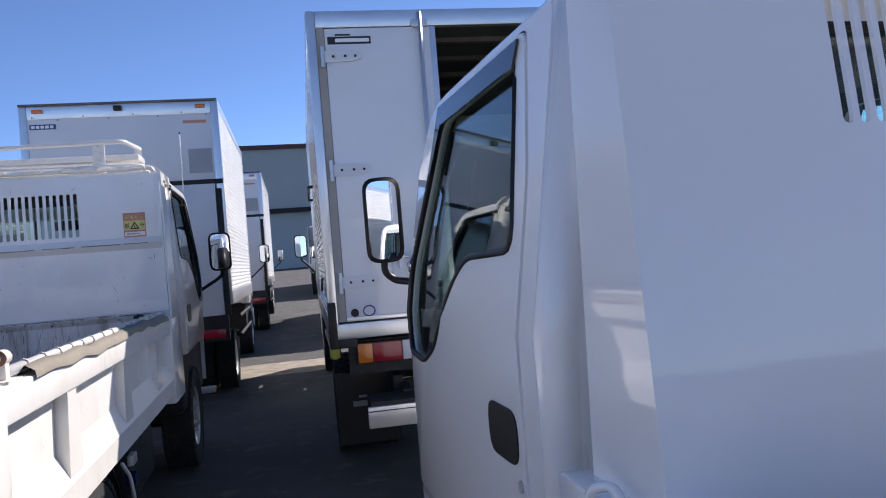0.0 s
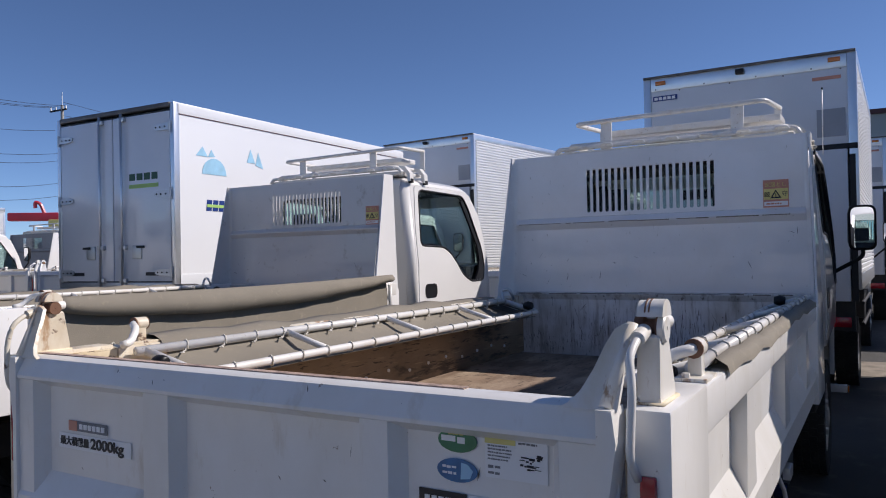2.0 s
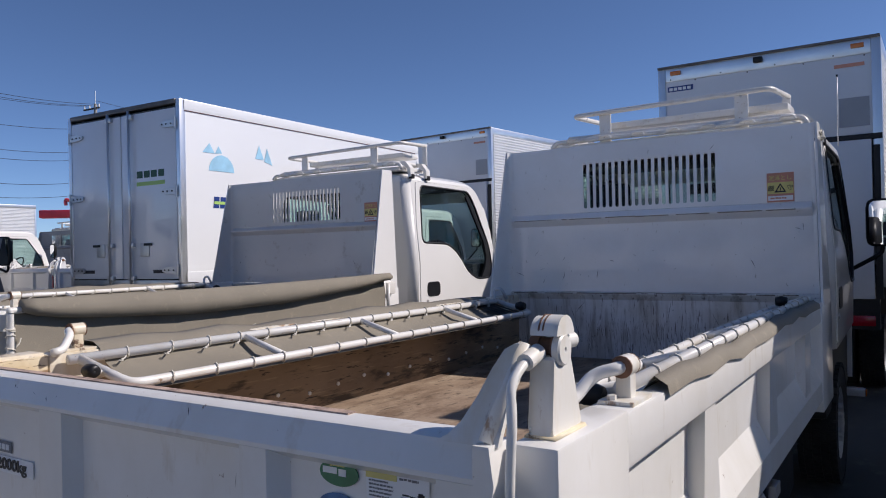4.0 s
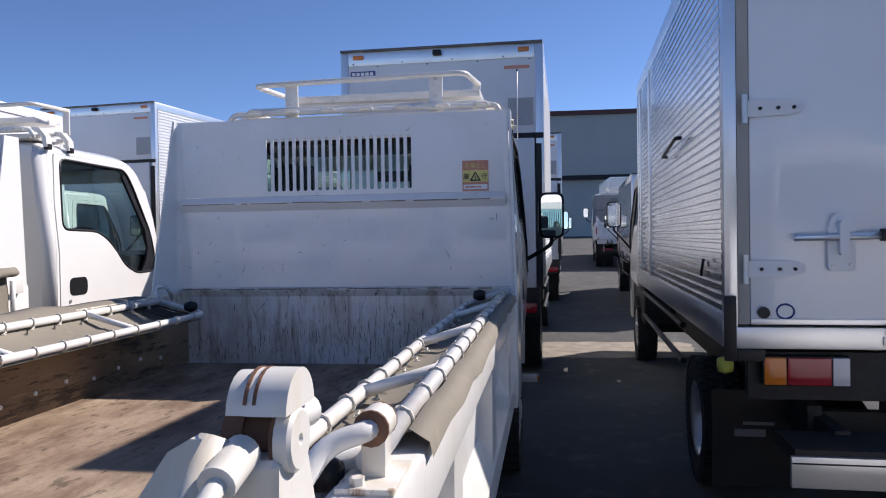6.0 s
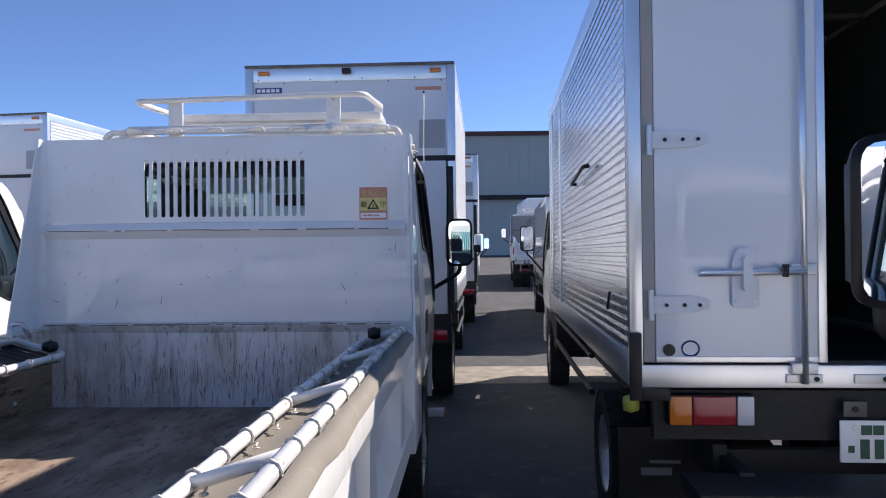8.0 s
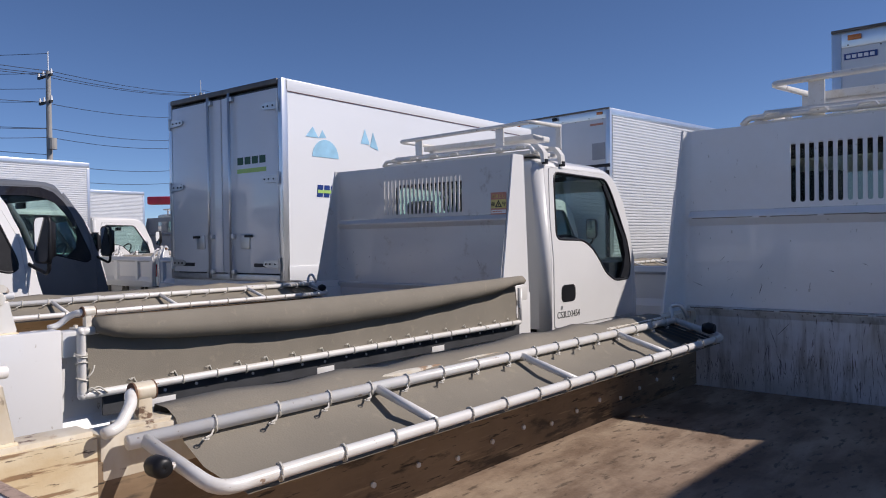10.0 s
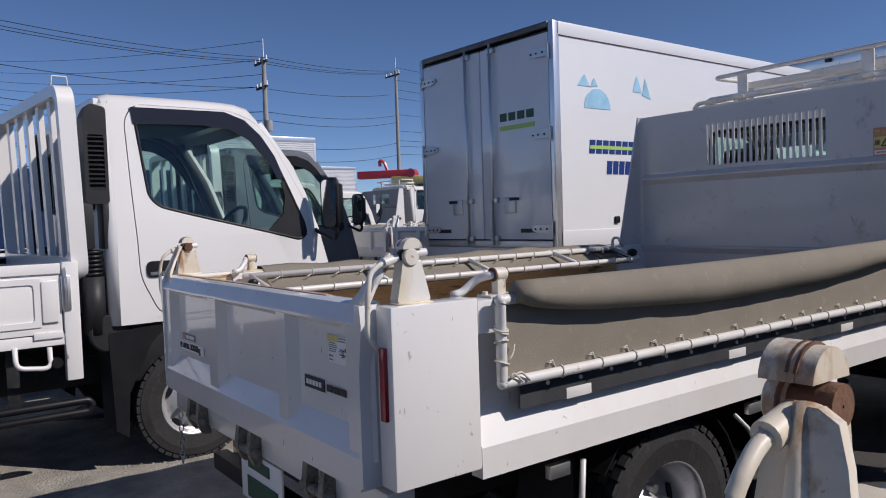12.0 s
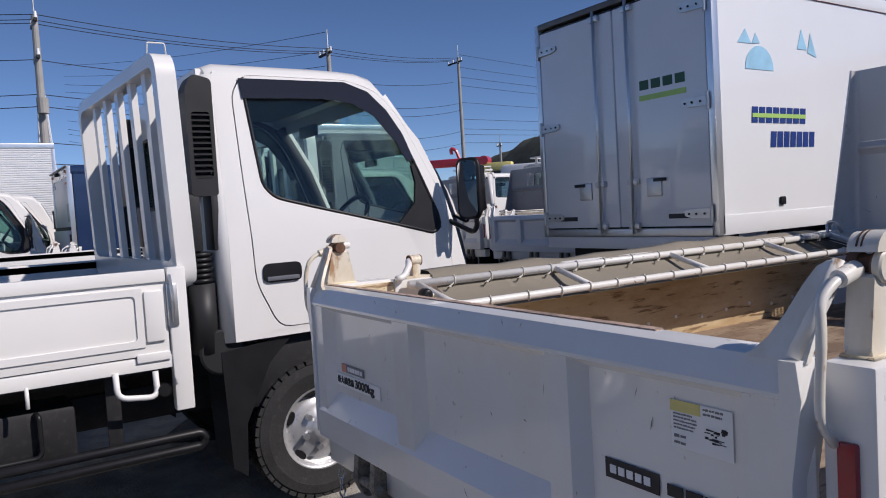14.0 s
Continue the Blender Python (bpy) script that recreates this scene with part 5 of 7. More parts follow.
        pl = decal(t, kx0 + 0.04, kx0 + 0.185, z0 + 0.044, z0 + 0.068, y, GREYINK, "grey and red dealer plate", "dealer_plate")
        decal(pl, kx0 + 0.04, kx0 + 0.072, z0 + 0.044, z0 + 0.068, y - 0.0012, STICKR, "", "red_field")
        for k in range(6):
            part("plain_bar", box(kx0 + 0.082 + 0.0165 * k, kx0 + 0.094 + 0.0165 * k, y - 0.002, y - 0.0005, z0 + 0.050, z0 + 0.062), STICKW, pl)
        ox = 0.0 if decals == "2000kg" else 0.028
        st = decal(t, 0.545 + ox, 0.655 + ox, 0.995 + ox * 0.7, 1.068 + ox * 0.7, y, STICKW, "white instruction sticker with yellow head", "instruction_sticker")
        zt = 1.068 + ox * 0.7
        decal(st, 0.545 + ox, 0.60 + ox, zt - 0.017, zt, y - 0.0012, STICKY, "", "yellow_head")
        bars(st, 0.55 + ox, 0.595 + ox, zt - 0.045, zt - 0.018, y, 5, GREYINK, 3)
        bars(st, 0.55 + ox, 0.575 + ox, zt - 0.07, zt - 0.05, y, 2, GREYINK, 5)
        rnd = random.Random(17)
        b = bmesh.new()
        for k in range(26):
            a, c = 0.606 + ox + rnd.uniform(0, 0.034), zt - rnd.uniform(0.030, 0.054)
            box(a, a + rnd.uniform(0.002, 0.012), y - 0.001, y - 0.0002, c, c + rnd.uniform(0.0008, 0.0035), 0, b)
        tagged(part("drawing", b, INK, st, "small black line drawing"), kind="stuff")
        bars(st, 0.605 + ox, 0.65 + ox, zt - 0.016, zt - 0.002, y, 2, GREYINK, 4)
        bx = 0.415 if decals == "2000kg" else 0.425
        bw = 0.093 if decals == "2000kg" else 0.118
        b1 = decal(t, bx, bx + bw, 0.926, 0.960, y, INK, "black badge plate with a pale bar", "badge_plate")
        for k in range(5):
            a = bx + 0.012 + k * (bw - 0.024) / 5
            part("plain_bar", box(a, a + (bw - 0.024) / 5 * 0.72, y - 0.0015, y - 0.0003, 0.936, 0.950), STICKW, b1)
        if decals == "2000kg":
            b1 = decal(t, bx + 0.096, bx + 0.235, 0.928, 0.960, y, STICKW, "white badge plate with a dark bar", "badge_plate")
        for k in range(3):
            a = bx + bw + 0.018 + k * 0.036
            part("plain_bar", box(a, a + 0.030, y - 0.0025, y - 0.0003, 0.934, 0.952), INK, b1)
        if decals == "2000kg":
            g = decal(t, 0.455, 0.53, 1.028, 1.068, y, STICKG, "green oval sticker", "oval_sticker", True)
            bars(g, 0.462, 0.524, 1.038, 1.062, y, 1, STICKW, 8)
            bars(g, 0.476, 0.512, 1.055, 1.063, y, 1, STICKY, 7)
            g = decal(t, 0.452, 0.53, 0.978, 1.018, y, STICKB, "blue oval sticker", "oval_sticker", True)
            bars(g, 0.463, 0.495, 0.988, 1.008, y, 2, STICKW, 9)
            part("pale_field", prism([(0.498, 0.984), (0.516, 0.987), (0.522, 1.000), (0.512, 1.010), (0.500, 1.012)], "y", y - 0.0008, y - 0.0002), LOGOSKY, g, "pale blue printed field")
        hazard_sticker(t, 0.652 if decals == "2000kg" else 0.685, 1.648 if decals == "2000kg" else 1.685, guard_y - 0.003)

        def sheet(z):
            return guard_y - 0.0012
        dense = decals == "2000kg"
        scratches(t, 26 if dense else 12, (-0.75, 0.75), (floor + 0.40, floor + 0.68), sheet, 11, INK, 0.03, 1.2)
        scratches(t, 10, (-0.75, 0.75), (floor + 0.82, floor + 1.1), sheet, 12, GRIME, 0.02, 1.2)
        if dense:
            scratches(t, 520, (-0.35, 0.78), (floor + 0.02, floor + 0.20), sheet, 13, GRIME, 0.045, 0.10)
            scratches(t, 160, (-0.75, -0.3), (floor + 0.02, floor + 0.12), sheet, 18, GRIME, 0.03, 0.15)
            scratches(t, 46, (-0.5, 0.7), (floor + 0.10, floor + 0.30), sheet, 14, INK, 0.055, 0.3)
        scratches(t, 10, (-0.7, 0.7), (floor + 0.08, gt - 0.07), lambda z: 0.0105, 15, GRIME, 0.016, 0.5)
        scratches(t, 9, (-0.7, 0.7), (gt - 0.032, gt - 0.01), lambda z: -0.0287, 16, INK, 0.008, 0.8)
        scratches(t, 5, (-0.7, 0.7), (floor - 0.06, floor + 0.0), lambda z: -0.0267, 17, INK, 0.02, 0.6)
    return t


# ---- box-bodied trucks ----
def van_truck(m, label, W, L, z0, z1, rear, cab_paint=WHITE, side=ALU, group="", cab_roof=2.05, flat=None):
    """A truck with a closed body. rear: function that builds the back, given the truck."""
    t = thing("box_truck", m, label, "truck", group)
    w = W / 2
    for s in (-1, 1):
        if flat:
            lo, hi = sorted((s * (w - 0.05), s * w))
            part("side_wall", box(lo, hi, 0.06, L, z0, z1 - 0.06), flat, t, "smooth side panel")
        else:
            lo, hi = sorted((s * (w - 0.03), s * (w - 0.016)))
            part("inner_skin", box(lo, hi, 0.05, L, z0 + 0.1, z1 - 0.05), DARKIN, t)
            part("side_wall", corrugated(s * (w - 0.012), 0.06, L - 0.05, z0 + 0.14, z1 - 0.10, s), side, t, "ribbed aluminium side")
        lo, hi = sorted((s * (w - 0.04), s * (w + 0.006)))
        part("bottom_rail", box(lo, hi, 0.03, L, z0, z0 + 0.14, 0.006), flat or ALU, t)
        part("top_rail", box(lo, hi, 0.03, L, z1 - 0.11, z1, 0.012), flat or ALU, t)
        part("front_post", box(lo, hi, L - 0.06, L, z0 + 0.14, z1 - 0.11, 0.008), flat or ALU, t)
    part("front_wall", box(-w + 0.04, w - 0.04, L - 0.05, L - 0.01, z0, z1 - 0.02), flat or ALUDULL, t)
    part("roof", box(-w + 0.01, w - 0.01, 0.02, L, z1 - 0.035, z1 + 0.005, 0.004), flat or ALU, t)
    part("load_floor", box(-w + 0.04, w - 0.04, 0.05, L - 0.05, z0 + 0.02, z0 + 0.1), FRAME, t)
    rear(t, w, z0, z1)
    cw = min(w, 0.88)
    add_cab(t, L + 0.12, 1.5, cw, 0.84, 1.30, cab_roof, cab_paint, ELF_WIN, ELF_DOOR, rake=0.46)
    part("wheel_housing", box(-cw + 0.06, cw - 0.06, L + 0.2, L + 1.5, 0.45, 0.835, 0.03), FRAME, t, "black wheel housing")
    part("front_bumper", box(-cw + 0.02, cw - 0.02, L + 1.46, L + 1.64, 0.38, 0.72, 0.04), cab_paint, t, "front bumper")
    for s in (-1, 1):
        part("headlamp", box(s * (cw - 0.22) - 0.13, s * (cw - 0.22) + 0.13, L + 1.58, L + 1.63, 0.75, 0.90, 0.03), CLEAR, t, "headlamp")
    for s in (-1, 1):
        add_mirror(t, s * (w + 0.17), L + 1.4, 1.60, 0.17, 0.30, s, (s * (cw - 0.02), L + 1.45, 1.2))
    add_chassis(t, 0.15, L + 1.7, ((1.05, True), (L + 0.85, False)), track=min(0.86, w - 0.03))
    for s in (-1, 1):
        part("side_guard", tube([(s * (w - 0.06), 1.7, 0.55), (s * (w - 0.06), L + 0.2, 0.55)], 0.02), FRAME, t)
        part("side_guard", tube([(s * (w - 0.06), 1.7, 0.78), (s * (w - 0.06), L + 0.2, 0.78)], 0.02), FRAME, t)
    return t


CREAMSEAL = mat("beige_seal", (0.36, 0.35, 0.32), 0.6)


def hinge(t, x, y, z, s, mt=None):
    b = prism(rounded([(-0.02, -0.035), (0.16, -0.03), (0.22, -0.015), (0.22, 0.02), (0.16, 0.035), (-0.02, 0.035)], 0.01), "y", -0.012, 0.0)
    dim(b, lambda v: Vector((x + s * v.x, y + v.y, z + v.z)))
    o = part("hinge", b, mt or PANEL, t, "door hinge strap")
    part("hinge_knuckle", cyl((x - s * 0.01, y - 0.012, z - 0.06), (x - s * 0.01, y - 0.012, z + 0.06), 0.012, 8), ALUDULL, t)
    b = bmesh.new()
    for k in (0.05, 0.12, 0.18):
        cyl((x + s * k, y - 0.02, z), (x + s * k, y - 0.012, z), 0.008, 6, b)
    tagged(part("hinge_bolts", b, FRAME, t), kind="stuff")


def lock_rod(t, x, y, z0, z1, zh, s, handle=True):
    rod = part("lock_rod", tube([(x, y - 0.03, z0), (x, y - 0.03, z1)], 0.014, 8), ALU, t, "locking rod", True)
    for z in (z0 + 0.06, zh, z1 - 0.06):
        part("rod_bracket", box(x - 0.05, x + 0.05, y - 0.036, y - 0.0, z - 0.022, z + 0.022, 0.006), ALUDULL, rod)
    if handle:
        b = tube([(x, y - 0.04, zh), (x - s * 0.40, y - 0.045, zh - 0.01)], 0.011, 8)
        part("lock_handle", b, ALU, rod, smooth=True)
        kx = x - s * 0.22
        b = prism(rounded([(kx - 0.052, zh - 0.15), (kx + 0.052, zh - 0.15), (kx + 0.052, zh + 0.03), (kx + 0.03, zh + 0.085), (kx - 0.03, zh + 0.085), (kx - 0.052, zh + 0.03)], 0.02, 4), "y", y - 0.026, y - 0.002)
        bmesh.ops.bevel(b, geom=[e for e in b.edges if len(e.link_faces) == 2 and e.calc_face_angle(0) > 1.0], offset=0.005, segments=2, affect="EDGES")
        kp = part("lock_keeper", b, PANEL, rod, "grey lock keeper")
        part("keeper_lever", prism(rounded([(kx - 0.018, zh - 0.085), (kx + 0.018, zh - 0.085), (kx + 0.018, zh + 0.055), (kx - 0.018, zh + 0.055)], 0.016, 4), "y", y - 0.058, y - 0.024), PANEL, kp)
        for q in (-0.034, 0.034):
            part("keeper_bolt", cyl((kx + q, y - 0.031, zh - 0.125), (kx + q, y - 0.026, zh - 0.125), 0.009, 8), ALUDULL, kp)
        part("handle_clip", box(x - s * 0.075 - 0.008, x - s * 0.075 + 0.008, y - 0.065, y - 0.03, zh - 0.03, zh + 0.02, 0.003), BLACK, rod)


def rear_open_van(t, w, z0, z1):
    """Left leaf shut, right leaf folded back along the side."""
    for s in (-1, 1):
        lo, hi = sorted((s * (w - 0.05), s * (w + 0.004)))
        part("rear_post", box(lo, hi, -0.01, 0.05, z0, z1, 0.01), ALU, t, "bright rear corner post")
        lo, hi = sorted((s * (w - 0.052), s * (w - 0.098)))
        part("seal_strip", box(lo, hi, 0.0, 0.04, z0 + 0.1, z1 - 0.1), CREAMSEAL, t, "grey-beige seal strip")
    part("rear_header", box(-w + 0.05, w - 0.05, -0.005, 0.05, z1 - 0.10, z1, 0.008), ALU, t)
    sl = part("rear_sill", box(-w, w, -0.012, 0.05, z0, z0 + 0.09, 0.004), ALU, t)
    for x in (-0.10, 0.16):
        part("sill_latch", box(x - 0.07, x + 0.07, -0.022, -0.0125, z0 + 0.02, z0 + 0.055, 0.004), ALUDULL, sl)
        part("sill_bolt", cyl((x + 0.045, -0.028, z0 + 0.037), (x + 0.045, -0.022, z0 + 0.037), 0.01, 8), FRAME, sl)
    xm = -0.02
    d = part("rear_door", box(-w + 0.10, xm, -0.004, 0.035, z0 + 0.10, z1 - 0.105, 0.006), DOORGREY, t, "shut white door leaf")
    part("door_edge", box(xm - 0.02, xm + 0.012, -0.014, -0.002, z0 + 0.10, z1 - 0.105, 0.003), ALU, d)
    part("door_hem", box(-w + 0.10, xm - 0.02, -0.012, -0.003, z0 + 0.10, z0 + 0.125, 0.003), ALU, d)
    for z in (z0 + 0.33, z0 + 0.99, z0 + 1.66):
        hinge(d, -w + 0.09, -0.008, z, 1)
    lock_rod(t, xm - 0.085, -0.006, z0 + 0.02, z1 - 0.03, z0 + 0.47, 1)
    b = tube([(xm - 0.08, -0.05, z0 + 0.46), (-w + 0.26, -0.05, z0 + 0.455)], 0.012, 8)
    part("swing_handle", b, ALUDULL, t, "long lock handle", True)
    part("seal_grommet", cyl((-w + 0.15, -0.016, z0 + 0.15), (-w + 0.15, 0.0, z0 + 0.15), 0.024, 14), BLACK, d, "round black grommet")
    rg = [(-w + 0.235 + 0.034 * math.cos(a), -0.0055, z0 + 0.155 + 0.030 * math.sin(a)) for a in [2 * math.pi * k / 16 for k in range(16)]]
    part("ring_mark", tube(rg, 0.004, 4, closed=True), LOGOBLUE, d, "small round printed mark")
    pl = part("maker_plate", box(-w + 0.115, -w + 0.37, -0.0065, -0.0042, z1 - 0.20, z1 - 0.155), INK, t, "dark maker's plate with pale bars")
    part("plain_bar", box(-w + 0.16, -w + 0.36, -0.0085, -0.0068, z1 - 0.188, z1 - 0.167), STICKW, pl)
    part("plain_bar", box(-w + 0.16, -w + 0.25, -0.0085, -0.0068, z1 - 0.15, z1 - 0.14), INK, pl)
    part("open_door", box(w + 0.03, w + 0.07, 0.02, w, z0 + 0.11, z1 - 0.145, 0.006), DOORGREY, t, "open door leaf folded along the side")
    # Added ceiling sheet and darkened bows hold the shade inside the body
    part("shade_ceiling", box(-w + 0.035, w - 0.035, 0.06, 3.6, z1 - 0.084, z1 - 0.076), DARKIN, t, "ceiling sheet coloured dark for the shade inside")
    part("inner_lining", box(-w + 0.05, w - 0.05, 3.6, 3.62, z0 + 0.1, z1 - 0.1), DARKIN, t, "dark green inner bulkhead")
    for i in range(8):
        y = 0.3 + i * 0.45
        part("roof_bow", box(-w + 0.04, w - 0.04, y, y + 0.05, z1 - 0.115, z1 - 0.085), GUTTER, t)
    part("corner_guard", box(-w - 0.008, -w + 0.04, -0.03, -0.011, z0 - 0.05, z0 + 0.22, 0.004), BLACK, t, "black corner protector")
    part("corner_guard", box(-w + 0.042, -w + 0.15, -0.03, -0.013, z0 - 0.05, z0 - 0.002, 0.004), BLACK, t)
    for s in (-1, 1):
        x = s * (w - 0.315) if s < 0 else w - 0.14
        lp = part("tail_lamp", box(x - 0.17, x + 0.17, 0.0, 0.05, z0 - 0.155, z0 - 0.03, 0.01), BLACK, t, "tail lamp cluster")
        for a, c, mt in ((-0.165, -0.078, AMBER), (-0.074, 0.095, RED), (0.099, 0.165, CLEAR)):
            lo, hi = sorted((x - s * a, x - s * c))
            part("lens", box(lo, hi, -0.012, 0.002, z0 - 0.15, z0 - 0.035, 0.006), mt, lp)
        mf = part("mudflap", box(s * (w - 0.22) - 0.2, s * (w - 0.22) + 0.2, 0.45, 0.462, 0.16, 0.62), BLACK, t, "black rubber mudflap")
        part("plain_bar", box(s * (w - 0.2) - 0.08, s * (w - 0.2) + 0.06, 0.446, 0.4496, 0.40, 0.435), GREYINK, mf)
        part("plain_bar", box(s * (w - 0.2) - 0.04, s * (w - 0.2) + 0.10, 0.446, 0.4496, 0.455, 0.47), GREYINK, mf)
    px = 0.200
    pl = part("number_plate", box(px - 0.165, px + 0.165, -0.012, -0.004, z0 - 0.292, z0 - 0.127, 0.003), STICKW, t, "white number plate with plain dark bars")
    for a in (-0.072, -0.018, 0.070, 0.122):
        part("plate_bar", box(px + a - 0.017, px + a + 0.017, -0.016, -0.0125, z0 - 0.276, z0 - 0.200), PLATEGREEN, pl)
    part("plate_bar", box(px + 0.014, px + 0.038, -0.016, -0.0125, z0 - 0.243, z0 - 0.234), PLATEGREEN, pl)
    for a, c in ((-0.085, -0.045), (-0.04, 0.0), (0.012, 0.024), (0.032, 0.056), (0.062, 0.086)):
        part("plate_bar", box(px + a, px + c, -0.016, -0.0125, z0 - 0.182, z0 - 0.145), PLATEGREEN, pl)
    part("plate_bar", box(px - 0.135, px - 0.112, -0.016, -0.0125, z0 - 0.252, z0 - 0.225), PLATEGREEN, pl)
    part("plate_seal", cyl((px - 0.108, -0.017, z0 - 0.155), (px - 0.108, -0.012, z0 - 0.155), 0.011, 14), ALUDULL, pl)
    for a in (-0.10, 0.10):
        br = part("plate_bracket", box(px + a - 0.045, px + a + 0.045, 0.0, 0.01, z0 - 0.115, z0 - 0.055, 0.003), GUTTER, t, "grey bracket over the plate")
        part("bracket_bolt", cyl((px + a, -0.006, z0 - 0.085), (px + a, 0.0, z0 - 0.085), 0.012, 10), BLACK, br)
    part("marker_cap", lathe([(-0.03, 0.001), (-0.03, 0.03), (0.0, 0.04), (0.03, 0.03), (0.03, 0.001)], (-w + 0.02, 0.12, z0 - 0.09), 12), mat("yellow_green_plastic", (0.45, 0.48, 0.08), 0.5), t, "yellow-green plastic cap", True)
    part("rear_frame", box(-w + 0.1, w - 0.1, 0.05, 0.12, z0 - 0.22, z0 - 0.02), FRAME, t)
    part("tail_lift", box(-w + 0.16, w - 0.05, -0.36, -0.335, z0 - 0.46, z0 - 0.345, 0.003), ALU, t, "folded aluminium tail lift")
    part("lift_deck", box(-w + 0.18, w - 0.06, -0.333, -0.05, z0 - 0.38, z0 - 0.325), FRAME, t)
    part("lift_groove", box(-w + 0.162, w - 0.052, -0.3615, -0.3601, z0 - 0.372, z0 - 0.366), FRAME, t)
    for x in (-0.35, 0.40):
        part("lift_arm", box(x - 0.03, x + 0.03, -0.1, 0.2, z0 - 0.5, z0 - 0.31, 0.006), FRAME, t)
    # side door edge and handle on the left flank
    part("side_door_post", box(-w - 0.012, -w + 0.02, 3.05, 3.13, z0 + 0.14, z1 - 0.11, 0.006), ALU, t, "side door frame")
    part("side_door_post", box(-w - 0.012, -w + 0.02, 3.9, 3.98, z0 + 0.14, z1 - 0.11, 0.006), ALU, t)
    b = tube(bend([(-w - 0.02, 1.1, z0 + 1.02), (-w - 0.05, 1.12, z0 + 1.02), (-w - 0.05, 1.75, z0 + 0.98), (-w - 0.02, 1.77, z0 + 0.98)], 0.02), 0.012, 6)
    part("side_bar", b, BLACK, t, "black bar handle", True)
    b = tube(bend([(-w - 0.012, 0.45, z0 + 0.36), (-w - 0.02, 0.44, z0 + 0.32), (-w - 0.02, 0.47, z0 + 0.28)], 0.02), 0.007, 6)
    part("side_hook", b, FRAME, t)


def rear_shutter_van(t, w, z0, z1):
    """A tall rear with a rolled shutter above a lighter tail lift."""
    zs = z1 - 0.82
    for s in (-1, 1):
        lo, hi = sorted((s * (w - 0.07), s * (w + 0.004)))
        part("rear_post", box(lo, hi, -0.012, 0.05, z0, z1, 0.01), ALU, t, "rear corner post")
        part("marker_lamp", box(s * (w - 0.17) - 0.05, s * (w - 0.17) + 0.05, -0.03, -0.008, z1 - 0.085, z1 - 0.045, 0.006), AMBER, t, "amber marker lamp")
    part("rear_header", box(-w + 0.07, w - 0.07, -0.01, 0.05, z1 - 0.14, z1, 0.008), ALU, t)
    part("rain_gutter", box(-w, w, -0.035, -0.008, z1 - 0.014, z1 + 0.008, 0.004), GUTTER, t)
    part("upper_panel", box(-w + 0.07, w - 0.07, 0.0, 0.04, zs, z1 - 0.14, 0.004), PANEL, t, "flat grey upper panel")
    part("logo", box(-w + 0.09, -w + 0.33, -0.006, -0.002, z1 - 0.24, z1 - 0.19), LOGOBLUE, t, "small blue and white maker's mark")
    for k in range(5):
        part("plain_bar", box(-w + 0.105 + k * 0.043, -w + 0.137 + k * 0.043, -0.0085, -0.0062, z1 - 0.230, z1 - 0.202), STICKW, t)
    rv = part("rivet", cyl((0, -0.004, 0), (0, 0.002, 0), 0.007, 8), GUTTER, t)
    rv.location = (-w + 0.12, -0.010, z1 - 0.122)
    pieces("rivet", rv, t, [(-w + 0.12 + (2 * w - 0.24) * k / 7, -0.010, z1 - 0.122 - 0.03 * (k % 2)) for k in range(1, 8)])
    part("logo", box(w - 0.35, w - 0.12, -0.006, -0.002, z1 - 0.235, z1 - 0.205), STICKR, t, "small red maker's mark")
    part("patch", box(w - 0.32, w - 0.09, -0.006, -0.002, zs + 0.07, zs + 0.32), mat("grey_patch", (0.36, 0.38, 0.41), 0.5), t, "darker square patch")
    b = box(-0.06, 0.02, -0.06, -0.01, z1 - 0.085, z1 - 0.035, 0.012)
    part("camera_pod", b, BLACK, t, "reversing camera")
    lg = part("tail_lift", box(-w + 0.10, w - 0.08, -0.05, 0.02, z0 - 0.1, zs - 0.05, 0.01), mat("lift_white", (0.68, 0.70, 0.74), 0.3, var=0.03), t, "raised white tail lift plate")
    part("lift_edge", box(-w + 0.02, w - 0.0, -0.02, 0.03, zs - 0.05, zs - 0.0, 0.004), FRAME, t)
    part("lift_post", box(w - 0.07, w - 0.02, -0.03, 0.03, z0 - 0.1, zs - 0.1), FRAME, t)
    part("rear_frame", box(-w + 0.05, w - 0.05, -0.02, 0.08, z0 - 0.36, z0 - 0.10), FRAME, t)
    for s in (-1, 1):
        part("tail_lamp", box(s * (w - 0.22) - 0.14, s * (w - 0.22) + 0.14, -0.04, -0.018, z0 - 0.33, z0 - 0.24, 0.008), RED, t, "red tail lamp")


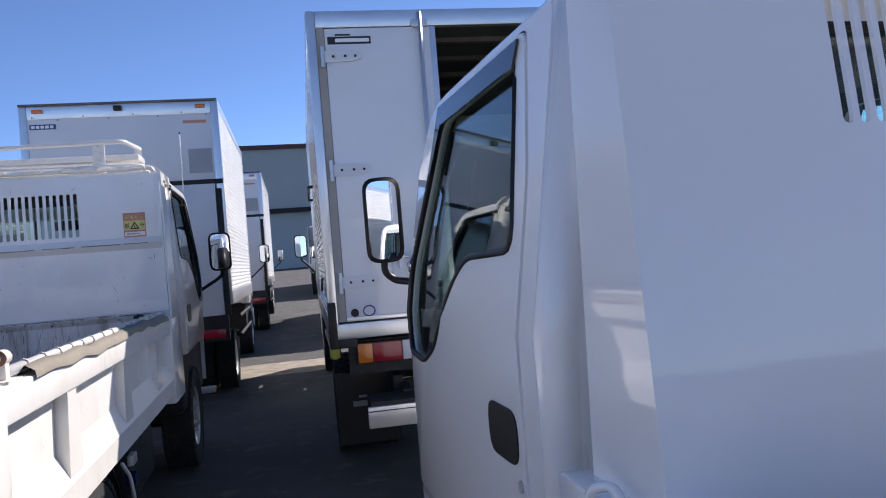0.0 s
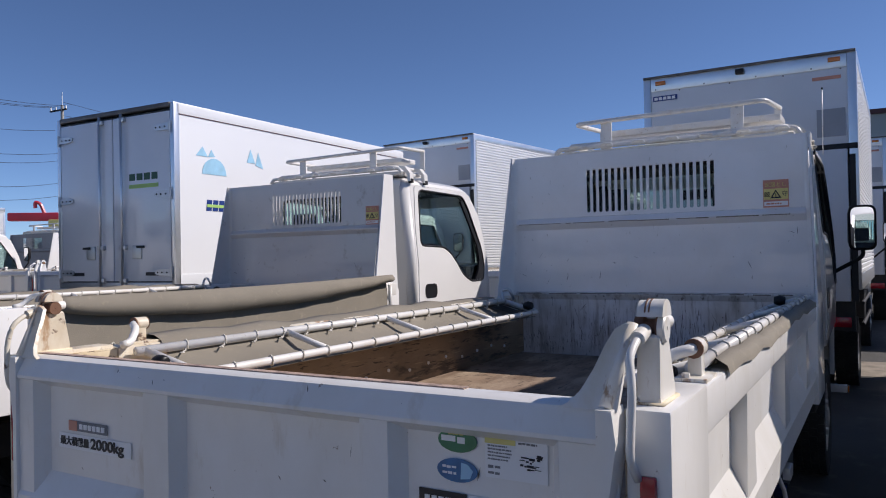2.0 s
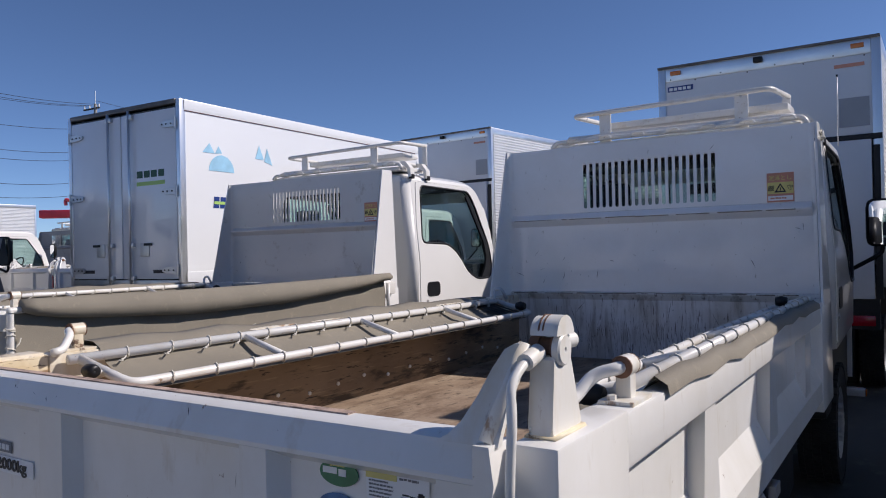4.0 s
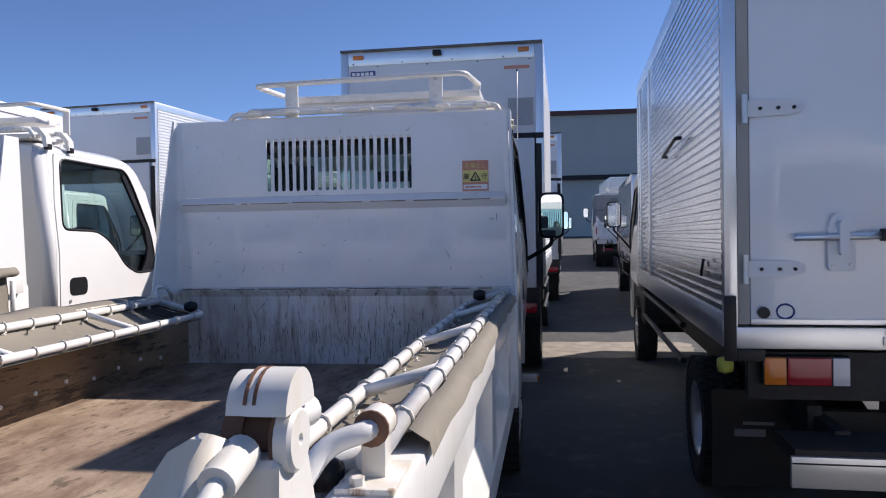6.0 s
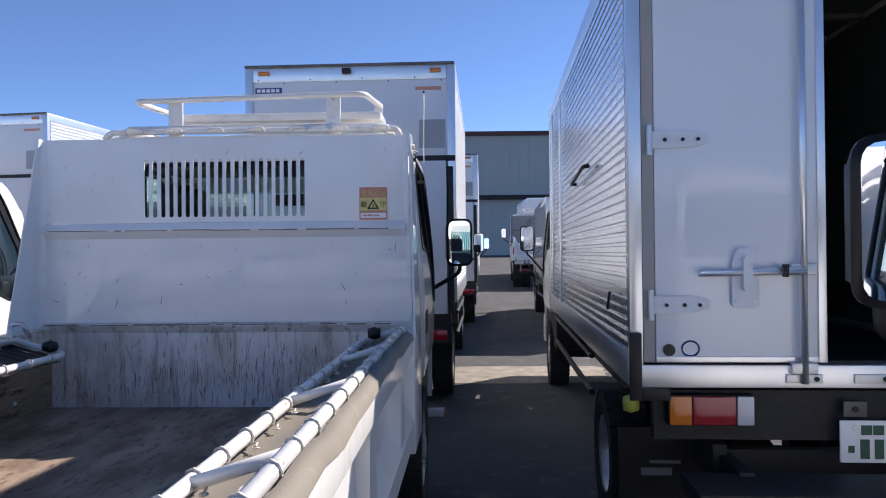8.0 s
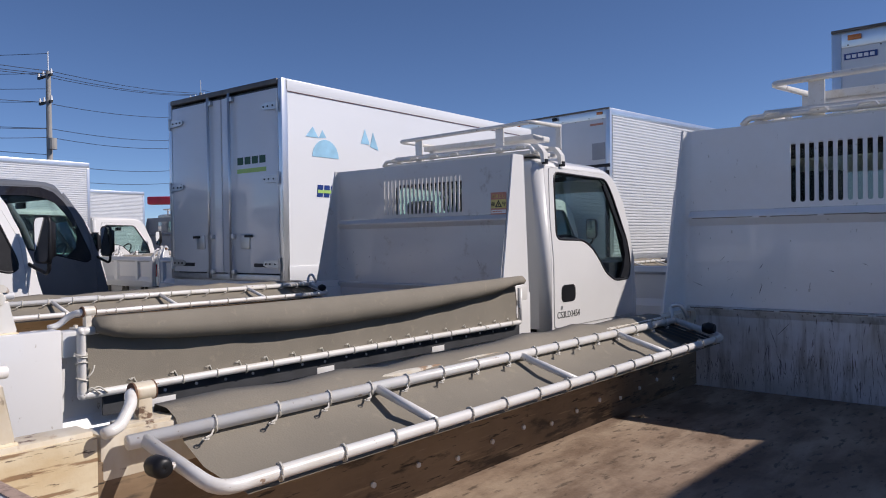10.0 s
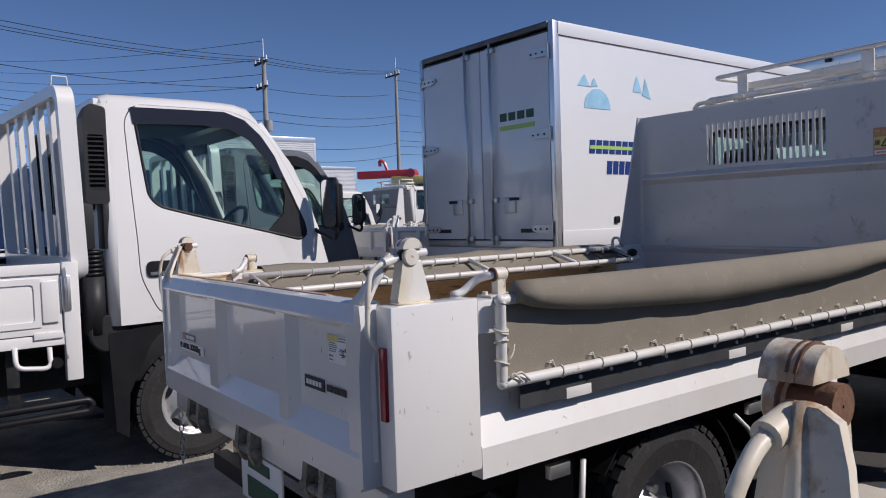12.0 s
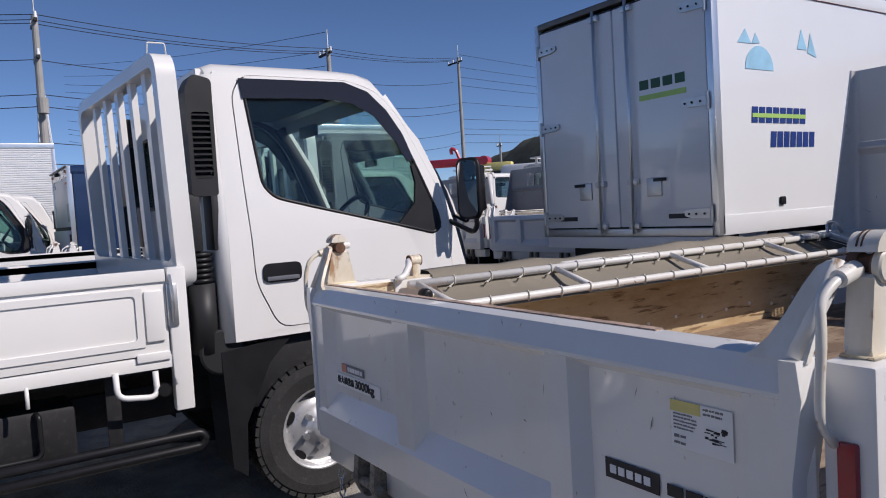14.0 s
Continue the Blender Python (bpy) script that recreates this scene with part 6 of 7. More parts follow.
def rear_reefer(t, w, z0, z1):
    """Two leaves with hinges and rods, in shade, with plain logo shapes."""
    for s in (-1, 1):
        lo, hi = sorted((s * (w - 0.05), s * (w + 0.006)))
        part("rear_post", box(lo, hi, -0.012, 0.06, z0, z1, 0.01), ALU, t, "polished rear corner post")
        lo, hi = sorted((s * 0.006, s * (w - 0.055)))
        d = part("rear_door", box(lo, hi, -0.01, 0.05, z0 + 0.07, z1 - 0.08, 0.012), DOORGREY, t, "white insulated door leaf")
        for z in (z0 + 0.16, z0 + 0.94, z1 - 0.24):
            hinge(d, s * (w - 0.05), -0.016, z, -s, ALUDULL)
        lock_rod(t, s * 0.17, -0.012, z0 + 0.02, z1 - 0.05, z0 + 0.42, -s, False)
        part("door_seal", box(lo, hi, -0.004, 0.0, z1 - 0.082, z1 - 0.07), BLACK, d)
        b = box(s * 0.36 - 0.07, s * 0.36 + 0.07, -0.022, -0.008, z0 + 0.30, z0 + 0.44, 0.01)
        part("latch_plate", b, ALUDULL, d)
        part("latch_handle", box(s * 0.42 - 0.06, s * 0.42 + 0.06, -0.03, -0.02, z0 + 0.41, z0 + 0.435, 0.004), BLACK, d)
        part("rating_label", box(s * 0.58 - 0.1, s * 0.58 + 0.1, -0.0125, -0.0102, z0 + 0.13, z0 + 0.165), INK, d)
    part("rear_header", box(-w + 0.05, w - 0.05, -0.022, 0.06, z1 - 0.045, z1 + 0.004, 0.008), GUTTER, t, "weathered grey-brown header")
    part("rear_sill", box(-w + 0.05, w - 0.05, -0.014, 0.06, z0, z0 + 0.06, 0.008), ALUDULL, t)
    lime = mat("lime_print", (0.40, 0.62, 0.16), 0.4)
    for k in range(4):
        part("logo_bar", box(0.255 + k * 0.11, 0.34 + k * 0.11, -0.0135, -0.0105, z1 - 0.745, z1 - 0.675), PLATEGREEN, t, "dark green painted bar")
    part("logo_bar", box(0.25, 0.68, -0.0135, -0.0105, z1 - 0.825, z1 - 0.785), lime, t, "lime green painted bar")
    # plain shapes of the mark on the lit side
    X = w + 0.002
    for y0, y1, za, zb_ in ((0.40, 1.09, z1 - 1.06, z1 - 0.945), (0.62, 1.20, z1 - 1.235, z1 - 1.12)):
        n = 8 if y0 < 0.5 else 7
        for k in range(n):
            a = y0 + (y1 - y0) * k / n
            c = a + (y1 - y0) / n * 0.82
            part("logo_bar", prism([(a, za), (c, za), (c + 0.012, zb_), (a + 0.012, zb_)], "x", X, X + 0.002), LOGOBLUE, t, "dark blue painted bar")
    part("logo_bar", box(X + 0.0022, X + 0.004, 0.41, 1.08, z1 - 1.022, z1 - 0.992), lime, t)
    for pts in ([(0.27, z1 - 0.50), (0.36, z1 - 0.40), (0.43, z1 - 0.50)], [(0.435, z1 - 0.50), (0.48, z1 - 0.42), (0.53, z1 - 0.49)], [(1.0, z1 - 0.50), (1.06, z1 - 0.35), (1.13, z1 - 0.50)], [(1.135, z1 - 0.52), (1.18, z1 - 0.37), (1.26, z1 - 0.55)]):
        part("logo_peak", prism(pts, "x", X, X + 0.002), LOGOSKY, t, "pale blue painted peak")
    dome = [(0.52 + 0.17 * math.cos(a), z1 - 0.68 + 0.17 * math.sin(a)) for a in [math.pi * k / 12 for k in range(13)]]
    part("logo_dome", prism(dome, "x", X, X + 0.002), LOGOSKY, t, "pale blue painted dome")
    part("red_line", box(w + 0.0005, w + 0.0075, 0.05, 4.2, z1 - 0.115, z1 - 0.109), ROOFRED, t, "thin dark red line")
    part("side_latch", box(w, w + 0.02, 0.71, 0.77, z1 - 1.66, z1 - 1.60, 0.01), BLACK, t)
    part("rear_frame", box(-w + 0.1, w - 0.1, 0.25, 0.35, z0 - 0.3, z0), FRAME, t)
    part("under_rail", box(-w + 0.03, w - 0.03, 0.0, 0.08, z0 - 0.10, z0 - 0.003, 0.008), PANEL, t, "grey rail under the doors")


# ---- flatbed truck ----
HINO_DOOR = rounded([(0.17, 1.10), (0.15, 1.60), (0.14, 2.00), (0.20, 2.09), (0.76, 2.088), (0.92, 2.035), (1.04, 1.90), (1.25, 1.50), (1.31, 1.05), (1.30, 0.88), (0.27, 0.88)], 0.06)
HINO_WIN = rounded([(0.195, 2.055), (0.245, 1.56), (0.30, 1.50), (0.50, 1.446), (1.0, 1.32), (1.17, 1.275), (1.225, 1.30), (1.22, 1.37), (1.10, 1.65), (1.03, 1.81), (0.95, 1.93), (0.85, 2.02), (0.73, 2.062)], 0.05)


def flatbed_truck(m, label, cab_paint=WHITE):
    t = thing("flatbed_truck", m, label, "truck")
    w = 0.85
    L = 3.1
    zt = 1.205
    part("bed_floor", box(-w + 0.04, w - 0.04, 0.03, L, 0.76, 0.82), FRAME, t, "dark load floor")
    for s in (-1, 1):
        lo, hi = sorted((s * (w - 0.03), s * w))
        g = part("side_gate", box(lo, hi, 0.02, L - 0.06, 0.84, zt, 0.006), WHITE, t, "white drop side")
        part("gate_lip", box(min(lo, lo + s * 0.012), max(hi, hi + s * 0.012), 0.02, L - 0.06, zt - 0.05, zt + 0.005, 0.005), WHITE, g)
        for y0, y1 in ((0.1, 1.5), (1.6, L - 0.16)):
            lo2, hi2 = sorted((s * w, s * (w + 0.008)))
            part("pressed_frame", holed([(y0, 0.88), (y1, 0.88), (y1, zt - 0.07), (y0, zt - 0.07)], [rounded([(y0 + 0.03, 0.91), (y1 - 0.03, 0.91), (y1 - 0.03, zt - 0.10), (y0 + 0.03, zt - 0.10)], 0.02)], "x", lo2, hi2), WHITE, g)
        part("bed_rail", box(lo, hi, 0.0, L - 0.05, 0.775, 0.835, 0.008), WHITE, t)
        part("corner_post", box(s * (w - 0.02) - 0.03, s * (w - 0.02) + 0.03, L - 0.052, L + 0.028, 0.58, zt + 0.01, 0.008), WHITE, t)
        b = tube(bend([(s * (w + 0.0), L - 0.29, 0.785), (s * (w + 0.02), L - 0.29, 0.68), (s * (w + 0.02), L - 0.13, 0.66), (s * (w + 0.0), L - 0.13, 0.77)], 0.04), 0.013, 8)
        part("rope_ring", b, WHITE, t, "rope loop", True)
        b = box(s * (w + 0.008) - 0.012, s * (w + 0.008) + 0.012, L - 0.06, L - 0.015, zt - 0.25, zt - 0.06, 0.008)
        tube(bend([(s * (w + 0.02), L - 0.04, zt - 0.23), (s * (w + 0.035), L - 0.04, zt - 0.12), (s * (w + 0.02), L - 0.045, zt - 0.02)], 0.03), 0.007, 6, b)
        part("latch", b, ALUDULL, t, "side gate latch")
        part("side_guard", tube(bend([(s * (w - 0.06), 0.9, 0.385), (s * (w - 0.06), L + 0.06, 0.385), (s * (w - 0.06), L + 0.08, 0.415), (s * (w - 0.06), L + 0.06, 0.447), (s * (w - 0.06), 0.9, 0.447)], 0.03), 0.021, 10), BLACK, t, "black pipe side guard", True)
        sbx = part("side_box", box(s * 0.6 - 0.14, s * 0.6 + 0.14, 1.2, 2.66, 0.44, 0.66, 0.02), FRAME, t, "black tool box under the bed")
        part("box_handle", tube(bend([(s * 0.742, 2.36, 0.64), (s * 0.765, 2.34, 0.63), (s * 0.765, 2.32, 0.47), (s * 0.765, 2.52, 0.47), (s * 0.765, 2.52, 0.64), (s * 0.742, 2.51, 0.65)], 0.03), 0.012, 8), BLACK, sbx, "black loop handle", True)
        part("box_lid", box(s * 0.742 - 0.004, s * 0.742 + 0.004, 1.24, 2.28, 0.47, 0.60, 0.003), FRAME, sbx)
        part("bed_stay", box(s * 0.74 - 0.006, s * 0.74 + 0.006, 2.78, 2.84, 0.42, 0.78, 0.002), FRAME, t, "dark upright stay")
        part("rubber_stop", cyl((s * (w - 0.01), L - 0.10, 0.685), (s * (w + 0.03), L - 0.10, 0.685), 0.028, 14), BLACK, t, "black rubber stop")
        for y in (L - 0.62, L - 0.045):
            part("rope_pin", tube([(s * (w - 0.004), y, 0.785), (s * (w + 0.006), y, 0.70)], 0.008, 8), WHITE, t, "white rope pin", True)
        part("gate_stamping", box(min(s * (w - 0.002), s * (w + 0.016)), max(s * (w - 0.002), s * (w + 0.016)), L - 0.155, L - 0.075, 0.90, 1.12, 0.008), WHITE, g, "raised end of the gate")
        part("gate_hinge", box(min(s * w, s * (w + 0.012)), max(s * w, s * (w + 0.012)), L - 0.20, L - 0.06, 0.815, 0.85, 0.004), WHITE, g)
    part("tailgate", box(-w, w, -0.012, 0.018, 0.84, zt, 0.006), WHITE, t)
    # head frame
    yb = L
    ow, top = w - 0.02, 2.168
    ring = rounded([(-ow, zt - 0.1), (ow, zt - 0.1), (ow, top), (-ow, top)], 0.12, 6)
    hole = rounded([(-ow + 0.055, zt + 0.03), (ow - 0.055, zt + 0.03), (ow - 0.055, top - 0.06), (-ow + 0.055, top - 0.06)], 0.075, 6)
    b = holed(ring, [hole], "y", yb - 0.045, yb + 0.04)

    def crooked(v):
        return Vector((v.x, v.y + 0.025 + 0.045 * (v.x - ow) / ow - 0.03 * (v.z - 1.9), v.z))
    dim(b, crooked)
    part("head_frame", b, WHITE, t, "white head frame behind the cab")
    for i in range(5):
        x = -0.53 + i * 0.265
        bar = prism([(x - 0.032, yb - 0.018), (x + 0.032, yb - 0.018), (x + 0.032, yb + 0.012), (x + 0.026, yb + 0.012), (x + 0.026, yb - 0.010), (x - 0.026, yb - 0.010), (x - 0.026, yb + 0.012), (x - 0.032, yb + 0.012)], "z", zt + 0.028, top - 0.058)
        dim(bar, crooked)
        part("frame_bar", bar, WHITE, t, "folded upright bar")
    part("head_board", box(-w + 0.06, w - 0.06, yb - 0.02, yb + 0.02, 0.82, zt - 0.06, 0.006), FRAME, t)
    for s in (-1, 1):
        x = s * 0.70
        part("frame_hook", tube(bend([(x, yb + 0.015 - 0.043, top - 0.01), (x, yb + 0.015 - 0.038, top + 0.055), (x, yb + 0.015 + 0.038, top + 0.055), (x, yb + 0.015 + 0.043, top - 0.01)], 0.008), 0.0038, 6), WHITE, t, "thin wire loop", True)
    cw = 0.845
    add_cab(t, L + 0.18, 1.46, cw, 0.84, 1.32, 2.15, cab_paint, HINO_WIN, HINO_DOOR, tumble=0.10, rake=0.55,
            rear_holes=[rounded([(-0.62, 1.5), (-0.25, 1.5), (-0.25, 1.9), (-0.62, 1.9)], 0.05), rounded([(0.25, 1.5), (0.62, 1.5), (0.62, 1.9), (0.25, 1.9)], 0.05)],
            visor=[(0.18, 2.07), (0.19, 1.975), (0.60, 1.985), (0.76, 1.965), (0.88, 1.905), (1.0, 1.76), (1.05, 1.66), (1.09, 1.68), (1.04, 1.81), (0.96, 1.935), (0.86, 2.03), (0.73, 2.075)],
            corner=[(0.95, 1.328), (1.17, 1.27), (1.23, 1.30), (1.225, 1.37), (1.10, 1.66), (1.075, 1.64), (1.09, 1.55), (1.07, 1.44)])
    part("wheel_housing", box(-cw + 0.06, cw - 0.06, L + 0.3, L + 1.5, 0.5, 0.835, 0.03), FRAME, t, "black wheel housing")
    part("front_bumper", box(-cw + 0.02, cw - 0.02, L + 1.50, L + 1.68, 0.38, 0.80, 0.05), cab_paint, t, "front bumper")
    for s in (-1, 1):
        b = prism(rounded([(L + 0.385, 1.10), (L + 0.575, 1.10), (L + 0.575, 1.19), (L + 0.385, 1.19)], 0.03), "x", s * (cw - 0.002), s * (cw + 0.014))
        hd = part("door_handle", b, BLACK, t, "black door handle")
        part("handle_grip", box(s * (cw + 0.014) - 0.004, s * (cw + 0.014) + 0.006, L + 0.40, L + 0.56, 1.108, 1.128, 0.004), GREYCAB, hd)
        lo, hi = sorted((s * (cw - 0.16), s * (cw - 0.025)))
        v = part("cab_vent", holed(rounded([(L + 0.065, 1.52), (L + 0.185, 1.52), (L + 0.185, 2.05), (L + 0.10, 2.07), (L + 0.065, 2.0)], 0.02), [rounded([(L + 0.085, 1.60), (L + 0.168, 1.60), (L + 0.168, 1.90), (L + 0.085, 1.90)], 0.015)], "x", lo, hi), DUCT, t, "dark grey air intake duct")
        v.location = (0, 0.03, 0)
        part("vent_back", box(*sorted((s * (cw - 0.10), s * (cw - 0.06))), L + 0.08, L + 0.175, 1.59, 1.91), BLACK, v)
        slat = part("louvre", prism([(0.0, 0.0), (0.03, -0.012), (0.03, -0.006), (0.0, 0.006)], "y", L + 0.086, L + 0.167), DUCT, v)
        slat.data.transform(Matrix.Diagonal((s, 1, 1, 1)))
        slat.location = (s * (cw - 0.055), 0, 1.615)
        pieces("louvre", slat, v, [(s * (cw - 0.055), 0, 1.615 + 0.0255 * k) for k in range(1, 12)])
        part("intake_neck", box(lo, hi, L + 0.025, L + 0.10, 1.27, 1.53, 0.015), DUCT, v)
        part("intake_rib", box(lo, hi, L + 0.145, L + 0.18, 1.27, 1.53, 0.01), DUCT, v)
        bel = part("bellows", lathe([(-0.012, 0.045), (-0.006, 0.058), (0.006, 0.058), (0.012, 0.045)], (0, 0, 0), 20), BLACK, v, "ribbed rubber bellows", True)
        bel.data.transform(Matrix.Rotation(radians(90), 4, "Y"))
        bel.location = (s * (cw - 0.085), L + 0.090, 1.255)
        pieces("bellows", bel, v, [(s * (cw - 0.085), L + 0.090, 1.255 - 0.024 * k) for k in range(1, 6)])
        part("air_can", cyl((s * (cw - 0.085), L + 0.090, 0.80), (s * (cw - 0.085), L + 0.090, 1.12), 0.062, 20), DUCT, v, "round air cleaner", True)
        part("air_lid", lathe([(-0.03, 0.001), (-0.03, 0.10), (-0.01, 0.105), (0.0, 0.095), (0.004, 0.001)], (s * (cw - 0.03), L + 0.15, 0.80), 28), DUCT, v, "round lid of the air cleaner")
        part("front_mudguard", prism([(L + 0.19, 0.25), (L + 0.17, 0.80), (L + 0.52, 0.835), (L + 0.40, 0.72), (L + 0.27, 0.45), (L + 0.255, 0.2)], "x", min(s * 0.55, s * 0.82), max(s * 0.55, s * 0.82)), BLACK, t, "black mudguard")
        add_mirror(t, s * (cw + 0.13), L + 1.50, 1.50, 0.16, 0.33, s, (s * (cw - 0.06), L + 1.48, 1.34), BLACK, s * 12)
    add_chassis(t, 0.1, L + 1.75, ((0.9, True), (L + 0.65, False)), R=0.345, track=0.81)
    return t


# ---- the trucks in their places ----
def zg(y):
    """Height of the yard, which rises gently towards the warehouse."""
    return max(0.0, (y - 13.0) * 0.02)


A = dump_truck(pose(-1.47, 3.67, 0, 0, 0, -2.0), "white two-ton dump truck with a rust-stained bed", decals="2000kg")
B = dump_truck(pose(-4.300, 4.205, 0, 0, 0, -1.4), "clean white dump truck with canvas folded outside", gate_top=1.184, floor=0.80, w=0.875, guard_w=0.835, guard=SHADEGUARD, lower=SHADEGUARD, vx=(-0.32, 0.398), vz=(1.641, 1.885), guard_top=1.982, plate=True, rack_at=(3.36, 2.05, 0.75), right_sheet="out", bright=SCUFFED, inner=CREAMSIDE, decals="3000kg", mirrors=(-1,))
lettering(B, "CS3LD3454", 0.062, Matrix.Translation((0.8400, 3.47, 0.925)) @ Matrix.Rotation(radians(90), 4, "Z") @ Matrix.Rotation(radians(90), 4, "X"), INK, "black stock code on the door", "door_code")
D0 = dump_truck(pose(1.25, -0.02, -0.14), "white dump truck parked close to the lane", bright=WHITE, guard=PEARL, inner=CREAMSIDE, creased=False, lift=0.14, lean=0.123, guard_y=2.94, front=0.045, w=0.83, tumble=0.105, slots=25, vx=(-0.465, 0.31), vz=(1.62, 1.90), stains=False)
S = van_truck(pose(1.105, 6.42, 0, 0, 0, -4.0), "ribbed aluminium box truck with one rear door open", 1.54, 4.3, 0.885, 2.82, rear_open_van, side=ALURIB)
DV = van_truck(pose(-1.24, 10.1, 0, 0, 0, -3), "tall aluminium box truck with a raised tail lift", 1.88, 3.6, 1.0, 3.12, rear_shutter_van, side=RIBWHITE)
SV = van_truck(pose(-6.70, 13.62, 0.01, 0, 0, -8), "ribbed aluminium box truck in the row ahead", 1.94, 3.6, 1.05, 3.37, rear_shutter_van, side=RIBWHITE)
BX = van_truck(pose(-7.11, 7.72, 0, 0, 0, 0), "white refrigerated truck with plain coloured marks", 1.81, 4.3, 1.10, 2.945, rear_reefer, flat=BOXWHITE)
H = flatbed_truck(pose(-7.20, 1.02, 0, 0, 0, 0), "white flatbed truck with a barred head frame")
V1 = flatbed_truck(pose(-9.85, 2.85, 0, 0, 0, 0), "flatbed truck with a dark grey cab", GREYCAB)

part("antenna", tube([(0.80, 4.22, 1.96), (0.802, 4.222, 2.38)], 0.0032, 6), PIPE, A, "thin pale aerial", True)
part("aerial_tip", cyl((0.802, 4.222, 2.378), (0.802, 4.222, 2.39), 0.006, 8), BLACK, A)
rnd = random.Random(21)
for k in range(5):
    pts = [(0.79, 3.06, 1.93), (0.815 + rnd.uniform(-0.02, 0.02), 3.09 + rnd.uniform(0, 0.05), 1.93 + rnd.uniform(-0.05, 0.01)), (0.825 + rnd.uniform(-0.02, 0.02), 3.15 + rnd.uniform(-0.03, 0.05), 1.89 + rnd.uniform(-0.05, 0.03)), (0.81, 3.17 + rnd.uniform(-0.02, 0.04), 1.87)]
    part("tie_cord", tube(bend(pts, 0.03), 0.004, 5), ROPE, A, "knotted pale cord", True)
ml = part("side_marker", box(0.78, 0.895, 4.44, 4.51, 0.42, 0.47, 0.010), CLEAR, A, "clear and orange side marker lamp")
part("marker_lens", box(0.8955, 0.905, 4.445, 4.505, 0.425, 0.465, 0.003), AMBER, ml)

# further trucks of the rows
E1 = dump_truck(pose(-10.2, 9.42, 0), "grey dump truck with a plain tailgate", bright=PANEL, guard=DARKGUARD, stains=False, group="parked dump trucks")
E1.scale = (1.12, 1.12, 1.12)
for x, y, z, yaw, sc in ((-3.74, 9.8, 0, 0, 1.06), (2.85, 27.0, 0.28, -4, 1.3), (-15.2, 15.0, 0.04, 0, 1.05)):
    o = copy_thing(E1, pose(x, y, z, 0, 0, yaw))
    o.scale = (sc, sc, sc)
E2 = dump_truck(pose(-12.4, 9.6, 0), "white dump truck with a grey guard", bright=WHITE, guard=DARKGUARD, stains=False, group="white dump trucks")
E2.scale = (1.12, 1.12, 1.12)
for x, y, sc in ((-12.9, 4.3, 1.0), (-15.6, -0.4, 1.0), (-15.1, 10.4, 1.12), (-19.0, 11.0, 1.12)):
    o = copy_thing(E2, pose(x, y, 0))
    o.scale = (sc, sc, sc)
SILVER2 = van_truck(pose(-0.74, 17.0, 0.08, 0, 0, -3), "pale box truck with ribbed sides", 1.9, 4.2, 0.95, 3.15, rear_shutter_van, side=RIBWHITE, group="parked box trucks")
# Last six, near y = -12, stand unseen behind for mirrors and bounced light
for x, y, yaw in ((-1.0, 24.6, 0), (-0.8, 32.0, 0), (-17.05, 6.7, 0), (-17.9, -0.9, 0), (-20.4, 0.9, 0), (-24.3, 12.1, 0), (3.9, 37.5, 180), (-4.2, 17.5, 0), (-9.6, 14.5, 0), (-10.4, -12.5, 0), (-7.7, -13.0, 0), (-5.0, -12.4, 0), (-2.3, -12.8, 0), (0.4, -12.2, 0), (3.1, -12.6, 0)):
    copy_thing(SILVER2, pose(x, y, zg(y), 0, 0, yaw))
NAVY = van_truck(pose(2.14, 15.4, 0.06, 0, 0, -4), "navy blue truck in the row beyond", 1.8, 3.6, 0.85, 2.28, rear_shutter_van, cab_paint=BLUE, flat=BLUE)

copy_thing(NAVY, pose(-15.0, 4.65, 0))


# ---- ground and distance ----
b = bmesh.new()
ys = [-800, -60, -20, 0, 13, 20, 40, 80, 120, 900]
xs = [-900, -60, -20, 0, 20, 60, 900]
V = [[b.verts.new((x, y, min(zg(y), 1.6))) for x in xs] for y in ys]
for i in range(len(ys) - 1):
    for j in range(len(xs) - 1):
        b.faces.new((V[i][j], V[i][j + 1], V[i + 1][j + 1], V[i + 1][j]))
tagged(part("ground", b, ASPHALT), "dark worn asphalt yard with sandy patches", "ground", kind="structure")


def patch(name, x0, x1, y0, y1, h, material, label, seed):
    rnd = random.Random(seed)
    pts = []
    for k in range(40):
        a = 2 * math.pi * k / 40
        cx, sy = math.cos(a), math.sin(a)
        f = 1 / max(abs(cx), abs(sy)) * rnd.uniform(0.86, 1.0)
        pts.append(((x0 + x1) / 2 + (x1 - x0) / 2 * cx * f, (y0 + y1) / 2 + (y1 - y0) / 2 * sy * f))
    tagged(part(name, prism(pts, "z", -0.02, h), material), label, "ground", kind="structure")


patch("sand_patch", -0.9, 1.6, 11.62, 12.9, 0.004, SAND, "pale sandy gravel strewn over the asphalt", 3)
# First patch widened, second added unseen, both to bounce light onto the tailgates
patch("gravel_patch", -12.0, -2.6, -16.0, 5.6, 0.004, SAND2, "loose grey gravel, spread out of view to bounce light", 5)
patch("gravel_patch", -3.6, 5.5, -16.0, 3.2, 0.007, SAND2, "loose grey gravel, spread out of view to bounce light", 6)
b = bmesh.new()
rnd = random.Random(4)
x = -30.0
prev = 11.55
while x < 30:
    nx = x + rnd.uniform(0.25, 0.6)
    ny = 11.52 + rnd.uniform(-0.04, 0.04)
    h0 = rnd.uniform(0.012, 0.03)
    b.faces.new([b.verts.new(p) for p in ((x, prev - h0, 0.005), (nx, ny - h0, 0.005), (nx, ny + h0, 0.005), (x, prev + h0, 0.005))])
    x, prev = nx, ny
tagged(part("joint", b, FRAME), "dark cracked joint across the yard", "ground", kind="structure")

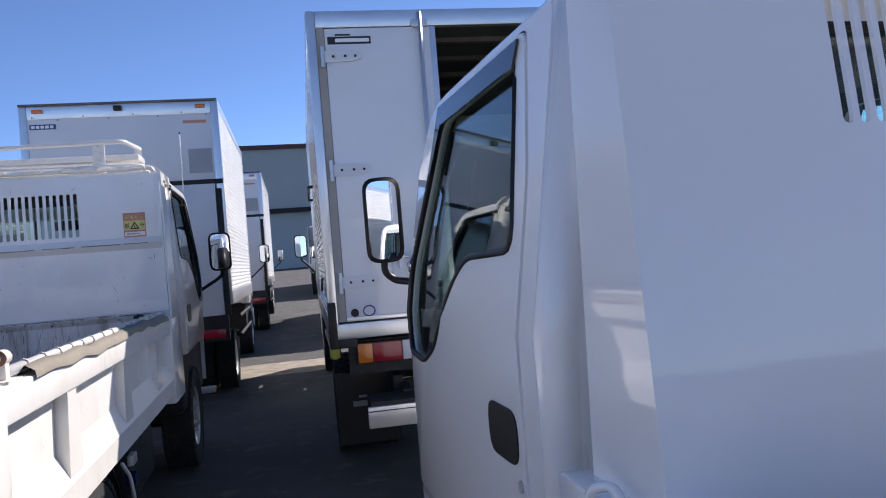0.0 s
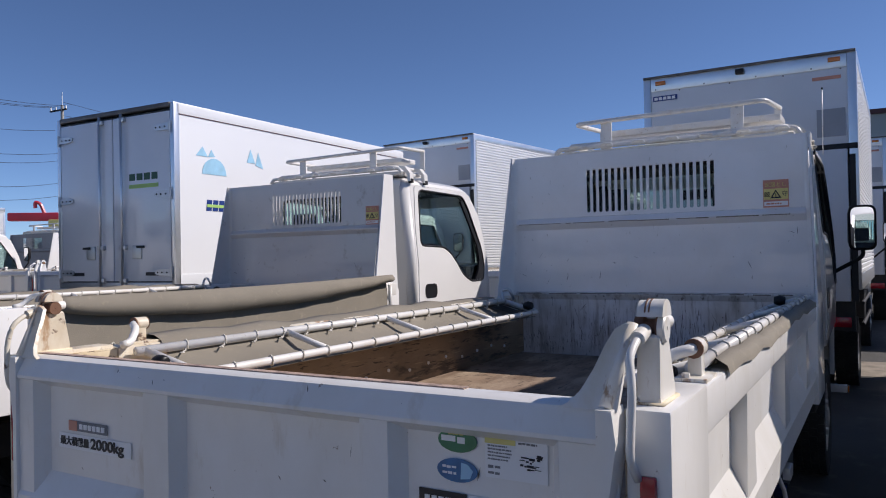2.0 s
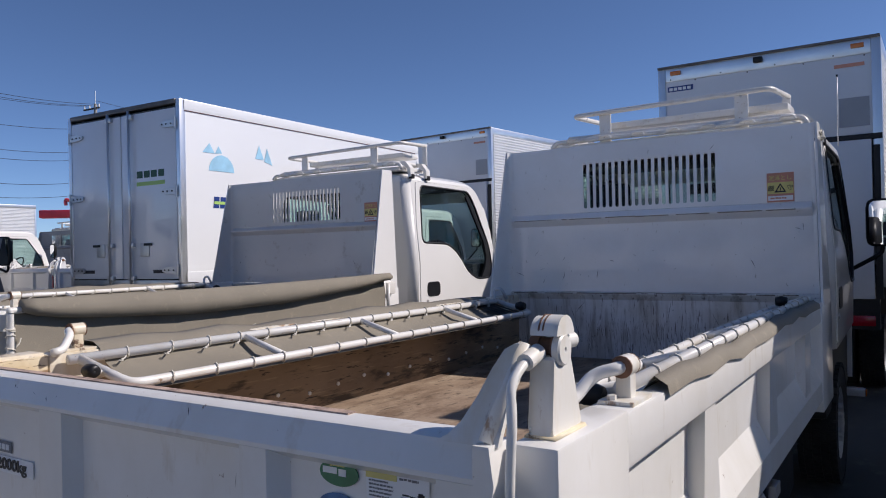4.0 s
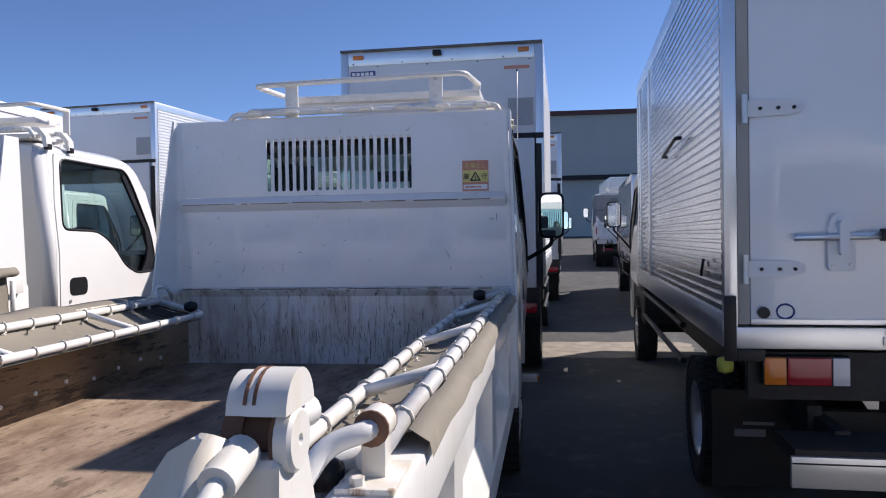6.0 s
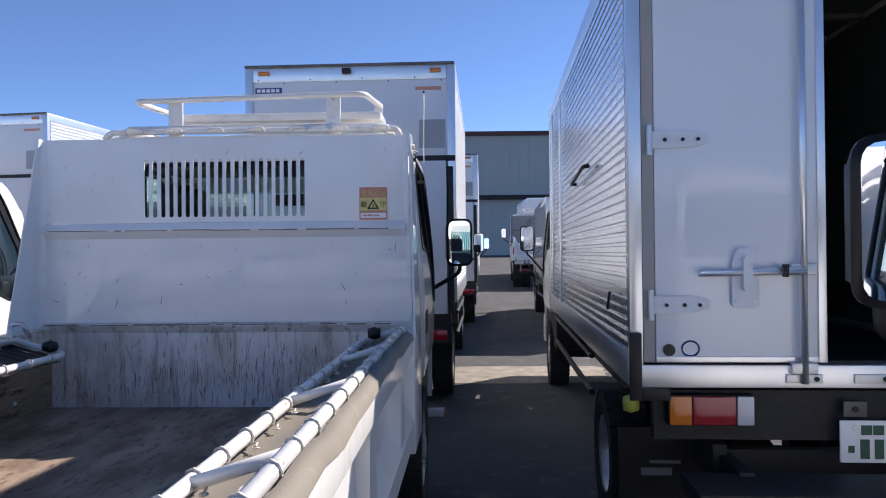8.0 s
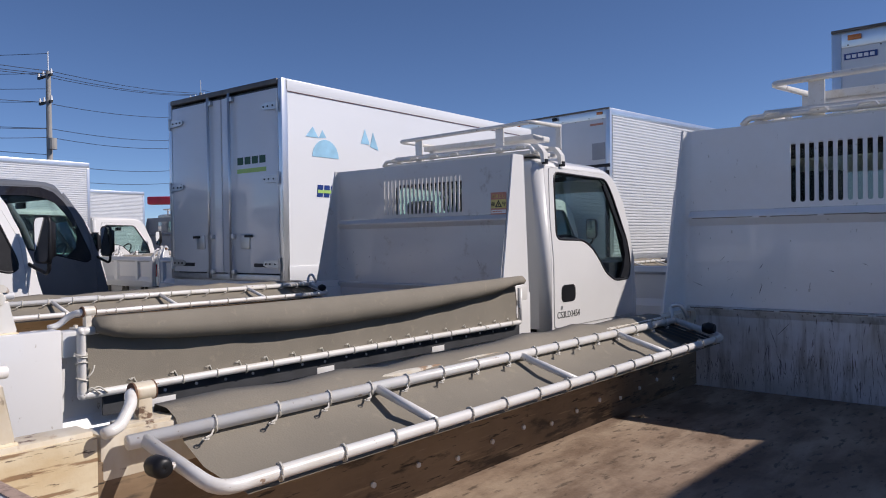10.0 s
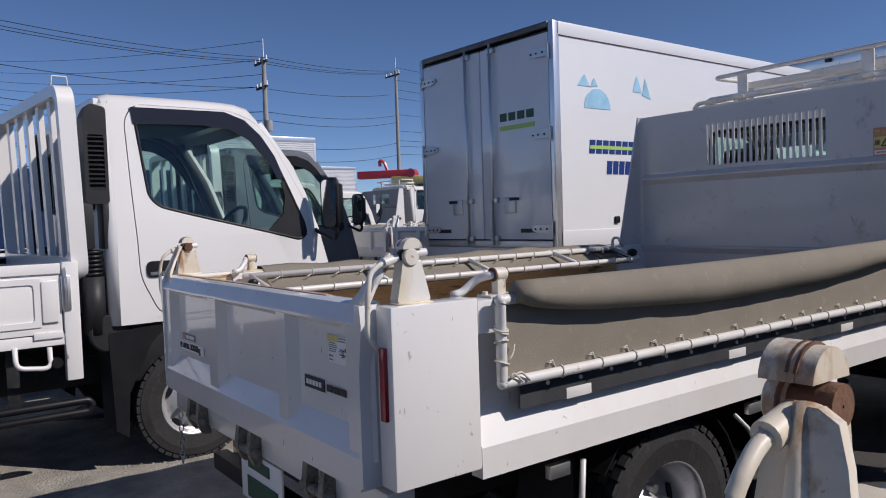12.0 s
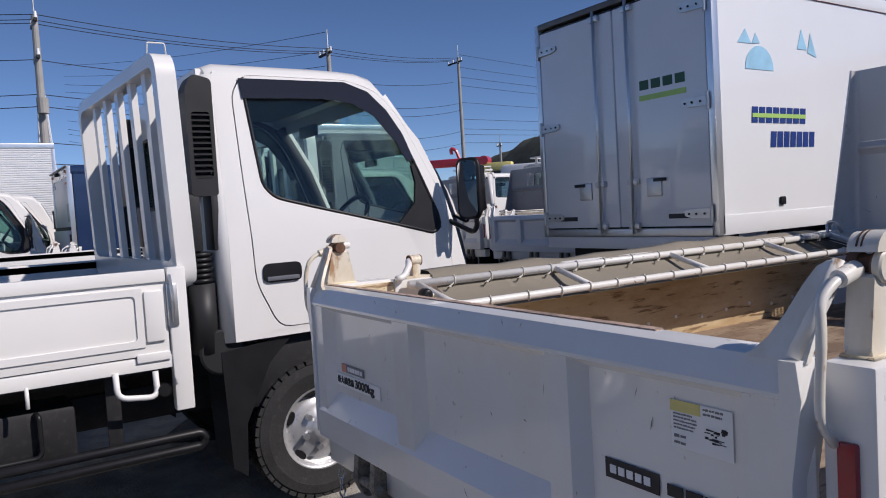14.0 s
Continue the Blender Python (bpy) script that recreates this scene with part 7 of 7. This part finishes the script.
wh = thing("warehouse", pose(0, 75, 1.15), "long grey-green clad warehouse with a dark red roof edge", "building")
wl = part("wall", box(-8, 60, 0, 20, 0, 11.6), WALLM, wh)
part("roof_edge", box(-8.2, 60.2, -0.3, 20.3, 11.6, 12.0), ROOFRED, wh, "dark red roof edge")
part("canopy", box(-8.1, 60.1, -0.6, 0.02, 5.45, 5.85), FRAME, wh, "dark canopy band")
b = box(-0.01, 0.01, -0.03, 0.0, 0, 11.6)
rb = part("cladding_rib", b, WALLM, wl)
rb.location = (-7.5, 0, 0)
pieces("cladding_rib", rb, wl, [(-7.5 + 0.9 * k, 0, 0) for k in range(1, 75)])


# ---- poles and wires ----
def pole(x, y, h, arms, label, extra=True):
    t = thing("utility_pole", pose(x, y, 0), label, "utility pole", "poles along the road")
    part("shaft", cyl((0, 0, -0.2), (0, 0, h), 0.17, 12, r2=0.10), CONC, t, "tapered concrete shaft")
    for z, half in arms:
        c = part("crossarm", box(-half, half * 0.35, -0.05, 0.05, z - 0.05, z + 0.05), FRAME, t)
        for k in (-0.95, -0.5, 0.3):
            part("insulator", cyl((half * k, 0, z + 0.05), (half * k, 0, z + 0.26), 0.06, 8, r2=0.04), STICKW, c)
    if extra:
        part("transformer", cyl((0.3, 0, h * 0.62), (0.3, 0, h * 0.62 + 0.5), 0.18, 12), CONC, t, "small canister")
        part("junction_box", box(-0.5, -0.12, -0.1, 0.1, h * 0.36, h * 0.36 + 0.16), STICKW, t)
    part("top_pin", cyl((0, 0, h), (0, 0, h + 0.9), 0.03, 6), ALUDULL, t)
    return t


poles = [(-31.0, 6.1, 8.6), (-35.85, 18.96, 9.4), (-47.1, 34.5, 12.2), (-40.0, -14.0, 9.5)]
for k, (x, y, h) in enumerate(poles):
    pole(x, y, h, ((h - 0.2, 1.0), (h - 1.4, 0.9)) if k != 2 else ((h - 0.3, 1.3),), "weathered concrete utility pole with crossarms", k in (0, 1))
pole(-60.0, 48.0, 7.5, ((7.2, 0.5),), "weathered concrete utility pole with crossarms", False)


def wire(a, c, sag):
    pts = []
    for k in range(17):
        q = k / 16
        p = Vector(a).lerp(Vector(c), q)
        p.z -= sag * 1.4 * q * (1 - q)
        pts.append(p)
    o = part("power_line", tube(pts, 0.013, 4), FRAME)
    tagged(o, "thin black overhead power line", "power line", "overhead lines")


for (xa, ya, ha), (xb, yb, hb) in ((poles[3], poles[0]), (poles[0], poles[1]), (poles[1], poles[2])):
    for dz, off, sag in ((-0.05, -0.9, 0.7), (-0.05, -0.4, 0.75), (-0.05, 0.3, 0.65), (-1.3, -0.8, 0.8), (-2.6, 0.0, 0.9), (-3.0, 0.0, 1.0), (-4.2, 0.0, 1.0), (-4.9, 0.0, 0.9)):
        wire((xa + off, ya, ha + dz), (xb + off, yb, hb + dz * (1.25 if hb > 12 else 1.0)), sag)
for z, sag in ((10.2, 1.0), (9.3, 1.0), (8.6, 1.1), (8.0, 1.2), (6.8, 1.0), (5.6, 0.8), (4.9, 0.9), (4.5, 0.9), (3.9, 0.8)):
    wire((-47.0, 34.5, z + 2.2), (-70.0, 95.0, z + 6), sag)
    wire((-35.8, 19.0, z), (-72.0, 12.0, z + 5.0), sag)


def pylon(x, y, h):
    t = thing("lattice_pylon", pose(x, y, 0), "faint steel lattice pylon far away", "pylon")
    for sx in (-1, 1):
        for sy in (-1, 1):
            part("leg", tube([(sx * h * 0.07, sy * h * 0.07, 0), (sx * h * 0.015, sy * h * 0.015, h)], 0.16, 4), PANEL, t)
    b = bmesh.new()
    for k in range(12):
        z0, z1 = h * k / 12, h * (k + 1) / 12
        r0, r1 = h * (0.07 - 0.055 * k / 12), h * (0.07 - 0.055 * (k + 1) / 12)
        for s in (-1, 1):
            tube([(-s * r0, -r0, z0), (s * r1, -r1, z1)], 0.1, 4, b)
            tube([(r0, -s * r0, z0), (r1, s * r1, z1)], 0.1, 4, b)
    part("lattice", b, PANEL, t)
    for z in (h * 0.72, h * 0.82, h * 0.92):
        part("crossarm", tube([(-h * 0.1, 0, z), (h * 0.1, 0, z)], 0.2, 4), PANEL, t)


pylon(-190, 22, 34)
pylon(-330, 62, 36)


# ---- crane truck and wooded hill behind ----
def crane_truck(m):
    t = thing("crane_truck", m, "flatbed truck with a folded red loading crane", "crane truck")
    part("boom", box(-1.5, 0.45, -0.16, 0.16, 2.86, 3.14, 0.05), CRANERED, t, "red folded boom")
    part("boom_foot", box(-0.2, 1.5, -0.2, 0.2, 2.62, 2.90, 0.04), STICKY, t, "yellow boom foot")
    part("winch", cyl((0.55, -0.25, 3.0), (0.55, 0.25, 3.0), 0.16, 14), CRANERED, t, "red winch drum")
    part("boom_tip", tube(bend([(-0.35, 0, 3.05), (-0.5, 0, 3.45), (-0.68, 0, 3.52), (-0.66, 0, 3.3)], 0.1), 0.06, 6), CRANERED, t, "red hook block")
    part("column", box(0.25, 0.7, -0.2, 0.2, 2.3, 2.84, 0.05), STICKY, t, "yellow crane column")
    part("outrigger", box(-0.8, 0.8, -0.35, 0.35, 0.9, 1.3, 0.03), STICKY, t, "yellow outrigger box")
    part("mast", box(0.3, 0.65, -0.2, 0.2, 1.3, 2.3, 0.03), FRAME, t)
    part("deck", box(-5.0, 1.0, -1.0, 1.0, 0.9, 1.35, 0.02), PANEL, t, "grey load deck")
    part("cab_box", box(1.3, 3.2, -1.0, 1.0, 0.6, 2.75, 0.15), WHITE, t, "white cab")
    for x in (-3.2, 2.4):
        for s in (-1, 1):
            part("wheel", cyl((x, s * 0.8, 0.45), (x, s * 1.0, 0.45), 0.45, 20), RUBBER, t)
    return t


CRANERED = mat("crane_red", (0.55, 0.03, 0.05), 0.35, coat=0.3)
crane_truck(pose(-24.1, 18.5, 0.0, 0, 0, 38))

HILLM = mat("far_woods", (0.045, 0.05, 0.035), 0.9, var=0.5, scale=0.2, bump=1.0, bscale=0.6)
b = bmesh.new()
rnd = random.Random(9)
n, mrows = 60, 8
grid = []
for i in range(n + 1):
    q = i / n
    hh = 24 * math.sin(math.pi * q) ** 0.3 + rnd.uniform(-0.8, 0.8)
    grid.append([b.verts.new((-209 + 130 * q, 150 + 40 * (k / mrows) - 20, max(0, hh) * math.sin(math.pi * 0.5 * min(1, k / mrows * 1.6)) + rnd.uniform(-0.5, 0.5))) for k in range(mrows + 1)])
for P, Q in zip(grid, grid[1:]):
    for k in range(mrows):
        b.faces.new((P[k], Q[k], Q[k + 1], P[k + 1]))
tagged(part("wooded_hill", b, HILLM), "dark wooded hill in the distance", "hill", kind="structure")
